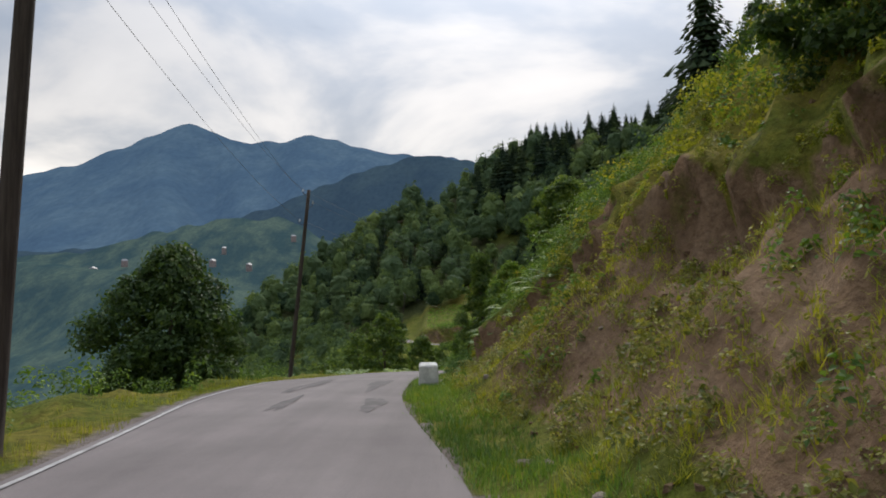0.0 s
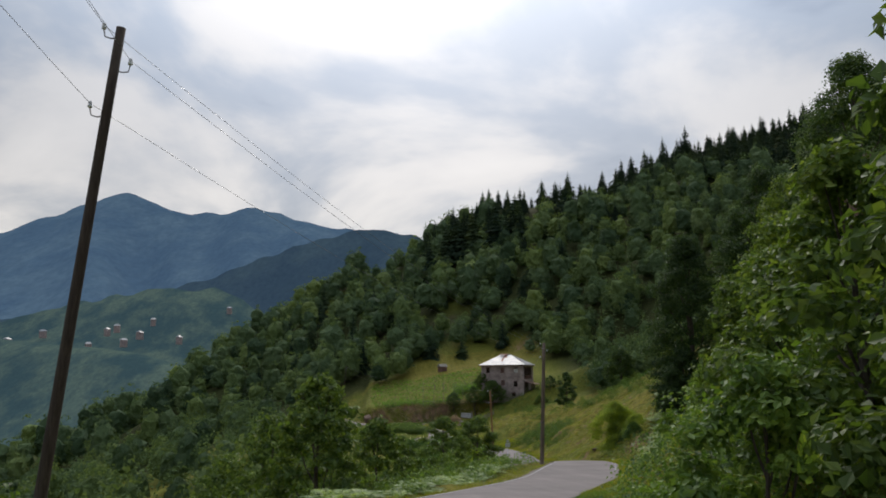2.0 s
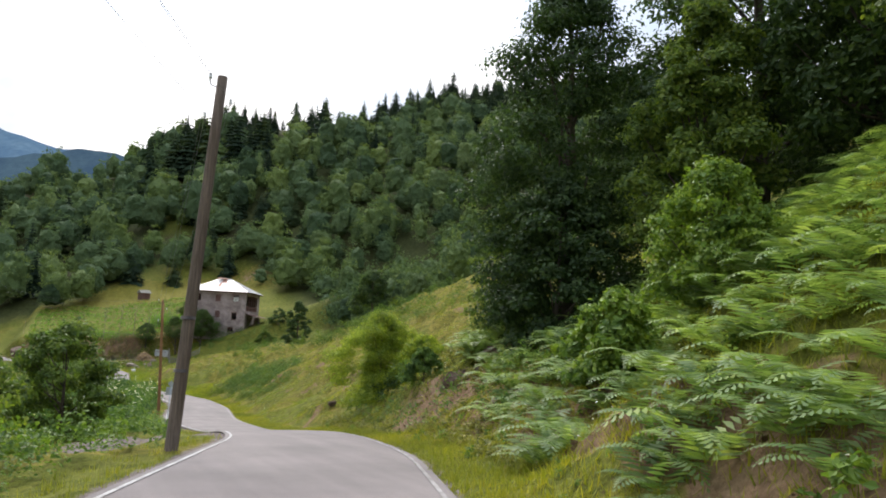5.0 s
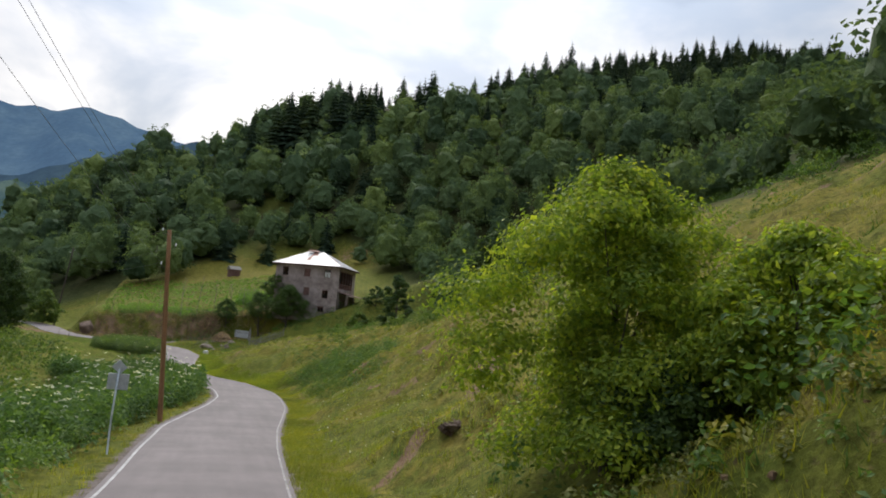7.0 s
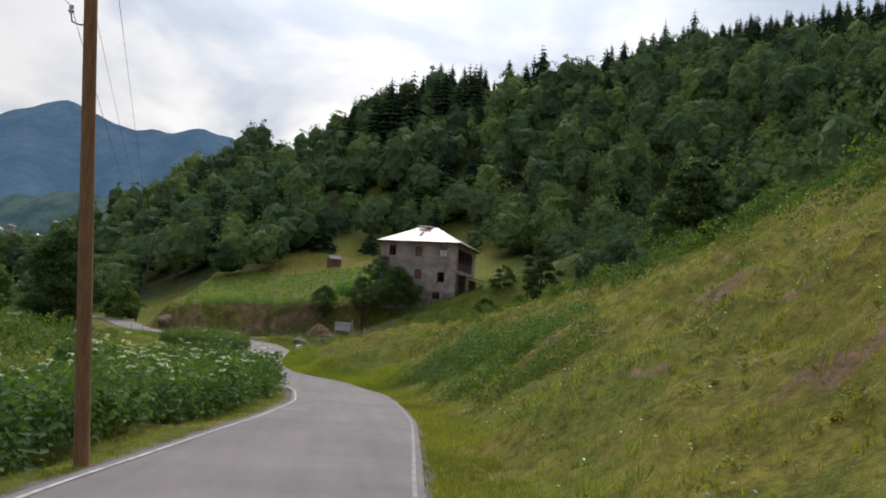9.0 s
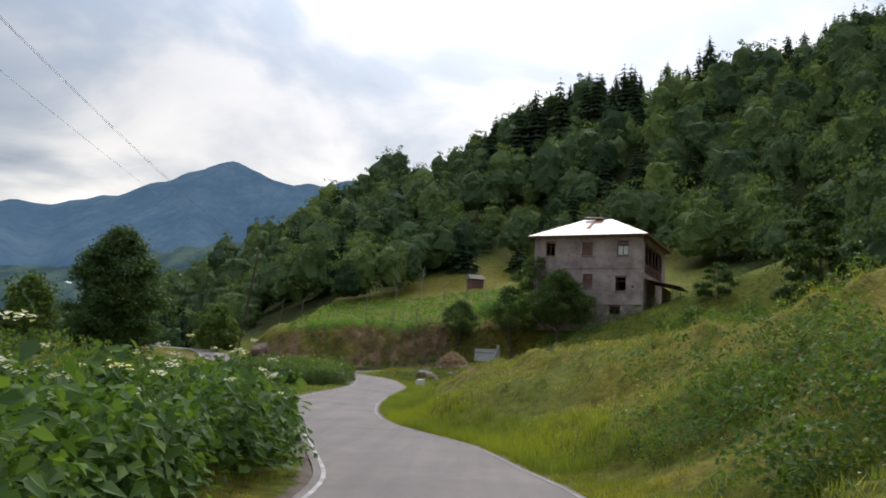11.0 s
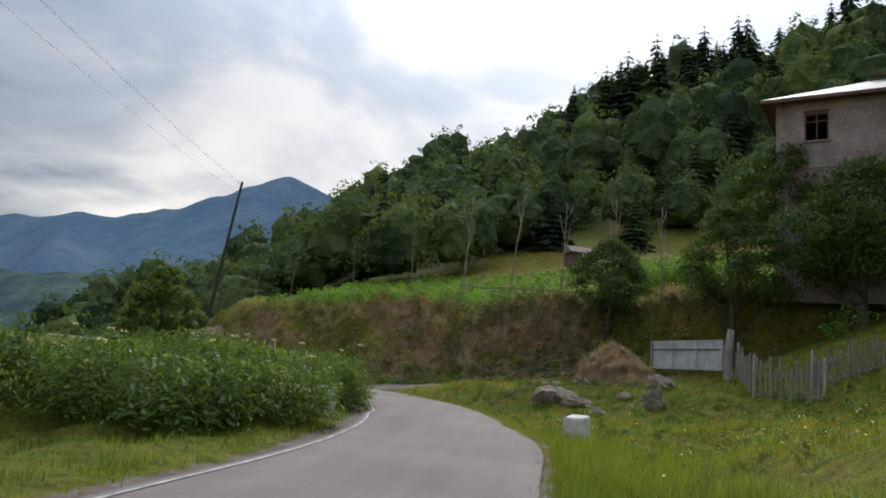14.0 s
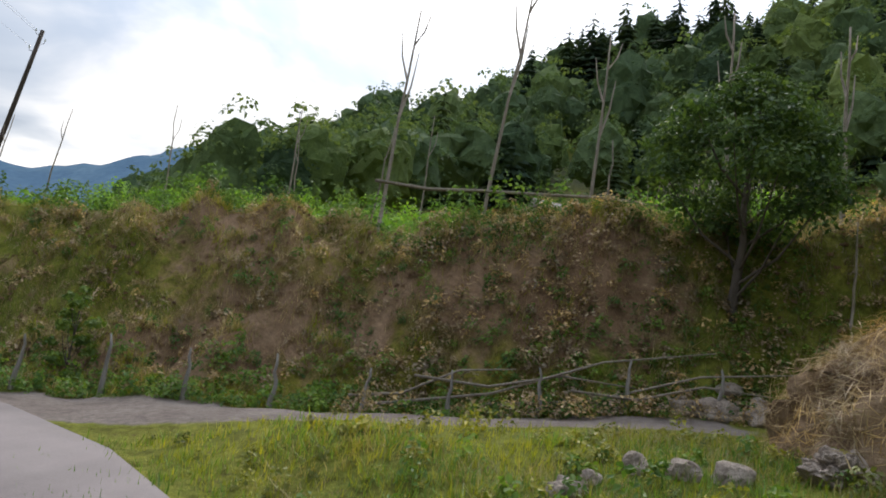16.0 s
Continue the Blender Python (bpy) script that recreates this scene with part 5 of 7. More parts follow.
sp = spots_in(RP, 1300, (-12, 16), (60, 122), lambda x, y: (left_edge(y) - x > np.interp(y, [60, 72, 80], [3.2, 2.6, 1.4])) & (left_edge(y) - x < 7) & ~((np.hypot(x - 10, (y - 98) * 0.8) < 4.2)), 0.5, 1.0, 0.05, 0.6)
stuff("verge_weeds", scatter(T_WEED, sp, RP), M_CROP, "rank green weeds along the lower verge", "weeds")
sp = spots_in(RP, 500, (-14, -3), (4, 62), lambda x, y: (left_edge(y) - x > np.interp(y, [4, 36, 44], [2.4, 2.4, 3.8]) + 0.6 * W_MID(x, y)) & (left_edge(y) - x < 6.5), 0.4, 0.85, 0.05, 0.7)
stuff("verge_weeds", scatter(T_WEED, sp, RP), M_CROP, "green weeds and low scrub at the edge of the drop", "weeds")
sp = spots_in(RP, 2200, (-2, 12), (21, 60), lambda x, y: (x - right_edge(y) > np.interp(y, [21, 34, 40], [3.6, 2.6, 1.6])) & (x - right_edge(y) < np.interp(y, [21, 40, 44, 50], [8, 7, 4, 0.5])), 0.5, 1.1, 0.05, 0.55)
stuff("bank_weeds", scatter(T_NETTLE, sp, RP), M_CROP, "nettles and broad-leaved weeds hanging over the bank", "weeds")
sp = spots_in(RP, 1500, (20, 36), (144, 178), lambda x, y: (np.hypot((x - right_edge(y) - 5.6) / 3.0, (y - 161) / 11) + 0.25 * W_MID(x, y) < 0.95), 0.7, 1.3, 0.05, 0.5)
stuff("nettle_bed", scatter(T_NETTLE, sp, RP), M_WEED, "tall dark nettles and ferns in a drift on the slope", "weeds")
sp = spots_in(RP, 700, (19, 36), (142, 176), lambda x, y: (np.hypot((x - right_edge(y) - 5.0) / 2.7, (y - 157) / 12) + 0.3 * W_MID(x, y) < 0.8), 0.3, 0.7, 0.1, 1.0)
stuff("slope_shrubs", scatter(T_SHRUB, sp, RS), M_LEAF, "dark leafy thicket drifting down the meadow to the road", "shrubs")
sp = spots_in(RP, 420, (26, 46), (212, 226), lambda x, y: (x > 27 + 0.4 * (226 - y)) & (W_SMALL(x, y) > -0.4), 0.6, 1.1, 0.05, 0.6)
stuff("nettle_bed", scatter(T_NETTLE, sp, RP), M_WEED, "rank green nettles below the house wall", "weeds")
sp = spots_in(RP, 8200, (-2, 26), (-4, 104), lambda x, y: (x - right_edge(y) > 1.0) & (x - right_edge(y) < 11) & (W_SMALL(x * 0.7, y * 0.7) + W_MID(x, y) > np.interp(y, [0, 26, 32, 40, 50, 62, 104], [1.1, 1.0, 0.0, -0.6, -0.2, 0.3, 0.3])), 0.4, 1.0, 0.04, 0.36)
stuff("bank_herbs", scatter(T_WEED_LOW, sp, RP), M_CROP, "low green herbs clinging to the earth bank", "weeds")
sp = spots_in(RP, 2600, (9, 26), (176, 227), lambda x, y: (x > np.interp(y, [176, 205, 214, 218, 220.8, 223, 225], [19.5, 14, 12.5, 11.8, 10.8, 9.4, 7.8])) & ((y > 207) | (W_MID(x, y) > 0.9)) & (y < 224.0) & (x < 25), 0.4, 0.9, 0.03, 0.33)
stuff("yard_herbs", scatter(T_WEED_LOW, sp, RP), M_CROP, "low green herbs in the yard grass", "weeds")
sp = spots_in(RP, 2800, (-9, 24), (228.9, 238), lambda x, y: (W_SMALL(x * 0.8, y * 0.8) + 0.5 * W_MID(x, y) > np.interp(x, [-9, 6, 10, 24], [0.7, 0.4, -0.1, -0.7])) | (y < 229.6), 0.4, 1.0, 0.03, 0.33)
stuff("bank_herbs", scatter(T_WEED_LOW, sp, RP), M_WEED, "low dark green herbs on the brown bank", "weeds")
sp = spots_in(RP, 2600, (1, 8), (4, 30), lambda x, y: np.abs(scarp_line(x, y) - 0.4) < 0.28, 0.5, 1.2, 0.05, 0.22)
stuff("overhang_herbs", scatter(T_WEED_LOW, sp, RP), M_CROP, "turf and herbs hanging over the edge of the cut", "weeds")
sp = spots_in(RP, 1500, (2, 16), (4, 36), lambda x, y: (x - right_edge(y) > 5.6) & (x - right_edge(y) < 13) & (W_MID(x, y) + 0.5 * W_SMALL(x, y) > -0.3), 0.35, 0.8, 0.05, 0.5)
stuff("slope_weeds", scatter(T_NETTLE, sp, RP), M_WEED, "dark rank weeds on the slope above the cut", "weeds")
sp = spots_in(RP, 6000, (0, 10), (20.0, 36), lambda x, y: (scarp_line(x, y) > 0.15) & (scarp_line(x, y) < 5.0), 0.34, 0.66, 0.03, 0.32)
stuff("bank_weeds", scatter(T_NETTLE, sp, RP, 0.4), M_CROP, "bright green nettles crowding above the cut bank", "weeds")
sp = spots_in(RP, 300, (0, 9), (21.5, 34), lambda x, y: (scarp_line(x, y) > -0.05) & (scarp_line(x, y) < 3.2), 0.45, 0.8, 0.0, 0.5)
stuff("fern_bed", scatter(T_FERN, sp, RP, 0.5), M_FERN, "pale green ferns drooping over the cut bank", "ferns")
sp = spots_in(RP, 420, (2, 16), (5, 34), lambda x, y: (scarp_line(x, y) > 0.5) & (scarp_line(x, y) < 10) & (W_MID(x * 0.8, y * 0.8) > -0.5), 0.25, 0.5, 0.1, 0.7)
stuff("slope_shrubs", scatter(T_SHRUB, sp, RS), M_GRASS, "bright yellow-green scrub on the slope above the cut", "shrubs")
sp = spots_in(RP, 9000, (0.5, 6), (6, 35), lambda x, y: np.abs(scarp_line(x, y) - 0.42) < 0.26, 0.30, 0.62, 0.0, 0.10)
sp[:, 0] -= 0.36
sp[:, 2] -= 0.10 + 0.16 * RP.random(len(sp))
stuff("overhang_herbs", scatter(T_WEED_LOW, sp, RP, 0.5), M_GRASS, "shaggy turf fringe drooping over the lip of the cut", "weeds")
sp = spots_in(RP, 2600, (-1, 6), (26.8, 42), lambda x, y: (x - right_edge(y) > np.interp(y, [27, 29], [1.9, 1.2])) & (scarp_line(x, y) < 0.6), 0.34, 0.75, 0.03, 0.25)
stuff("bank_weeds", scatter(T_NETTLE, sp, RP, 0.4), M_WEED, "pale-leaved nettles hanging down the bank to the verge", "weeds")
T_HERB = [weed_template(RP, RP.uniform(0.14, 0.30), 34, 0.068) for _ in range(8)]
T_TUFT = [weed_template(RP, RP.uniform(0.16, 0.34), 44, 0.055) for _ in range(8)]
sp = spots_in(RP, 6500, (-1.5, 12), (3, 30), lambda x, y: (x - right_edge(y) > 1.2) & (x - right_edge(y) < 8) & (W_SMALL(x * 0.9 + 5, y * 0.9) + 0.5 * W_TINY(x, y) > np.interp(y, [3, 24, 28], [-0.25, -0.1, 0.8])), 0.5, 1.5, 0.02, 0.15)
stuff("bank_herbs", scatter(T_TUFT, sp, RP, 0.36), M_HERB, "olive-green herbs scattered over the cut bank", "weeds")
sp = spots_in(RP, 7000, (14, 36), (97, 212), lambda x, y: (x - right_edge(y) > 2.0) & (x - right_edge(y) < 13) & (W_SMALL(x * 0.7 + 9, y * 0.7) + 0.6 * W_MID(x, y) > 0.35), 0.5, 1.6, 0.02, 0.3)
stuff("meadow_herbs", scatter(T_HERB, sp, RP), M_HERB, "low olive-green herbs in the meadow", "weeds")
sp = spots_in(RP, 1900, (2, 30), (42, 74), lambda x, y: (x - right_edge(y) > 1.6) & (x - right_edge(y) < 15) & (W_MID(x, y) + W_SMALL(x, y) > 0.1), 0.8, 1.7, 0.04, 0.5)
stuff("slope_herbs", scatter(T_WEED_LOW, sp, RP), M_CROP, "bright green leafy herbs on the steep grass slope", "weeds")
sp = spots_in(RP, 3300, (-9, 24), (229.4, 236.5), lambda x, y: W_SMALL(x * 0.7 + 2, y * 0.7) + 0.4 * W_TINY(x, y) > -0.5, 0.5, 1.5, 0.03, 0.24)
stuff("dead_herbs", scatter(T_HERB, sp, RP), M_DEADHERB, "withered brown ferns and stalks matted on the bank", "weeds")
sp = spots_in(RP, 1900, (-6, 18), (228.9, 230.6), lambda x, y: (y > 228.9) & (x > 1.5 - 2 * (y - 228)), 0.6, 1.6, 0.03, 0.24)
stuff("foot_herbs", scatter(T_HERB, sp, RP), M_CROP, "lush green herbs along the foot of the bank", "weeds")
sp = spots_in(RP, 1500, (5, 22), (214, 226), lambda x, y: (x > np.interp(y, [214, 218, 220.8, 223, 225, 227], [12.3, 11.6, 10.6, 9.2, 7.6, 5.2])) & (W_SMALL(x, y) > -0.3), 0.4, 1.2, 0.02, 0.26)
stuff("yard_herbs", scatter(T_HERB, sp, RP), M_HERB, "olive herbs and seedlings in the yard grass", "weeds")
sp = spots_in(RP, 2600, (12, 26), (82, 106), lambda x, y: (x - right_edge(y) > 1.3) & (x - right_edge(y) < 6.5) & (W_SMALL(x, y) + 0.6 * W_MID(x, y) > -0.2), 0.6, 1.9, 0.02, 0.26)
stuff("bank_herbs", scatter(T_HERB, sp, RP), M_HERB, "olive herbs and dry weeds on the washed bank", "weeds")
sp = spots_in(RP, 260, (14, 27), (86, 106), lambda x, y: (x - right_edge(y) > 2.2) & (x - right_edge(y) < 8) & (W_MID(x + 4, y) > 0.1), 0.6, 1.1, 0.03, 0.7)
stuff("bank_weeds", scatter(T_NETTLE, sp, RP), M_WEED, "nettles and tall weeds on the washed bank", "weeds")
sp = spots_in(RP, 3000, (8, 25), (229.2, 235), lambda x, y: W_SMALL(x * 0.8 + 7, y * 0.8) + 0.5 * W_TINY(x, y) > -0.2, 0.5, 1.6, 0.02, 0.22)
stuff("bank_herbs", scatter(T_TUFT, sp, RP, 0.4), M_WEED, "tangled green herbs over the shaded end of the bank", "weeds")
sp = spots_in(RP, 2600, (9, 24), (228.6, 233), lambda x, y: W_SMALL(x * 0.8 + 3, y * 0.8) > -0.3, 0.7, 1.9, 0.02, 0.22)
stuff("dead_herbs", scatter(T_TUFT, sp, RP, 0.4), M_DEADHERB, "withered brown stalks on the shaded end of the bank", "weeds")
# crops on the terrace
sp = spots_in(RP, 1500, (-3, 24), (232, 243), lambda x, y: (np.abs(y - np.interp(x, [-12, 0, 8, 14, 22, 26], [239, 236.7, 235.3, 232.8, 230.8, 231]) - 3.2) < 1.9) & (W_MID(x * 1.3, y * 1.3) > np.interp(x, [-3, 2, 9, 11, 24], [0.3, -0.6, -0.6, 0.2, 0.5])), 0.45, 0.95, 0.03, 0.42)
stuff("bean_crop", scatter(T_NETTLE, sp, RP, 0.3), M_POTATO, "waist-high bright green beans behind the bank edge", "crop")
sp = spots_in(RP, 900, (18, 25), (243.6, 248.4), lambda x, y: x > 0, 1.0, 1.7, 0.03, 0.5)
stuff("bean_crop", scatter(T_NETTLE, sp, RP, 0.3), M_POTATO, "climbing beans among thin poles", "crop")
T_POTATO = [weed_template(RP, RP.uniform(0.35, 0.55), 14, 0.27) for _ in range(6)]
sp = spots_in(RP, 5600, (-6, 40), (236, 274), lambda x, y: (y > np.interp(x, [-6, 8, 14, 22, 40], [238.5, 236, 233.6, 232.2, 240])) & ((y * 1.0) % 0.9 < 0.62) & (np.hypot((x - 22.5) / 2.6, (y - 240) / 4) > 1), 0.5, 1.0, 0.03, 0.42)
stuff("potato_crop", scatter(T_POTATO, sp, RP), M_POTATO, "rows of bright green potato plants on the garden terrace", "crop")
sp = spots_in(RP, 330, (-4, 22), (233, 239), lambda x, y: np.abs(y - np.interp(x, [-12, 0, 8, 14, 22], [239, 236.7, 235.3, 232.8, 230.8])) < 0.9, 0.5, 0.9, 0.02, 0.6)
stuff("pumpkin_vines", scatter(T_WEED, sp, RP), M_WEED, "large-leaved pumpkin vines trailing over the bank edge", "crop")


# ---------------------------------------------------------------- grass


def blades(r, x, y, height, per, spread, lean=0.35, width=0.02):
    """Tufts of leaning blades, one thin triangle a blade."""
    n = len(x)
    X, Y = np.repeat(x, per) + r.normal(0, spread, n * per), np.repeat(y, per) + r.normal(0, spread, n * per)
    Z = rough_land(X, Y) - 0.02
    H = np.repeat(height, per) * r.uniform(0.55, 1.25, n * per)
    a = r.uniform(0, 6.28, n * per)
    q = H * np.abs(r.normal(0, lean, n * per))
    b = a + 1.57
    W = width * r.uniform(0.6, 1.4, n * per)
    base = np.stack([X, Y, Z], 1)
    side = np.stack([np.cos(b) * W, np.sin(b) * W, np.zeros_like(W)], 1)
    tip = base + np.stack([np.cos(a) * q, np.sin(a) * q, H], 1)
    V = np.stack([base - side, base + side, tip], 1).reshape(-1, 3)
    F = np.arange(len(V)).reshape(-1, 3)
    t = np.repeat(np.clip(0.5 + 0.22 * W_MID(x, y) + 0.1 * r.normal(size=n), 0, 1), per * 3)
    return V, F, t


RG = np.random.default_rng(8)


def grass_spots(n, xr, yr, keep):
    x, y = RG.uniform(*xr, n), RG.uniform(*yr, n)
    k = keep(x, y) & off_bend(x, y)
    return x[k], y[k]


def off_road(x, y, lo, hi):
    d = np.maximum(x - right_edge(np.clip(y, -60, 224)), left_edge(np.clip(y, -60, 224)) - x)
    return (d > lo) & (d < hi)


x, y = grass_spots(30000, (-14, 30), (2, 216), lambda x, y: off_road(x, y, 0.25, 1.9) & ~((np.hypot((x - 3.2) / 5.2, (y - 193) / 7) < 1) & (x < 8.2)) & ~((np.hypot(x - 10, y - 98) < 4) & (x < 12.5)))
stuff("verge_grass", blades(RG, x, y, np.full(len(x), 0.17), 13, 0.10, 0.4, 0.008), M_GRASS, "short green grass along the road edges", "grass")
y = RG.uniform(54, 206, 8000)
x = right_edge(y) + RG.uniform(0.08, 1.6, 8000)
stuff("verge_grass", blades(RG, x, y, np.full(len(x), 0.15), 9, 0.10, 0.7, 0.009), M_GRASS, "yellow-green grass along the edge of the asphalt", "grass")
y = RG.uniform(2, 56, 4200)
x = right_edge(y) + RG.uniform(0.08, 1.3, 4200)
stuff("verge_grass", blades(RG, x, y, np.full(len(x), 0.13), 9, 0.09, 0.7, 0.009), M_CROP, "fresh green grass at the very edge of the asphalt", "grass")
x, y = grass_spots(42000, (12, 44), (96, 216), lambda x, y: (x - right_edge(y) > 1.5) & (x - right_edge(y) < 24) & (W_SMALL(x, y) + 0.5 * W_MID(x * 1.3, y * 1.3) > -0.25))
stuff("meadow_grass", blades(RG, x, y, np.full(len(x), 0.15), 7, 0.15, 0.9, 0.011), M_GRASS, "yellow-green meadow grass on the slope", "grass")
x, y = grass_spots(5200, (12, 44), (98, 212), lambda x, y: (x - right_edge(y) > 1.8) & (x - right_edge(y) < 22) & (W_MID(x, y) + W_SMALL(x * 0.5, y * 0.5) > 0.2))
stuff("meadow_tussocks", blades(RG, x, y, np.full(len(x), 0.17), 16, 0.11, 1.1, 0.012), M_WEED, "dark green rank tussocks in the meadow", "grass")
x, y = grass_spots(15000, (4, 40), (42, 92), lambda x, y: (x - right_edge(y) > 1.2) & (x - right_edge(y) < 24) & (np.hypot((x - 22.5) / 2.6, (y - 65) / 4.5) > 1))
stuff("slope_grass", blades(RG, x, y, np.full(len(x), 0.24), 9, 0.16, 1.0, 0.012), M_GRASS, "lush yellow-green grass on the steep slope", "grass")
x, y = grass_spots(9000, (12, 44), (100, 210), lambda x, y: (x - right_edge(y) > 2.5) & (x - right_edge(y) < 22) & (W_MID(x * 0.7, y * 0.7) > 0.1))
stuff("dry_meadow_grass", blades(RG, x, y, np.full(len(x), 0.26), 6, 0.10, 0.6, 0.005), M_STRAWGRASS, "straw-coloured seeding grass in the meadow", "grass")
x, y = grass_spots(9000, (-12, 9), (176, 226), lambda x, y: off_road(x, y, 0.4, 24) & ~((np.hypot((x - 3.2) / 4.6, (y - 193) / 6.3) < 1)))
stuff("meadow_grass", blades(RG, x, y, np.full(len(x), 0.16), 9, 0.14, 0.4, 0.010), M_CROP, "short green meadow grass beside the lay-by", "grass")
x, y = grass_spots(11000, (2, 26), (205, 232), lambda x, y: (x > np.interp(y, [205, 214, 218, 220.8, 223, 225, 227, 228], [13.1, 12.2, 11.3, 10.3, 8.9, 7.3, 4.9, 2])) & (np.abs(y - 227.8) > 1.5) & (y < 229.9) & ~((y > 225.2) & (y < 227) & (RG.random(len(x)) < 0.6)))
stuff("yard_grass", blades(RG, x, y, np.full(len(x), 0.14), 11, 0.11, 0.6, 0.008), M_GRASS, "short trampled grass in the yard", "grass")
x, y = grass_spots(30000, (-3, 24), (2, 104), lambda x, y: (x - right_edge(y) > 1.6) & (x - right_edge(y) < 12) & (W_SMALL(x * 0.8, y * 0.8) + 0.6 * W_MID(x, y) > np.interp(y, [0, 36, 46, 104], [-0.1, -0.1, -1.4, -0.3]) - 1.2 * (x - right_edge(y) > 5.2) * (y < 36)))
stuff("bank_grass", blades(RG, x, y, np.full(len(x), 0.16), 12, 0.11, 1.2, 0.008), M_GRASS, "tufts of yellow-green grass on the earth bank", "grass")
x, y = grass_spots(17000, (-1.5, 12), (3, 38), lambda x, y: (x - right_edge(y) > 1.0) & (x - right_edge(y) < 9) & (W_SMALL(x * 0.9, y * 0.9) + 0.5 * W_TINY(x, y) > np.interp(y, [3, 24, 28], [-0.1, 0.0, 0.7])))
stuff("bank_grass", blades(RG, x, y, np.full(len(x), 0.13), 16, 0.07, 1.3, 0.007), M_GRASS, "clumps of yellow-green grass rooted in the cut bank", "grass")
x, y = grass_spots(8000, (-12, 26), (229.0, 238), lambda x, y: W_SMALL(x * 0.8 + 3, y * 0.8) > 0.3)
stuff("bank_grass", blades(RG, x, y, np.full(len(x), 0.20), 9, 0.10, 0.9, 0.012), M_GRASS, "green grass tufts among dead plants on the bank", "grass")
x, y = grass_spots(14000, (-12, 26), (229.6, 239), lambda x, y: W_SMALL(x, y) > -0.5)
stuff("bank_dry_grass", blades(RG, x, y, np.full(len(x), 0.18), 8, 0.12, 0.9, 0.009), M_STRAWGRASS, "dead brown grass matted over the bank", "grass")

x, y = grass_spots(9000, (-10, 24), (229.4, 237), lambda x, y: W_SMALL(x * 0.7 + 2, y * 0.7) + 0.5 * W_TINY(x, y) > -0.6)
stuff("dead_stalks", blades(RG, x, y, np.full(len(x), 0.26), 7, 0.13, 1.3, 0.007), M_DEADHERB, "bleached brown stalks bent over the bank", "grass")
x, y = grass_spots(4200, (9, 20), (213, 226), lambda x, y: (x > np.interp(y, [213, 214, 218, 220.8, 223, 225, 227], [13.2, 12.7, 11.8, 10.9, 9.6, 8.2, 6.0])) & (W_SMALL(x * 0.7 + 6, y * 0.7) > 0.0))
stuff("yard_dry_grass", blades(RG, x, y, np.full(len(x), 0.15), 9, 0.11, 0.9, 0.006), M_STRAWGRASS, "bleached trampled grass in the yard", "grass")
x, y = grass_spots(5200, (4, 19), (213, 225.2), lambda x, y: (x > np.interp(y, [213, 214, 218, 220.8, 223, 225, 227], [13.0, 12.5, 11.5, 10.5, 9.1, 7.5, 5.1])) & (W_SMALL(x * 0.8, y * 0.8) > -0.2))
stuff("yard_grass", blades(RG, x, y, np.full(len(x), 0.15), 9, 0.09, 0.9, 0.008), M_CROP, "lush green tussocks in the yard", "grass")


y = RG.uniform(170, 211, 3600)
x = right_edge(y) + 0.35 + 2.6 * RG.random(3600) ** 1.4
stuff("tall_grass", blades(RG, x, y, np.full(len(x), 0.36), 11, 0.10, 0.5, 0.008), M_VERGE, "tall uncut grass leaning beside the asphalt", "grass")
x, y = grass_spots(7000, (12, 34), (98, 208), lambda x, y: (x - right_edge(y) > 1.6) & (x - right_edge(y) < 13) & (W_SMALL(x * 0.6 + 4, y * 0.6) + 0.6 * W_MID(x, y) > 0.55))
stuff("tall_grass", blades(RG, x, y, np.full(len(x), 0.34), 10, 0.13, 0.55, 0.008), M_VERGE, "clumps of knee-high grass in the meadow", "grass")


def flower_dots(r, x, y, h, size):
    P = np.stack([x, y, rough_land(x, y) + h * r.uniform(0.7, 1.3, len(x))], 1)
    N = np.array([0, 0, 1.0]) + 0.5 * unit(r, len(x))
    N /= np.linalg.norm(N, axis=1)[:, None]
    v, f = leaf_arrays(P, N, size, size, r)
    return v, f, np.full(len(v), 0.5)


x, y = grass_spots(3600, (12, 40), (44, 216), lambda x, y: (x - right_edge(y) > 1.5) & (x - right_edge(y) < 14) & (W_MID(x, y) > -0.3))
stuff("white_flowers", flower_dots(RG, x, y, 0.34, 0.06), M_FLOWER, "tiny white wild flowers in the grass", "flowers")
x, y = grass_spots(2400, (12, 30), (165, 216), lambda x, y: (x - right_edge(y) > 2) & (x - right_edge(y) < 12) & (W_SMALL(x * 0.6, y * 0.6) > 0.2))
stuff("yellow_flowers", flower_dots(RG, x, y, 0.30, 0.06), M_YELLOW, "tiny yellow wild flowers in the grass", "flowers")


# ---------------------------------------------------------------- clods of earth


def small_ball():
    """An eight-cornered lump, in quads."""
    c = np.array([(a, b, d) for a in (-1, 1) for b in (-1, 1) for d in (-1, 1)], float) * 0.62
    f = np.array([(0, 1, 3, 2), (4, 6, 7, 5), (0, 4, 5, 1), (2, 3, 7, 6), (0, 2, 6, 4), (1, 5, 7, 3)])
    return c, f


def lump(r):
    c, f = small_ball()
    return c * r.uniform(0.6, 1.3, (8, 1)) * [1.0, 0.8, 0.6], f


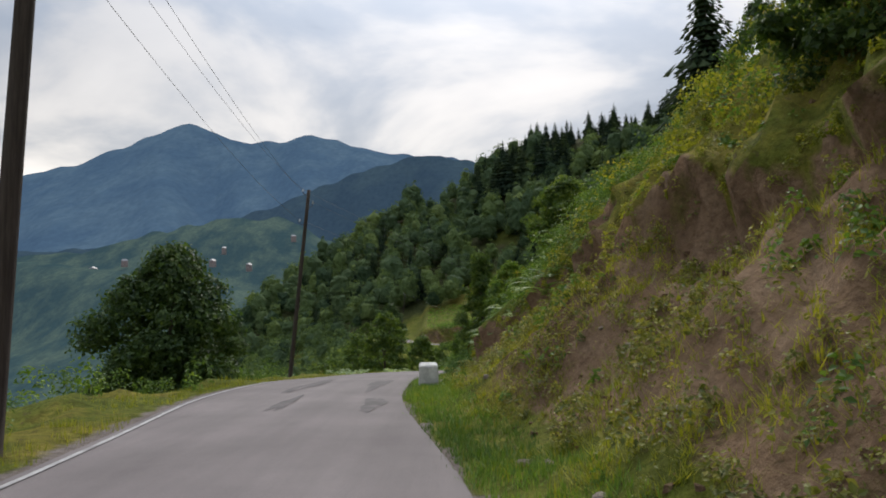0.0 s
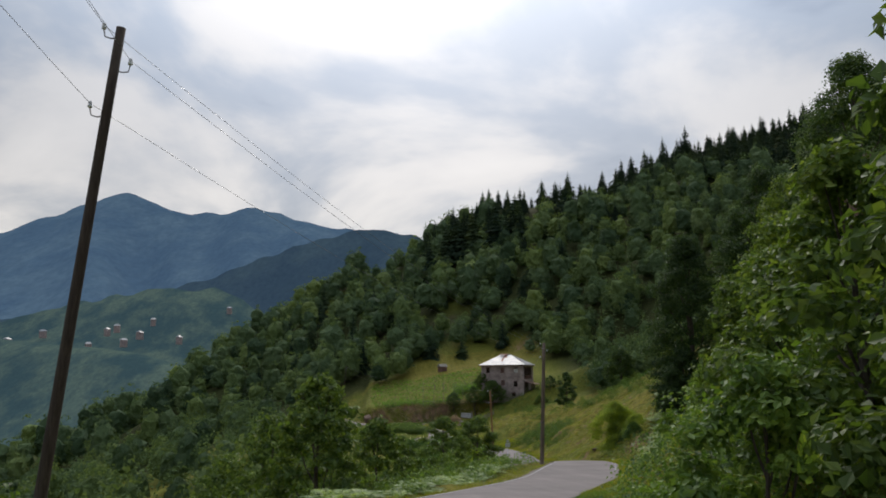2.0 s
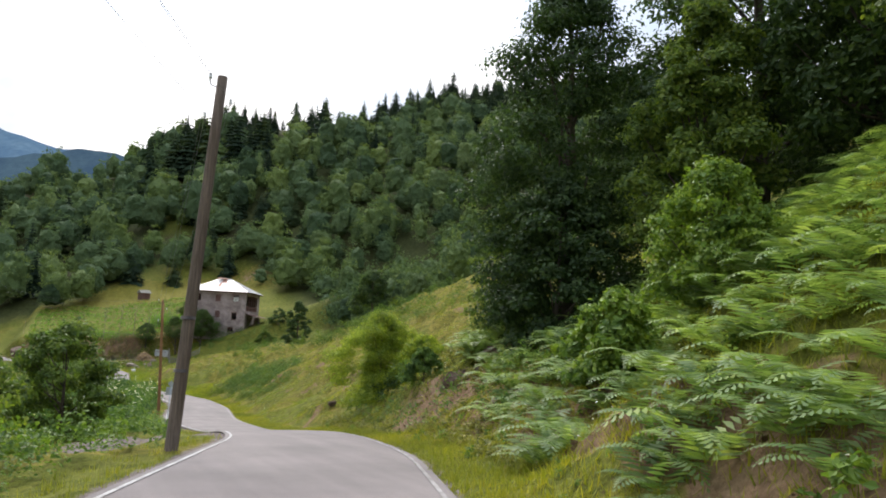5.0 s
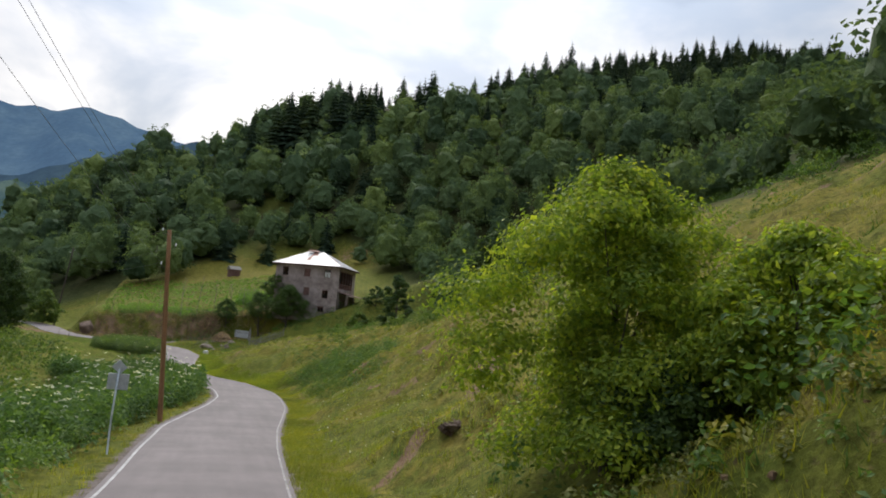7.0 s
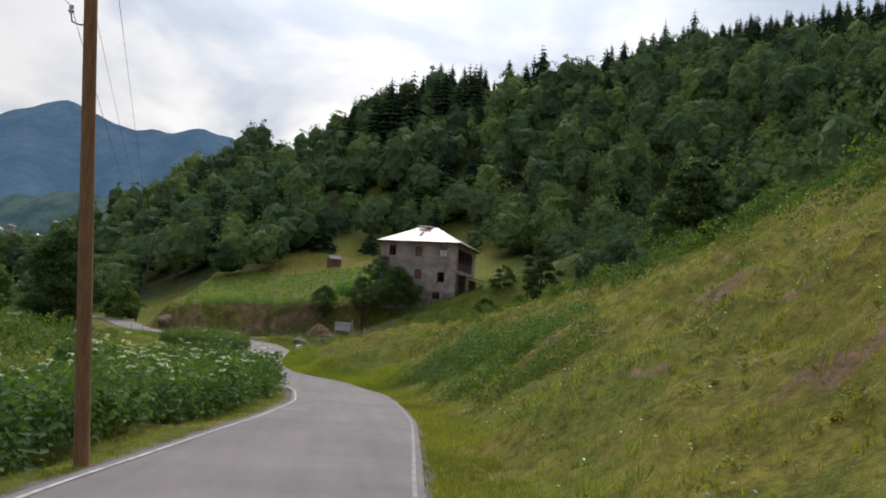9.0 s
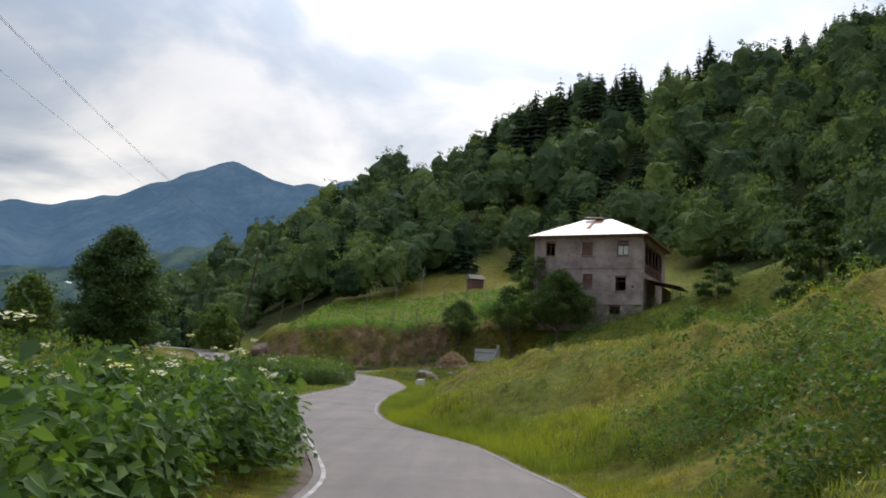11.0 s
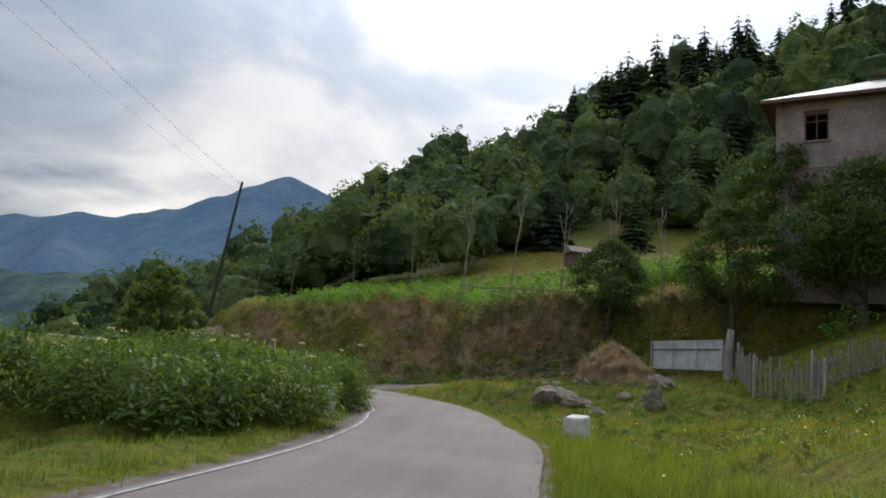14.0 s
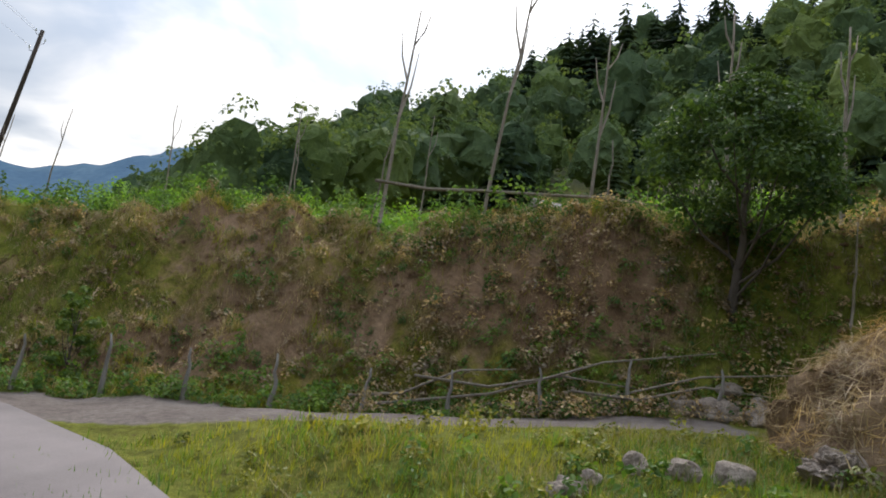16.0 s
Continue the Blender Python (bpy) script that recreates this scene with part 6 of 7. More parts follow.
RC = np.random.default_rng(21)
T_CLOD = [lump(RC) for _ in range(10)]
sp = spots_in(RC, 6500, (-1, 14), (2, 40), lambda x, y: (x - right_edge(y) > 1.3) & (x - right_edge(y) < 10) & (W_SMALL(x * 0.6, y * 0.6) + 0.8 * W_MID(x, y) < 0.6), 0.015, 0.085, 0.0)
stuff("earth_clods", scatter(T_CLOD, sp, RC), M_EARTH, "crumbled brown clods of earth on the cut bank", "soil")
sp = spots_in(RC, 5200, (-8, 24), (229.6, 237), lambda x, y: W_SMALL(x * 0.6, y * 0.6) < 1.0, 0.02, 0.09, 0.0)
stuff("earth_clods", scatter(T_CLOD, sp, RC), M_EARTH, "crumbled brown clods on the terrace bank", "soil")
sp = spots_in(RC, 1500, (9, 30), (64, 104), lambda x, y: (x - right_edge(y) > 1.5) & (x - right_edge(y) < 4.5), 0.02, 0.10, 0.0)
stuff("earth_clods", scatter(T_CLOD, sp, RC), M_EARTH, "brown clods washed out of the fern bank", "soil")

# ---------------------------------------------------------------- poles and cables


def line_pole(name, base, top, r0, r1, mat, hooks, label):
    """A leaning timber pole with hooked iron brackets that carry porcelain insulators."""
    root = thing(name, base, label, "utility pole", "power line poles")
    b, t = Vector((0, 0, -0.6)), Vector(top) - Vector(base)
    pts = [tuple(b.lerp(t, k / 6)) for k in range(7)]
    part("shaft", tube("shaft", pts, [r0 + (r1 - r0) * k / 6 for k in range(7)], mat, 10), root)
    ends = []
    for down, side, reach in hooks:
        p = t - (t.normalized() * down)
        d = Vector((side, 0.25 * side, 0))
        q = [p, p + d * reach * 0.5 + Vector((0, 0, -0.06)), p + d * reach * 0.9 + Vector((0, 0, -0.03)), p + d * reach + Vector((0, 0, 0.12))]
        hook = part("bracket", tube("bracket", [tuple(c) for c in q], [0.014] * 4, M_IRON, 6), root)
        prof = [(0.012, 0.0), (0.045, 0.01), (0.05, 0.05), (0.03, 0.07), (0.04, 0.1), (0.035, 0.14), (0.0, 0.155)]
        c = q[-1]
        ins = tube("insulator", [(c.x, c.y, c.z + z) for _, z in prof], [max(rr, 0.002) for rr, _ in prof], M_PORCELAIN, 10)
        part("insulator", ins, hook, "white porcelain insulator")
        ends.append(Vector(base) + c + Vector((0, 0, 0.1)))
    return root, ends


pole_a, end_a = line_pole("utility_pole", (-6.75, 12.45, -3.4), (-6.3, 12.55, 5.6), 0.15, 0.12, M_POLE_DARK, ((0.3, -1, 0.35), (0.7, 1, 0.35), (1.2, -1, 0.35)), "dark weathered timber pole beside the road")
pole_b, end_b = line_pole("utility_pole", ground_at(-9.5, 44.4, 0.0), (-8.2, 43.7, 4.9), 0.125, 0.095, M_POLE_DARK, ((0.2, -1, 0.3), (0.9, 1, 0.3), (1.9, -1, 0.3)), "dark leaning timber pole at the edge of the drop")
pole_c, end_c = line_pole("utility_pole", (9.86, 88.15, -8.9), (10.35, 88.2, 0.3), 0.17, 0.13, M_POLE, ((0.25, -1, 0.3), (0.8, 1, 0.3), (1.3, -1, 0.3)), "grey-brown leaning timber pole with wire bands")
pole_d, end_d = line_pole("utility_pole", (13.0, 135.1, -14.3), (12.4, 133.9, -4.3), 0.135, 0.105, M_POLE_WARM, ((0.2, -1, 0.32), (0.9, 1, 0.32), (1.9, -1, 0.32)), "orange-brown timber pole standing among hogweed")
pole_e, end_e = line_pole("utility_pole", ground_at(-15.2, 252.5, 0.0), (-13.6, 253.2, 1.3), 0.16, 0.11, M_POLE_DARK, ((0.2, -1, 0.3), (0.7, 1, 0.3), (1.2, -1, 0.3)), "dark strongly leaning timber pole behind the bank")
for z in (1.6, 2.9):
    part("wire_band", tube("wire_band", [(0.053 * z, 0.005 * z, z - 0.03), (0.053 * z, 0.005 * z, z + 0.05)], [0.178, 0.178], M_IRON, 12), pole_c, "rusty wire band")


def cable(p, q, sag):
    pts = [tuple(Vector(p).lerp(Vector(q), k / 16) - Vector((0, 0, sag * 4 * (k / 16) * (1 - k / 16)))) for k in range(17)]
    ob = tube("power_cable", pts, [0.0055] * 17, M_CABLE, 5)
    return tagged(ob, "thin dark overhead cable between timber poles", "cable", "overhead cables")


for e0, e1, sag in ((end_a, end_b, 0.5), (end_b, end_c, 0.7), (end_c, end_d, 0.6), (end_d, end_e, 1.6)):
    for k in range(3):
        cable(e0[k], e1[k], sag)

# road sign seen from behind
sx, sy, szz = 12.4, 120.0, float(road_z(120))
sign = thing("road_sign", (sx, sy, szz - 0.2), "grey metal road sign on a post seen from behind", "road sign")
part("post", tube("post", [(0, 0, -0.3), (0, 0, 1.2), (0.06, 0, 2.75)], [0.03, 0.03, 0.03], M_SIGN, 8), sign)
part("plate", box("plate", (0.62, 0.02, 0.5), (0.06, 0.04, 2.35), M_SIGN, 0.008, (4, 2, 12)), sign, "grey back of a sign plate")
part("plate", box("plate", (0.34, 0.02, 0.3), (0.06, 0.04, 2.8), M_SIGN, 0.008, (0, 45, 12)), sign, "small diamond sign plate")

# ---------------------------------------------------------------- guard blocks


def guard_block(x, y, z, turn, tilt, w=0.62, d=1.05, h=0.85):
    bm = bmesh.new()
    bmesh.ops.create_cube(bm, size=1.0)
    for v in bm.verts:
        k = 0.9 if v.co.z > 0 else 1.0
        v.co = Vector((v.co.x * w * k, v.co.y * d * k, v.co.z * h))
    bmesh.ops.bevel(bm, geom=bm.edges[:], offset=0.03, segments=2, affect="EDGES")
    bmesh.ops.subdivide_edges(bm, edges=bm.edges[:], cuts=1, use_grid_fill=True)
    r = random.Random(int(y))
    for v in bm.verts:
        v.co += Vector((r.uniform(-1, 1), r.uniform(-1, 1), r.uniform(-1, 1))) * 0.009
    ob = bm_object("guard_block", bm, M_CONCRETE)
    ob.matrix_world = pose(x, y, z, tilt, 0, turn)
    return tagged(ob, "chipped whitewashed concrete guard block at the road edge", "concrete block", "guard blocks")


guard_block(-1.25, 23.75, -3.55, 3, 3, 0.56, 0.8, 0.74)
guard_block(6.95, 213.2, -14.85, 16, -2, 0.55, 0.95, 0.85)
guard_block(13.75, 211.6, -15.05, -12, 2, 0.54, 1.3, 0.95)


# ---------------------------------------------------------------- rocks and hay


def rock(x, y, sx, sy, sz, turn, seed, sink=0.35, label="rounded grey-brown boulder lying in the grass", z=None, faces=5, flat=0.78, jag=0.0):
    bm = bmesh.new()
    bmesh.ops.create_icosphere(bm, subdivisions=5 if jag and sx > 0.3 else (4 if sx > 0.3 else 3), radius=1.0)
    for v in bm.verts:
        p = v.co.copy()
        k = 1 + 0.34 * noise.noise(p * 1.1 + Vector((seed * 3.1, 0, 0))) + 0.12 * noise.noise(p * 2.7 + Vector((0, seed * 1.7, 0))) + 0.13 * noise.noise(p * 5 + Vector((0, 0, seed))) + 0.06 * noise.noise(p * 17 + Vector((seed, 0, 0)))
        if jag:
            d = noise.voronoi(p * 1.7 + Vector((seed, seed * 0.7, 0)))[0]
            e = noise.voronoi(p * 4.5 + Vector((0, seed, seed * 0.3)))[0]
            k += jag * (min(d[1] - d[0], 0.5) - 0.25) + 0.4 * jag * (min(e[1] - e[0], 0.4) - 0.2)
        q = p * k
        for n in range(faces):
            a = Vector((math.cos(n * 1.9 + seed), math.sin(n * 1.3 + seed * 2), math.sin(n * 2.7 + seed) * 0.7)).normalized()
            over = q.dot(a) - flat
            if over > 0:
                q -= a * over * 0.85
        v.co = Vector((q.x * sx, q.y * sy, q.z * sz))
    ob = bm_object("boulder", bm, M_ROCK, not jag)
    g = ground_at(x, y, 0)[2] if z is None else z
    ob.matrix_world = pose(x, y, g + sz * (1 - sink) * 0.55, 0, 0, turn)
    return tagged(ob, label, "rock", "boulders")


rock(13.4, 220.1, 0.88, 0.70, 0.48, 20, 14, 0.55, jag=0.05)
rock(14.2, 219.4, 0.56, 0.44, 0.28, -10, 12, 0.6, jag=0.05)
rock(17.4, 221.7, 0.58, 0.40, 0.34, 40, 3, 0.4, jag=0.7)
rock(16.75, 218.8, 0.38, 0.36, 0.44, 10, 4, 0.4, jag=0.8)
rock(14.75, 217.6, 0.42, 0.34, 0.20, 70, 5, 0.6, jag=0.4)
rock(15.9, 220.1, 0.30, 0.25, 0.18, 30, 15, 0.6, jag=0.5)
for i, (x, y, q) in enumerate(((12.05, 222.9, 0.20), (12.3, 223.2, 0.13), (12.75, 223.4, 0.17), (13.15, 223.2, 0.19), (13.6, 223.1, 0.20), (11.8, 222.2, 0.15))):
    rock(x, y, q, q * 0.8, q * 0.8, 47 * i, 30 + i, 0.7, "grey-brown stone in a broken row across the yard", jag=0.3)
rock(14.6, 223.1, 0.46, 0.30, 0.22, 15, 38, 0.75, "cracked grey stone slab at the foot of the straw heap", jag=0.7)
rock(23.4, 185.0, 0.5, 0.42, 0.3, 10, 6, 0.7, label="dark stone half sunk in the meadow")
rock(21.4, 113.4, 0.60, 0.40, 0.20, 35, 7, 0.75, label="flat dark stone in the worn meadow", faces=7, flat=0.7, jag=0.6).data.materials[0] = M_CRAG
rock(-6.6, 235.4, 1.3, 1.2, 1.3, 15, 8, label="dark rock face at the corner of the bank").data.materials[0] = M_CRAG
crag = rock(17.3, 56.9, 1.9, 1.9, 2.9, 15, 9, 0.2, label="brown rock outcrop on the slope", faces=16, flat=0.8, jag=0.6)
crag.data.materials[0] = M_CRAG
for i, (x, y, s) in enumerate(((15.6, 229.2, 0.5), (16.3, 229.0, 0.42), (15.0, 229.4, 0.36), (16.9, 228.8, 0.4), (15.9, 229.6, 0.3), (16.4, 229.5, 0.34))):
    rock(x, y, s, s * 0.7, s * 0.5, i * 50, 20 + i, 0.2, "loose flat stone of a collapsed dry wall")
rng = random.Random(4)
for i in range(12):
    x, y = rng.uniform(8, 17), rng.uniform(212, 220)
    if x > np.interp(y, [212, 214, 218, 220.8], [13.5, 12.8, 12.0, 11.0]):
        rock(x, y, rng.uniform(0.1, 0.24), rng.uniform(0.08, 0.2), rng.uniform(0.07, 0.14), rng.uniform(0, 180), 40 + i, 0.3, "small stone in the yard grass")
for i in range(24):
    y = rng.uniform(5, 34)
    x = right_edge(y) + rng.uniform(0.8, 4.5)
    rock(x, y, rng.uniform(0.05, 0.12), rng.uniform(0.05, 0.11), rng.uniform(0.03, 0.07), rng.uniform(0, 180), 80 + i, 0.4, "small stone fallen from the earth bank")


for i, (x, y, sx, sy, sz) in enumerate(((21.0, 95.75, 0.46, 0.36, 0.44), (21.5, 96.05, 0.42, 0.32, 0.40), (20.7, 95.9, 0.30, 0.28, 0.30), (22.3, 96.4, 0.46, 0.30, 0.30), (23.3, 96.8, 0.50, 0.30, 0.32), (24.4, 97.3, 0.50, 0.32, 0.34))):
    outcrop = rock(x, y, sx, sy, sz, 30 * i, 60 + 3 * i, 0.55, "jagged dark brown rock breaking out of the bank", None, 14, 0.8, 0.55)
    outcrop.data.materials[0] = M_CRAG


def hay_heap(x, y, z, rx, ry, h):
    root = thing("hay_heap", (x, y, z), "heap of rotting brown straw and dung in the yard", "hay heap")
    n, m = 44, 16
    v = []
    w = Waves(60, 1.1)
    for j in range(m + 1):
        f = j / m
        for i in range(n):
            a = 2 * math.pi * i / n
            q = (1 - f) ** 0.62
            b = 1 + 0.16 * (1 - f) * math.cos(a + 0.4) + 0.10 * w(math.cos(a) * 2, math.sin(a) * 2 + f * 2)
            v.append((rx * q * math.cos(a) * b, ry * q * math.sin(a) * b, h * f ** 0.85 + 0.06 * w(a * 2, f * 4) - 0.12 * (j == 0)))
    f = []
    for j in range(m):
        for i in range(n):
            f.append((j * n + i, j * n + (i + 1) % n, (j + 1) * n + (i + 1) % n, (j + 1) * n + i))
    part("mound", mesh_object("mound", v, f, M_STRAW), root)
    r = np.random.default_rng(3)
    k = 11000
    pick = r.integers(0, len(v), k)
    P = np.array(v)[pick] + r.normal(0, 0.07, (k, 3))
    N = P / [rx, ry, h] + 0.6 * unit(r, k)
    N /= np.linalg.norm(N, axis=1)[:, None]
    sv, sf = leaf_arrays(P, N, r.uniform(0.16, 0.48, k), r.uniform(0.006, 0.013, k), r)
    s = mesh_object("straw", sv, sf, M_STRAWLEAF, False)
    tint(s, np.clip(0.5 + 0.3 * W_SMALL(sv[:, 0] * 3, sv[:, 1] * 3), 0, 1))
    part("straw", s, root, "loose straw stalks")
    return root


hay_heap(15.85, 224.2, ground_at(15.85, 224.2, 0.05)[2], 1.72, 1.45, 1.50)

# ---------------------------------------------------------------- gate and fences


def sheet_gate():
    """A corrugated zinc gate on a welded frame."""
    a, b = Vector((18.0, 227.6)), Vector((20.1, 223.6))
    d = b - a
    L, ang = d.length, math.degrees(math.atan2(d.y, d.x))
    root = thing("metal_gate", (a.x, a.y, -12.75), "grey corrugated zinc sheet gate with a welded frame", "gate", turn=ang)
    n = 90
    v = []
    for k in range(n + 1):
        x = L * k / n
        o = 0.022 if (k % 6) < 3 else -0.006
        v += [(x, o, 0.0), (x, o, 1.18)]
    f = [(2 * k, 2 * k + 2, 2 * k + 3, 2 * k + 1) for k in range(n)]
    sheet = mesh_object("sheet", v, f, M_ZINC, False)
    mod = sheet.modifiers.new("thick", "SOLIDIFY")
    mod.thickness = 0.003
    part("sheet", sheet, root)
    for z in (0.0, 0.82, 1.18):
        part("rail", box("rail", (L, 0.04, 0.05), (L / 2, -0.045, z), M_IRON if z == 0.82 else M_ZINC, 0.005), root, "welded steel rail")
    for x in (0.0, L / 3, 2 * L / 3, L):
        part("stile", box("stile", (0.045, 0.03, 1.2), (x, -0.078, 0.59), M_ZINC, 0.005), root)
    part("leg", box("leg", (0.05, 0.05, 0.5), (L * 0.42, -0.03, -0.2), M_BOARD, 0.005), root, "wooden prop")
    return root


sheet_gate()


def slat_fence(p, q, z0, z1, n, h, seed, label, wide=(0.6, 0.9)):
    """Weathered split boards nailed to two rails between posts."""
    r = random.Random(seed)
    a, b = Vector(p), Vector(q)
    d = b - a
    ang = math.degrees(math.atan2(d.y, d.x))
    root = thing("slat_fence", (a.x, a.y, z0), label, "fence", turn=ang)
    L = d.length
    for k in range(n):
        x = L * (k + 0.5) / n
        hh = h * r.uniform(0.82, 1.12)
        zz = (z1 - z0) * x / L
        part("slat", box("slat", (L / n * r.uniform(*wide), 0.022, hh), (x, r.uniform(-0.01, 0.01), zz + hh / 2 - 0.05), M_BOARD, 0.004, (r.uniform(-2, 2), r.uniform(-4, 4), 0), 0.006, k), root)
    for z in (0.3, 0.95):
        bm = box("rail", (L, 0.05, 0.07), (L / 2, 0.045, z + (z1 - z0) / 2), M_BOARD, 0.006, (0, -math.degrees(math.atan2(z1 - z0, L)), 0))
        part("rail", bm, root)
    for k in range(max(2, int(L / 2.2) + 1)):
        x = L * k / max(1, int(L / 2.2))
        part("post", tube("post", [(x, 0.1, -0.5 + (z1 - z0) * x / L), (x + r.uniform(-0.05, 0.05), 0.1, h * 1.08 + (z1 - z0) * x / L)], [0.06, 0.05], M_BOARD, 7), root)
    return root


slat_fence((20.3, 222.5), (20.1, 219.75), -13.3, -13.85, 20, 1.5, 1, "close-boarded weathered grey fence panel beside the gate", (0.8, 0.97))
slat_fence((20.1, 219.5), (21.7, 217.8), -13.9, -13.85, 13, 1.45, 2, "open weathered slat fence with gaps in the yard", (0.28, 0.52))
slat_fence((21.9, 219.0), (25.6, 220.0), -13.5, -12.1, 20, 1.4, 3, "leaning weathered grey slat fence climbing the yard slope", (0.3, 0.52))
gate_post = tube("gate_post", [(20.25, 223.3, -13.6), (20.2, 223.25, -12.2), (20.3, 223.2, -11.15)], [0.17, 0.16, 0.13], M_BOARD, 9)
tagged(gate_post, "thick split weathered post between gate and fence", "gate post")


def stick(name, x, y, h, lean, r0, seed, label, mat=M_BARE, fork=True, group="garden stakes"):
    """A crooked peeled pole, forked at its top."""
    r = random.Random(seed)
    b = Vector(ground_at(x, y, 0.0))
    root = thing(name, b, label, "stake", group)
    pts = [Vector((0, 0, -0.35))]
    for k in range(1, 7):
        pts.append(Vector((lean[0] * k / 6 + r.uniform(-1, 1) * 0.03, lean[1] * k / 6 + r.uniform(-1, 1) * 0.03, h * k / 6)))
    part("shaft", tube("shaft", [tuple(p) for p in pts], [r0 * (1.1 - 0.12 * k) for k in range(7)], mat, 6), root)
    for k in ((4, 5, 3) if h > 5 else (4,)) if fork else ():
        p = pts[k]
        side = 1 if (k + seed) % 2 else -1
        q = p + Vector((side * r.uniform(0.12, 0.22) * h * 0.28, r.uniform(-0.1, 0.1), h * 0.07 * (7 - k)))
        part("fork", tube("fork", [tuple(p), tuple((p + q) / 2 + Vector((0.06 * side, 0, -0.04))), tuple(q)], [r0 * 0.6, r0 * 0.45, r0 * 0.2], mat, 5), root)
    return root


# foot x, y, height, lean in x and y
STAKES = ((-3.6, 240, 3.4, 0.25, 0.1), (0.95, 239, 3.6, -0.25, 0), (-6.6, 241.5, 3.2, 0.4, 0), (4.3, 241.4, 4.6, -0.2, 0.3), (5.4, 238, 3.0, -0.3, 0), (8.15, 235.0, 2.9, 0.25, 0), (8.35, 235.2, 7.2, 0.1, 1.3), (9.3, 237.0, 3.9, 0.0, 0.2),
          (11.05, 234.1, 7.6, 0.6, 0.4), (13.9, 232.6, 1.75, -0.05, 0), (14.0, 236.0, 6.2, 0.1, 0.2), (16.8, 233.4, 6.0, -0.1, 0.1), (19.05, 232.2, 5.2, -0.1, 0), (20.2, 231.2, 1.7, 0, 0), (21.4, 231.4, 1.7, 0, 0), (18.3, 230.2, 2.0, 0.05, 0))
for i, (x, y, h, ln, lb) in enumerate(STAKES):
    stick("garden_stake", x, y, h, (ln, lb), 0.030 if h < 4 else (0.040 if h < 5 else 0.058), i, "crooked peeled wooden stake in the garden" if h < 5 else "tall forked dead sapling stuck in the garden", fork=h > 2.5)
rng = random.Random(12)
for i in range(40):
    stick("bean_pole", 18.5 + (i % 10) * 0.62 + rng.uniform(-0.2, 0.2), 244 + (i // 10) * 1.5 + rng.uniform(-0.3, 0.3), rng.uniform(2.2, 3.1), (rng.uniform(-0.3, 0.3), 0), 0.034, 100 + i, "thin bean pole in the vegetable garden", fork=False, group="bean poles")
for i, (x, y) in enumerate(((-9.2, 226.2), (-7.6, 225.6), (-6.2, 224.6))):
    stick("fence_post", x, y, 1.1, (rng.uniform(-0.1, 0.1), 0), 0.05, 230 + i, "short rotten fence post in the meadow", M_BOARD, False, "meadow fence posts")
for i in range(12):
    x = -1.5 + i * 1.55
    stick("fence_post", x, 229.2 + rng.uniform(-0.2, 0.2), rng.uniform(0.7, 1.15), (rng.uniform(-0.1, 0.1), 0), 0.05, 200 + i, "short rotten fence post at the foot of the bank", M_BOARD, False, "bank fence posts")
rail = tube("fence_rail", [(8.14, 234.95, -8.68), (9.6, 234.6, -8.80), (11.0, 234.05, -8.78), (12.6, 233.2, -8.86), (13.88, 232.55, -8.90), (15.1, 232.2, -9.02)], [0.05, 0.046, 0.042, 0.04, 0.036, 0.025], M_BARE, 7)
tagged(rail, "peeled wooden rail tied between two garden stakes", "fence rail")
for i, (x0, y0, x1, y1, h0, h1) in enumerate(((9.6, 229.4, 15.6, 229.6, 0.25, 0.75), (10.2, 229.3, 14.2, 229.5, 0.8, 0.35), (11.5, 229.6, 17.2, 229.3, 0.3, 1.0), (9.0, 229.6, 12.0, 229.4, 0.2, 0.9), (13.0, 229.3, 16.5, 229.2, 0.45, 0.5))):
    za, zb = ground_at(x0, y0, 0)[2] + h0, ground_at(x1, y1, 0)[2] + h1
    ob = tube("dead_branch", [(x0, y0, za), ((x0 * 2 + x1) / 3, y0 - 0.1, (za * 2 + zb) / 3 - 0.12), ((x0 + 2 * x1) / 3, y1 + 0.08, (za + 2 * zb) / 3 + 0.14), (x1, y1, zb)], [0.030, 0.028, 0.022, 0.012], M_BARE, 6)
    tagged(ob, "bare grey branch laid as a barrier along the posts", "branch", "dead branches")

log = tube("log", [(14.95, 229.3, ground_at(14.95, 229.3, 0)[2] + 0.08), (15.3, 229.0, ground_at(15.3, 229.0, 0)[2] + 0.07), (15.6, 228.7, ground_at(15.6, 228.7, 0)[2] + 0.07)], [0.06, 0.065, 0.055], M_BARE, 9)
tagged(log, "short barkless log lying by the track", "log")

# ---------------------------------------------------------------- the house
EL, ER = Vector((23.04, 229.2)), Vector((34.70, 223.86))      # corners of the eaves
hx = (ER - EL).normalized()
hy = Vector((-hx.y, hx.x))
HL, HR = EL + (hx + hy) * 0.62, ER + (hy - hx) * 0.62
HW, HD = (HR - HL).length, 11.5
HZ0, HZ1 = -8.3, 0.84            # foot of the walls and eaves
house = thing("house", (HL.x, HL.y, HZ0), "derelict three-storey grey rendered house with a rusty tin roof", "house", turn=math.degrees(math.atan2(hx.y, hx.x)))
HT = HZ1 - HZ0
TH = 0.5
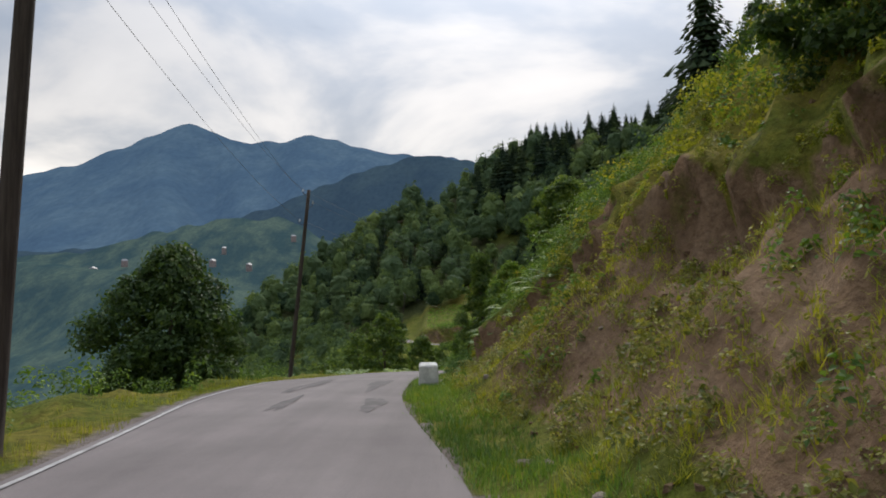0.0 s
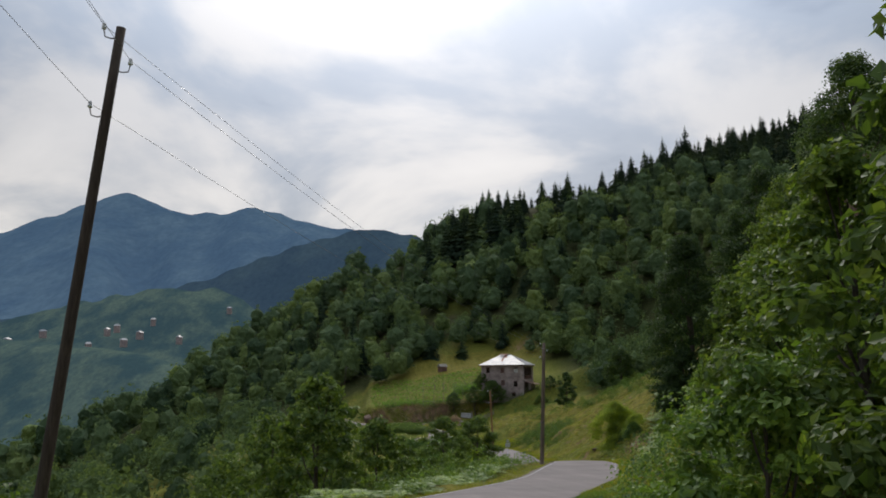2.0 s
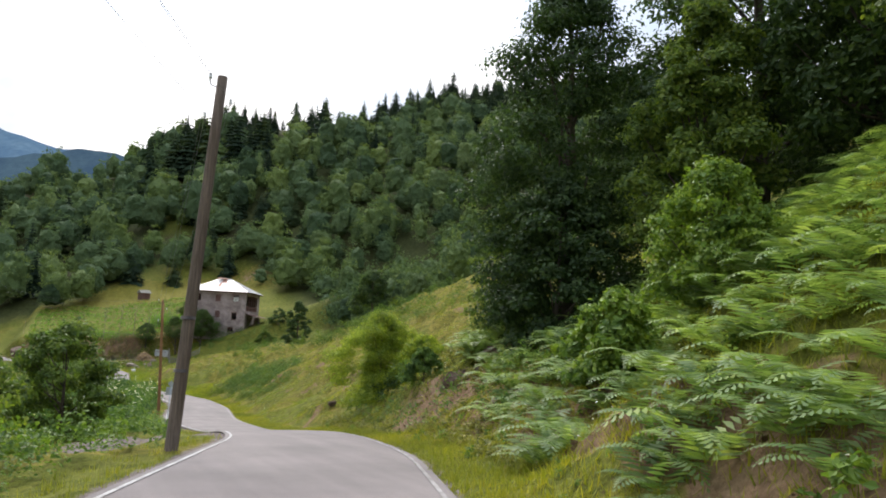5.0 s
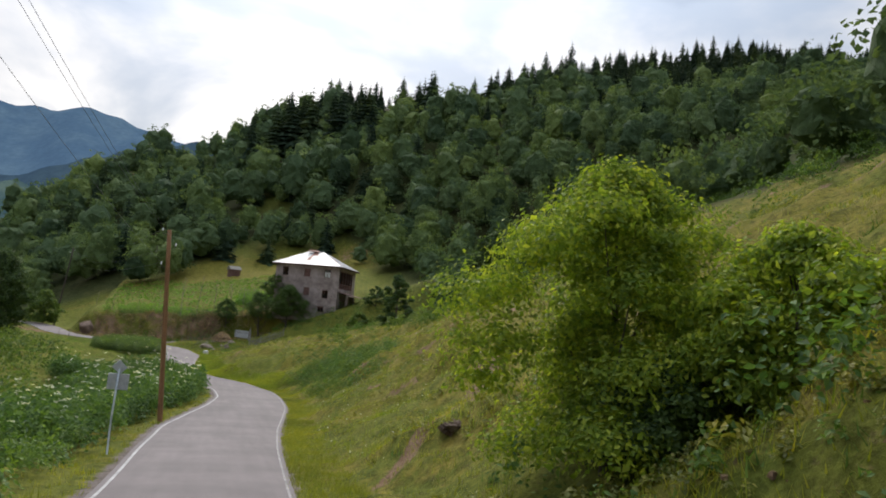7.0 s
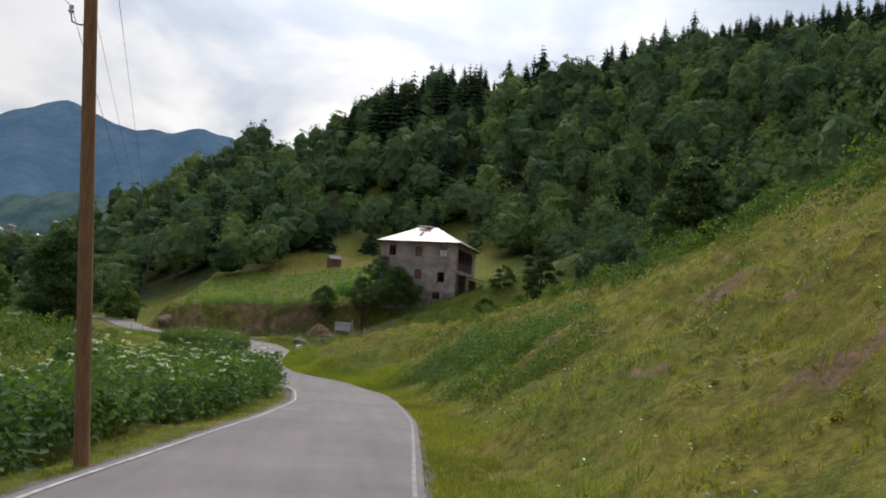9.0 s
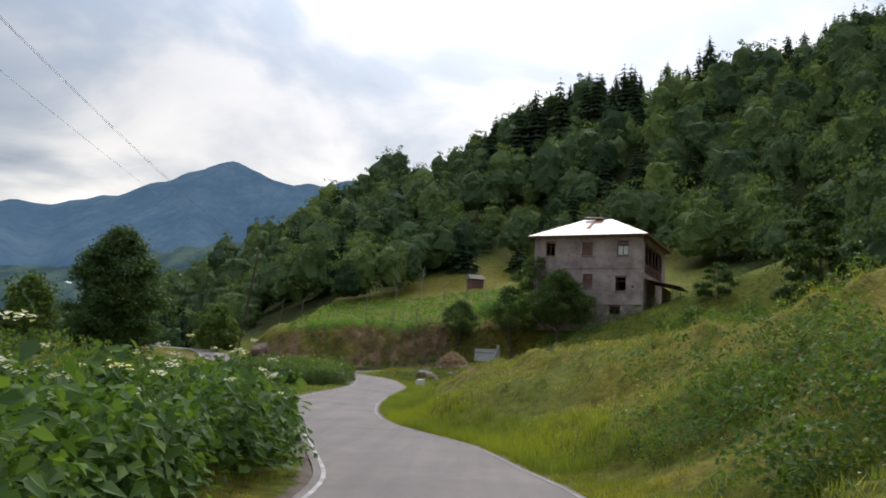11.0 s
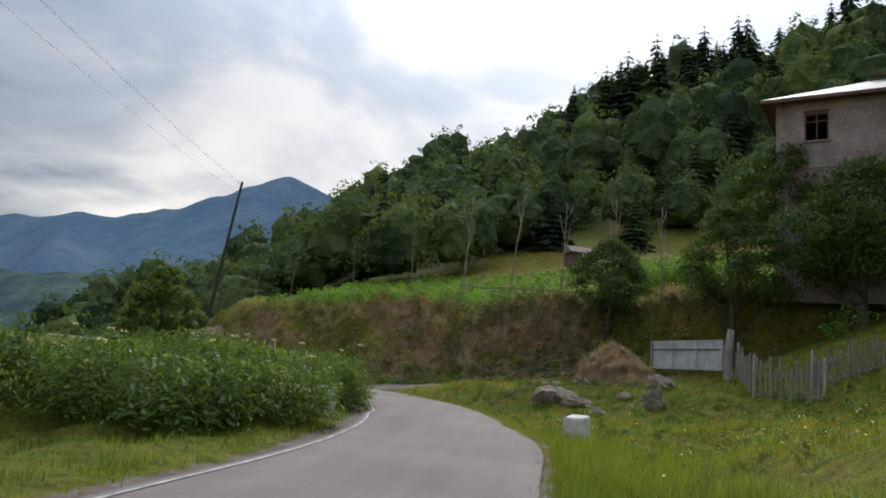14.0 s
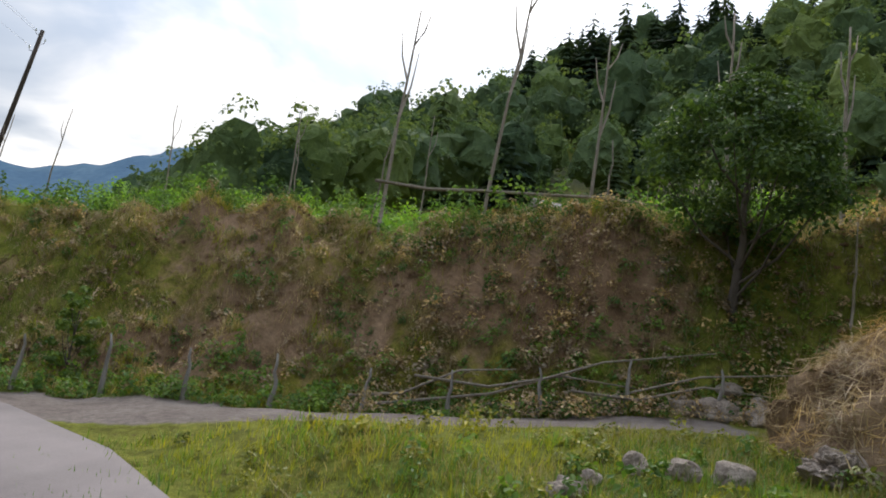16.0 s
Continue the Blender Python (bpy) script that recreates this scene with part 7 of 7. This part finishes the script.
# openings of the front: x from the left corner, sill height, width, height, kind
FRONT = [(1.28, 7.05, 1.05, 1.42, "broken"), (5.28, 7.05, 1.12, 1.42, "boarded"), (8.94, 7.05, 1.2, 1.42, "window"), (8.83, 3.4, 1.1, 1.4, "open"), (5.42, 3.75, 1.05, 1.4, "boarded"), (8.25, 0.9, 1.15, 0.92, "broken"), (5.55, 1.1, 0.62, 0.9, "dark"), (10.5, 3.72, 0.2, 0.22, "dark")]
SIDE = [(0.5, 3.2, 0.45, 1.6, "dark")]


def wall_with_holes(name, length, height, holes, mat, origin, along, inward):
    """A thick wall cut into blocks round its openings."""
    xs = sorted({0.0, length, *[h[0] for h in holes], *[h[0] + h[2] for h in holes]})
    zs = sorted({-0.8, height, *[h[1] for h in holes], *[h[1] + h[3] for h in holes]})
    bm = bmesh.new()
    for x0, x1 in zip(xs, xs[1:]):
        for z0, z1 in zip(zs, zs[1:]):
            cx, cz = (x0 + x1) / 2, (z0 + z1) / 2
            if any(h[0] < cx < h[0] + h[2] and h[1] < cz < h[1] + h[3] for h in holes):
                continue
            c = []
            for dx, dy, dz in ((x0, 0, z0), (x1, 0, z0), (x1, TH, z0), (x0, TH, z0), (x0, 0, z1), (x1, 0, z1), (x1, TH, z1), (x0, TH, z1)):
                c.append(bm.verts.new(origin + along * dx + inward * dy + Vector((0, 0, dz))))
            for q in ((0, 3, 2, 1), (4, 5, 6, 7), (0, 1, 5, 4), (1, 2, 6, 5), (2, 3, 7, 6), (3, 0, 4, 7)):
                bm.faces.new([c[i] for i in q])
    bmesh.ops.remove_doubles(bm, verts=bm.verts[:], dist=0.0005)
    return bm_object(name, bm, mat)


X, Yv = Vector((1, 0, 0)), Vector((0, 1, 0))
part("wall", wall_with_holes("wall", HW, HT, FRONT, M_STUCCO, Vector((0, 0, 0)), X, Yv), house, "grey rendered front wall")
LOGGIA = [(0.35, 5.3, 8.6, 3.2, "loggia")] + SIDE
part("wall", wall_with_holes("wall", HD - 2 * TH, HT, LOGGIA, M_STUCCO, Vector((HW, TH, 0)), Yv, -X), house)
part("wall", wall_with_holes("wall", HD - 2 * TH, HT, [], M_STUCCO, Vector((0, TH, 0)), Yv, X), house)
part("wall", wall_with_holes("wall", HW, HT, [], M_STUCCO, Vector((0, HD, 0)), X, -Yv), house)
for z in (3.0, 5.9):
    part("floor_slab", box("floor_slab", (HW - 2 * TH, HD - 2 * TH, 0.2), (HW / 2, HD / 2, z), M_INSIDE), house)
part("partition", box("partition", (0.2, HD - 2 * TH - 0.1, HT - 0.6), (HW - 2.6, HD / 2, HT / 2 - 0.1), M_INSIDE), house)
part("partition", box("partition", (HW - 2 * TH - 0.1, 0.2, HT - 0.6), (HW / 2, 3.2, HT / 2 - 0.1), M_INSIDE), house)
part("ledge", box("ledge", (HW, 0.09, 0.10), (HW / 2, -0.042, 2.0), M_STONE, 0.01), house, "pale ledge above the ground floor")
part("string_course", box("string_course", (HW, 0.05, 0.12), (HW / 2, -0.022, 5.75), M_STUCCO, 0.01), house)


def window_unit(h, y=0.16):
    x, z, w, t, kind = h
    root = new("window")
    root.parent = house
    cx, cz = x + w / 2, z + t / 2
    if kind in ("window", "broken", "open") and w > 0.3:
        for dx in (-w / 2 + 0.04, w / 2 - 0.04) + (() if kind == "open" else (0.0,)):
            part("frame", box("frame", (0.07, 0.09, t - 0.002), (cx + dx, y, cz), M_FRAME, 0.006), root)
        for dz in (-t / 2 + 0.04, t / 2 - 0.04) + (t * 0.22,):
            part("frame", box("frame", (w - 0.16, 0.085, 0.07), (cx, y, cz + dz), M_FRAME, 0.006), root)
        part("sill", box("sill", (w + 0.16, 0.2, 0.06), (cx, -0.04, z - 0.035), M_STUCCO, 0.008), root)
        part("lintel", box("lintel", (w + 0.1, 0.06, 0.1), (cx, -0.024, z + t + 0.08), M_FRAME, 0.008), root)
    if kind == "window":
        for k in (-1, 1):
            part("pane", box("pane", (w / 2 - 0.12, 0.012, t * 0.66), (cx + k * w * 0.23, y + 0.02, cz - t * 0.13), M_PALEFRAME), root, "pale sheeting behind the pane")
            part("pane", box("pane", (w / 2 - 0.12, 0.012, t * 0.18), (cx + k * w * 0.23, y + 0.02, cz + t * 0.36), M_GLASS), root)
    elif kind == "boarded":
        n = 4
        for k in range(n):
            part("board", box("board", (w / n - 0.012, 0.03, t - 0.03), (x + w * (k + 0.5) / n, y, cz), M_BOARDUP, 0.004, (0, random.uniform(-1, 1), 0)), root, "reddish boarding")
        part("batten", box("batten", (w - 0.04, 0.03, 0.09), (cx, y - 0.032, cz + 0.1), M_FRAME, 0.004), root)
        part("sill", box("sill", (w + 0.16, 0.2, 0.06), (cx, -0.04, z - 0.035), M_STUCCO, 0.008), root)


for h in FRONT:
    if h[4] != "dark":
        window_unit(h)

# timber loggia and lean-to on the gable side
for k in range(6):
    part("loggia_post", box("loggia_post", (0.12, 0.12, 3.2), (HW - 0.06, 0.95 + k * 1.68, 6.9), M_FRAME, 0.01), house)
for z in (5.36, 6.25, 8.35):
    part("loggia_rail", box("loggia_rail", (0.08, 8.5, 0.12), (HW - 0.06, 5.15, z), M_FRAME, 0.01), house)
for k in range(28):
    part("baluster", box("baluster", (0.03, 0.16, 0.8), (HW - 0.05, 1.05 + k * 0.30, 5.81), M_FRAME, 0.003), house)
part("awning", box("awning", (3.6, 5.6, 0.06), (HW + 1.75, 3.6, 4.35), M_BOARDUP, 0.01, (0, 12, 0)), house, "rusty tin lean-to roof")
for y in (1.8, 6.2):
    part("awning_post", box("awning_post", (0.1, 0.1, 4.4), (HW + 2.6, y, 1.95), M_BOARD, 0.01), house)
part("shed_wall", box("shed_wall", (0.1, 4.6, 4.0), (HW + 1.6, 4.0, 2.0), M_BOARDUP, 0.01), house, "dark boarded lean-to wall")


def hip_roof():
    """Sheets of old tin over a hipped frame, eaves overhanging."""
    o = 0.62
    x0, x1, y0, y1 = -o, HW + o, -o, HD + o
    e, p = HT, HT + 2.95
    rx0, rx1, ry = x0 + 4.6, x0 + 7.3, HD / 2
    root = part("roof", bm_object("roof", bmesh.new(), M_ROOFTIN), house, "silvery old tin roof with rusty sheets")
    corners = [Vector((x0, y0, e)), Vector((x1, y0, e)), Vector((x1, y1, e)), Vector((x0, y1, e))]
    ra, rb = Vector((rx0, ry, p)), Vector((rx1, ry, p))
    slopes = ((corners[0], corners[1], rb, ra), (corners[1], corners[2], rb, rb), (corners[2], corners[3], ra, rb), (corners[3], corners[0], ra, ra))
    rr = random.Random(9)
    for s, (a, b, c, d) in enumerate(slopes):
        n = 14 if s in (0, 2) else 10
        for k in range(n):
            f0, f1 = k / n, (k + 1) / n
            lo0, lo1 = a.lerp(b, f0), a.lerp(b, f1)
            hi0, hi1 = d.lerp(c, f0), d.lerp(c, f1)
            for j in range(3):
                g0, g1 = j / 3, (j + 1) / 3
                q = [lo0.lerp(hi0, g0), lo1.lerp(hi1, g0), lo1.lerp(hi1, g1 - 0.004), lo0.lerp(hi0, g1 - 0.004)]
                nrm = (q[1] - q[0]).cross(q[3] - q[0])
                if nrm.length < 1e-5:
                    nrm = (q[2] - q[0]).cross(q[3] - q[0])
                nrm = nrm.normalized() * (0.012 + 0.010 * rr.random() - 0.004 * j)
                bm = bmesh.new()
                top = [bm.verts.new(v + nrm) for v in q]
                bot = [bm.verts.new(v - nrm.normalized() * 0.02) for v in q]
                bm.faces.new(top)
                bm.faces.new(bot[::-1])
                for i in range(4):
                    bm.faces.new((top[i], bot[i], bot[(i + 1) % 4], top[(i + 1) % 4]))
                rust = s == 0 and ((k in (6, 7) and j == 2) or (k == 6 and j == 1) or (k in (8,) and j == 2)) or rr.random() < 0.04
                part("sheet", bm_object("sheet", bm, M_RUST if rust else M_ROOFTIN), root)
    for a, b in ((corners[0], corners[1]), (corners[1], corners[2]), (corners[2], corners[3]), (corners[3], corners[0])):
        d = b - a
        m = (a + b) / 2
        part("fascia", box("fascia", (d.length, 0.04, 0.14), (m.x, m.y, m.z - 0.10), M_FRAME, 0.0, (0, 0, math.degrees(math.atan2(d.y, d.x)))), root, "dark eaves board")
    part("soffit", box("soffit", (x1 - x0 - 0.1, y1 - y0 - 0.1, 0.04), ((x0 + x1) / 2, (y0 + y1) / 2, e - 0.06), M_FRAME), root)
    part("ridge_cap", box("ridge_cap", (rx1 - rx0 + 0.3, 0.3, 0.06), ((rx0 + rx1) / 2, ry, p + 0.03), M_ROOFTIN, 0.02), root)
    part("loose_sheet", box("loose_sheet", (2.2, 0.9, 0.03), (rx0 + 1.0, ry - 0.5, p + 0.05), M_RUST, 0.0, (16, 3, 6)), root, "lifted rusty ridge sheet")


hip_roof()

# far small buildings: hay hut above the garden and roofs among the woods


def hut(x, y, w, d, h, turn, wall, roofm, label):
    root = thing("hut", ground_at(x, y, 0.3), label, "hut", turn=turn)
    part("wall", box("wall", (w, d, h), (0, 0, h / 2), wall, 0.03), root)
    bm = bmesh.new()
    a = [bm.verts.new(v) for v in ((-w * 0.6, -d * 0.65, h), (w * 0.6, -d * 0.65, h), (w * 0.6, d * 0.65, h), (-w * 0.6, d * 0.65, h), (-w * 0.6, 0, h + d * 0.4), (w * 0.6, 0, h + d * 0.4))]
    for q in ((0, 1, 5, 4), (2, 3, 4, 5), (0, 4, 3), (1, 2, 5), (0, 3, 2, 1)):
        bm.faces.new([a[i] for i in q])
    part("roof", bm_object("roof", bm, roofm), root)
    part("door", box("door", (0.8, 0.06, 1.6), (w * 0.1, -d / 2 - 0.03, 0.9), M_FRAME, 0.01), root)
    return root


hut(17.2, 279, 2.4, 2.2, 1.9, 20, M_BOARDUP, M_BOARD, "small brown wooden hut at the top of the field")
hut(19, 364, 3.0, 2.4, 2.0, 10, M_BOARD, M_ZINC, "small hut with a pale tin roof among the woods")
hut(37, 338, 3.2, 2.4, 2.0, -10, M_BOARD, M_RUST, "small hut with a rusty tin roof among the woods")


def far_house(az, el, k):
    """A village house across the valley, set on its slope."""
    best = None
    crest = np.interp(az, [-40, -31, -26, -20.3, -16.4, -12.6, -10.5, -6], [2.4, 3.2, 3.7, 5.4, 6.2, 6.4, 5.6, 3.0])
    for i in range(200):
        f = i / 200
        d = 1250 - 700 * f
        z = (1 - f) ** 1.25 * (1250 * math.tan(radians(crest)) + 75) - 75
        if best is None or abs(z - d * math.tan(radians(el))) < best[0]:
            best = (abs(z - d * math.tan(radians(el))), d, z)
    _, d, z = best
    root = thing("village_house", (d * math.sin(radians(az)), d * math.cos(radians(az)), z + 1), "small pale house with a tin roof across the valley", "house", "village houses", turn=k * 37 % 90)
    w, q, h = 5.5 + k % 4, 4.5 + k % 3, 2.8
    part("wall", box("wall", (w, q, h + 6), (0, 0, h / 2 - 3), M_STUCCO), root)
    bm = bmesh.new()
    a = [bm.verts.new(v) for v in ((-w * 0.6, -q * 0.6, h), (w * 0.6, -q * 0.6, h), (w * 0.6, q * 0.6, h), (-w * 0.6, q * 0.6, h), (-w * 0.3, 0, h + 2.4), (w * 0.3, 0, h + 2.4))]
    for f in ((0, 1, 5, 4), (2, 3, 4, 5), (0, 4, 3), (1, 2, 5), (0, 3, 2, 1)):
        bm.faces.new([a[i] for i in f])
    part("roof", bm_object("roof", bm, M_ROOFTIN), root)


VILLAGE = [(-28.7, 2.15), (-26.7, 2.23), (-25.3, 2.41), (-23.3, 2.96), (-19.4, 3.15), (-18.8, 3.41), (-18.3, 2.39), (-17.3, 2.94), (-16.5, 3.86), (-14.7, 2.64), (-11.4, 4.79), (-26.9, 1.0), (-26.7, 0.7), (-20.5, 2.08)]
for k, (az, el) in enumerate(VILLAGE):
    far_house(az, el, k)
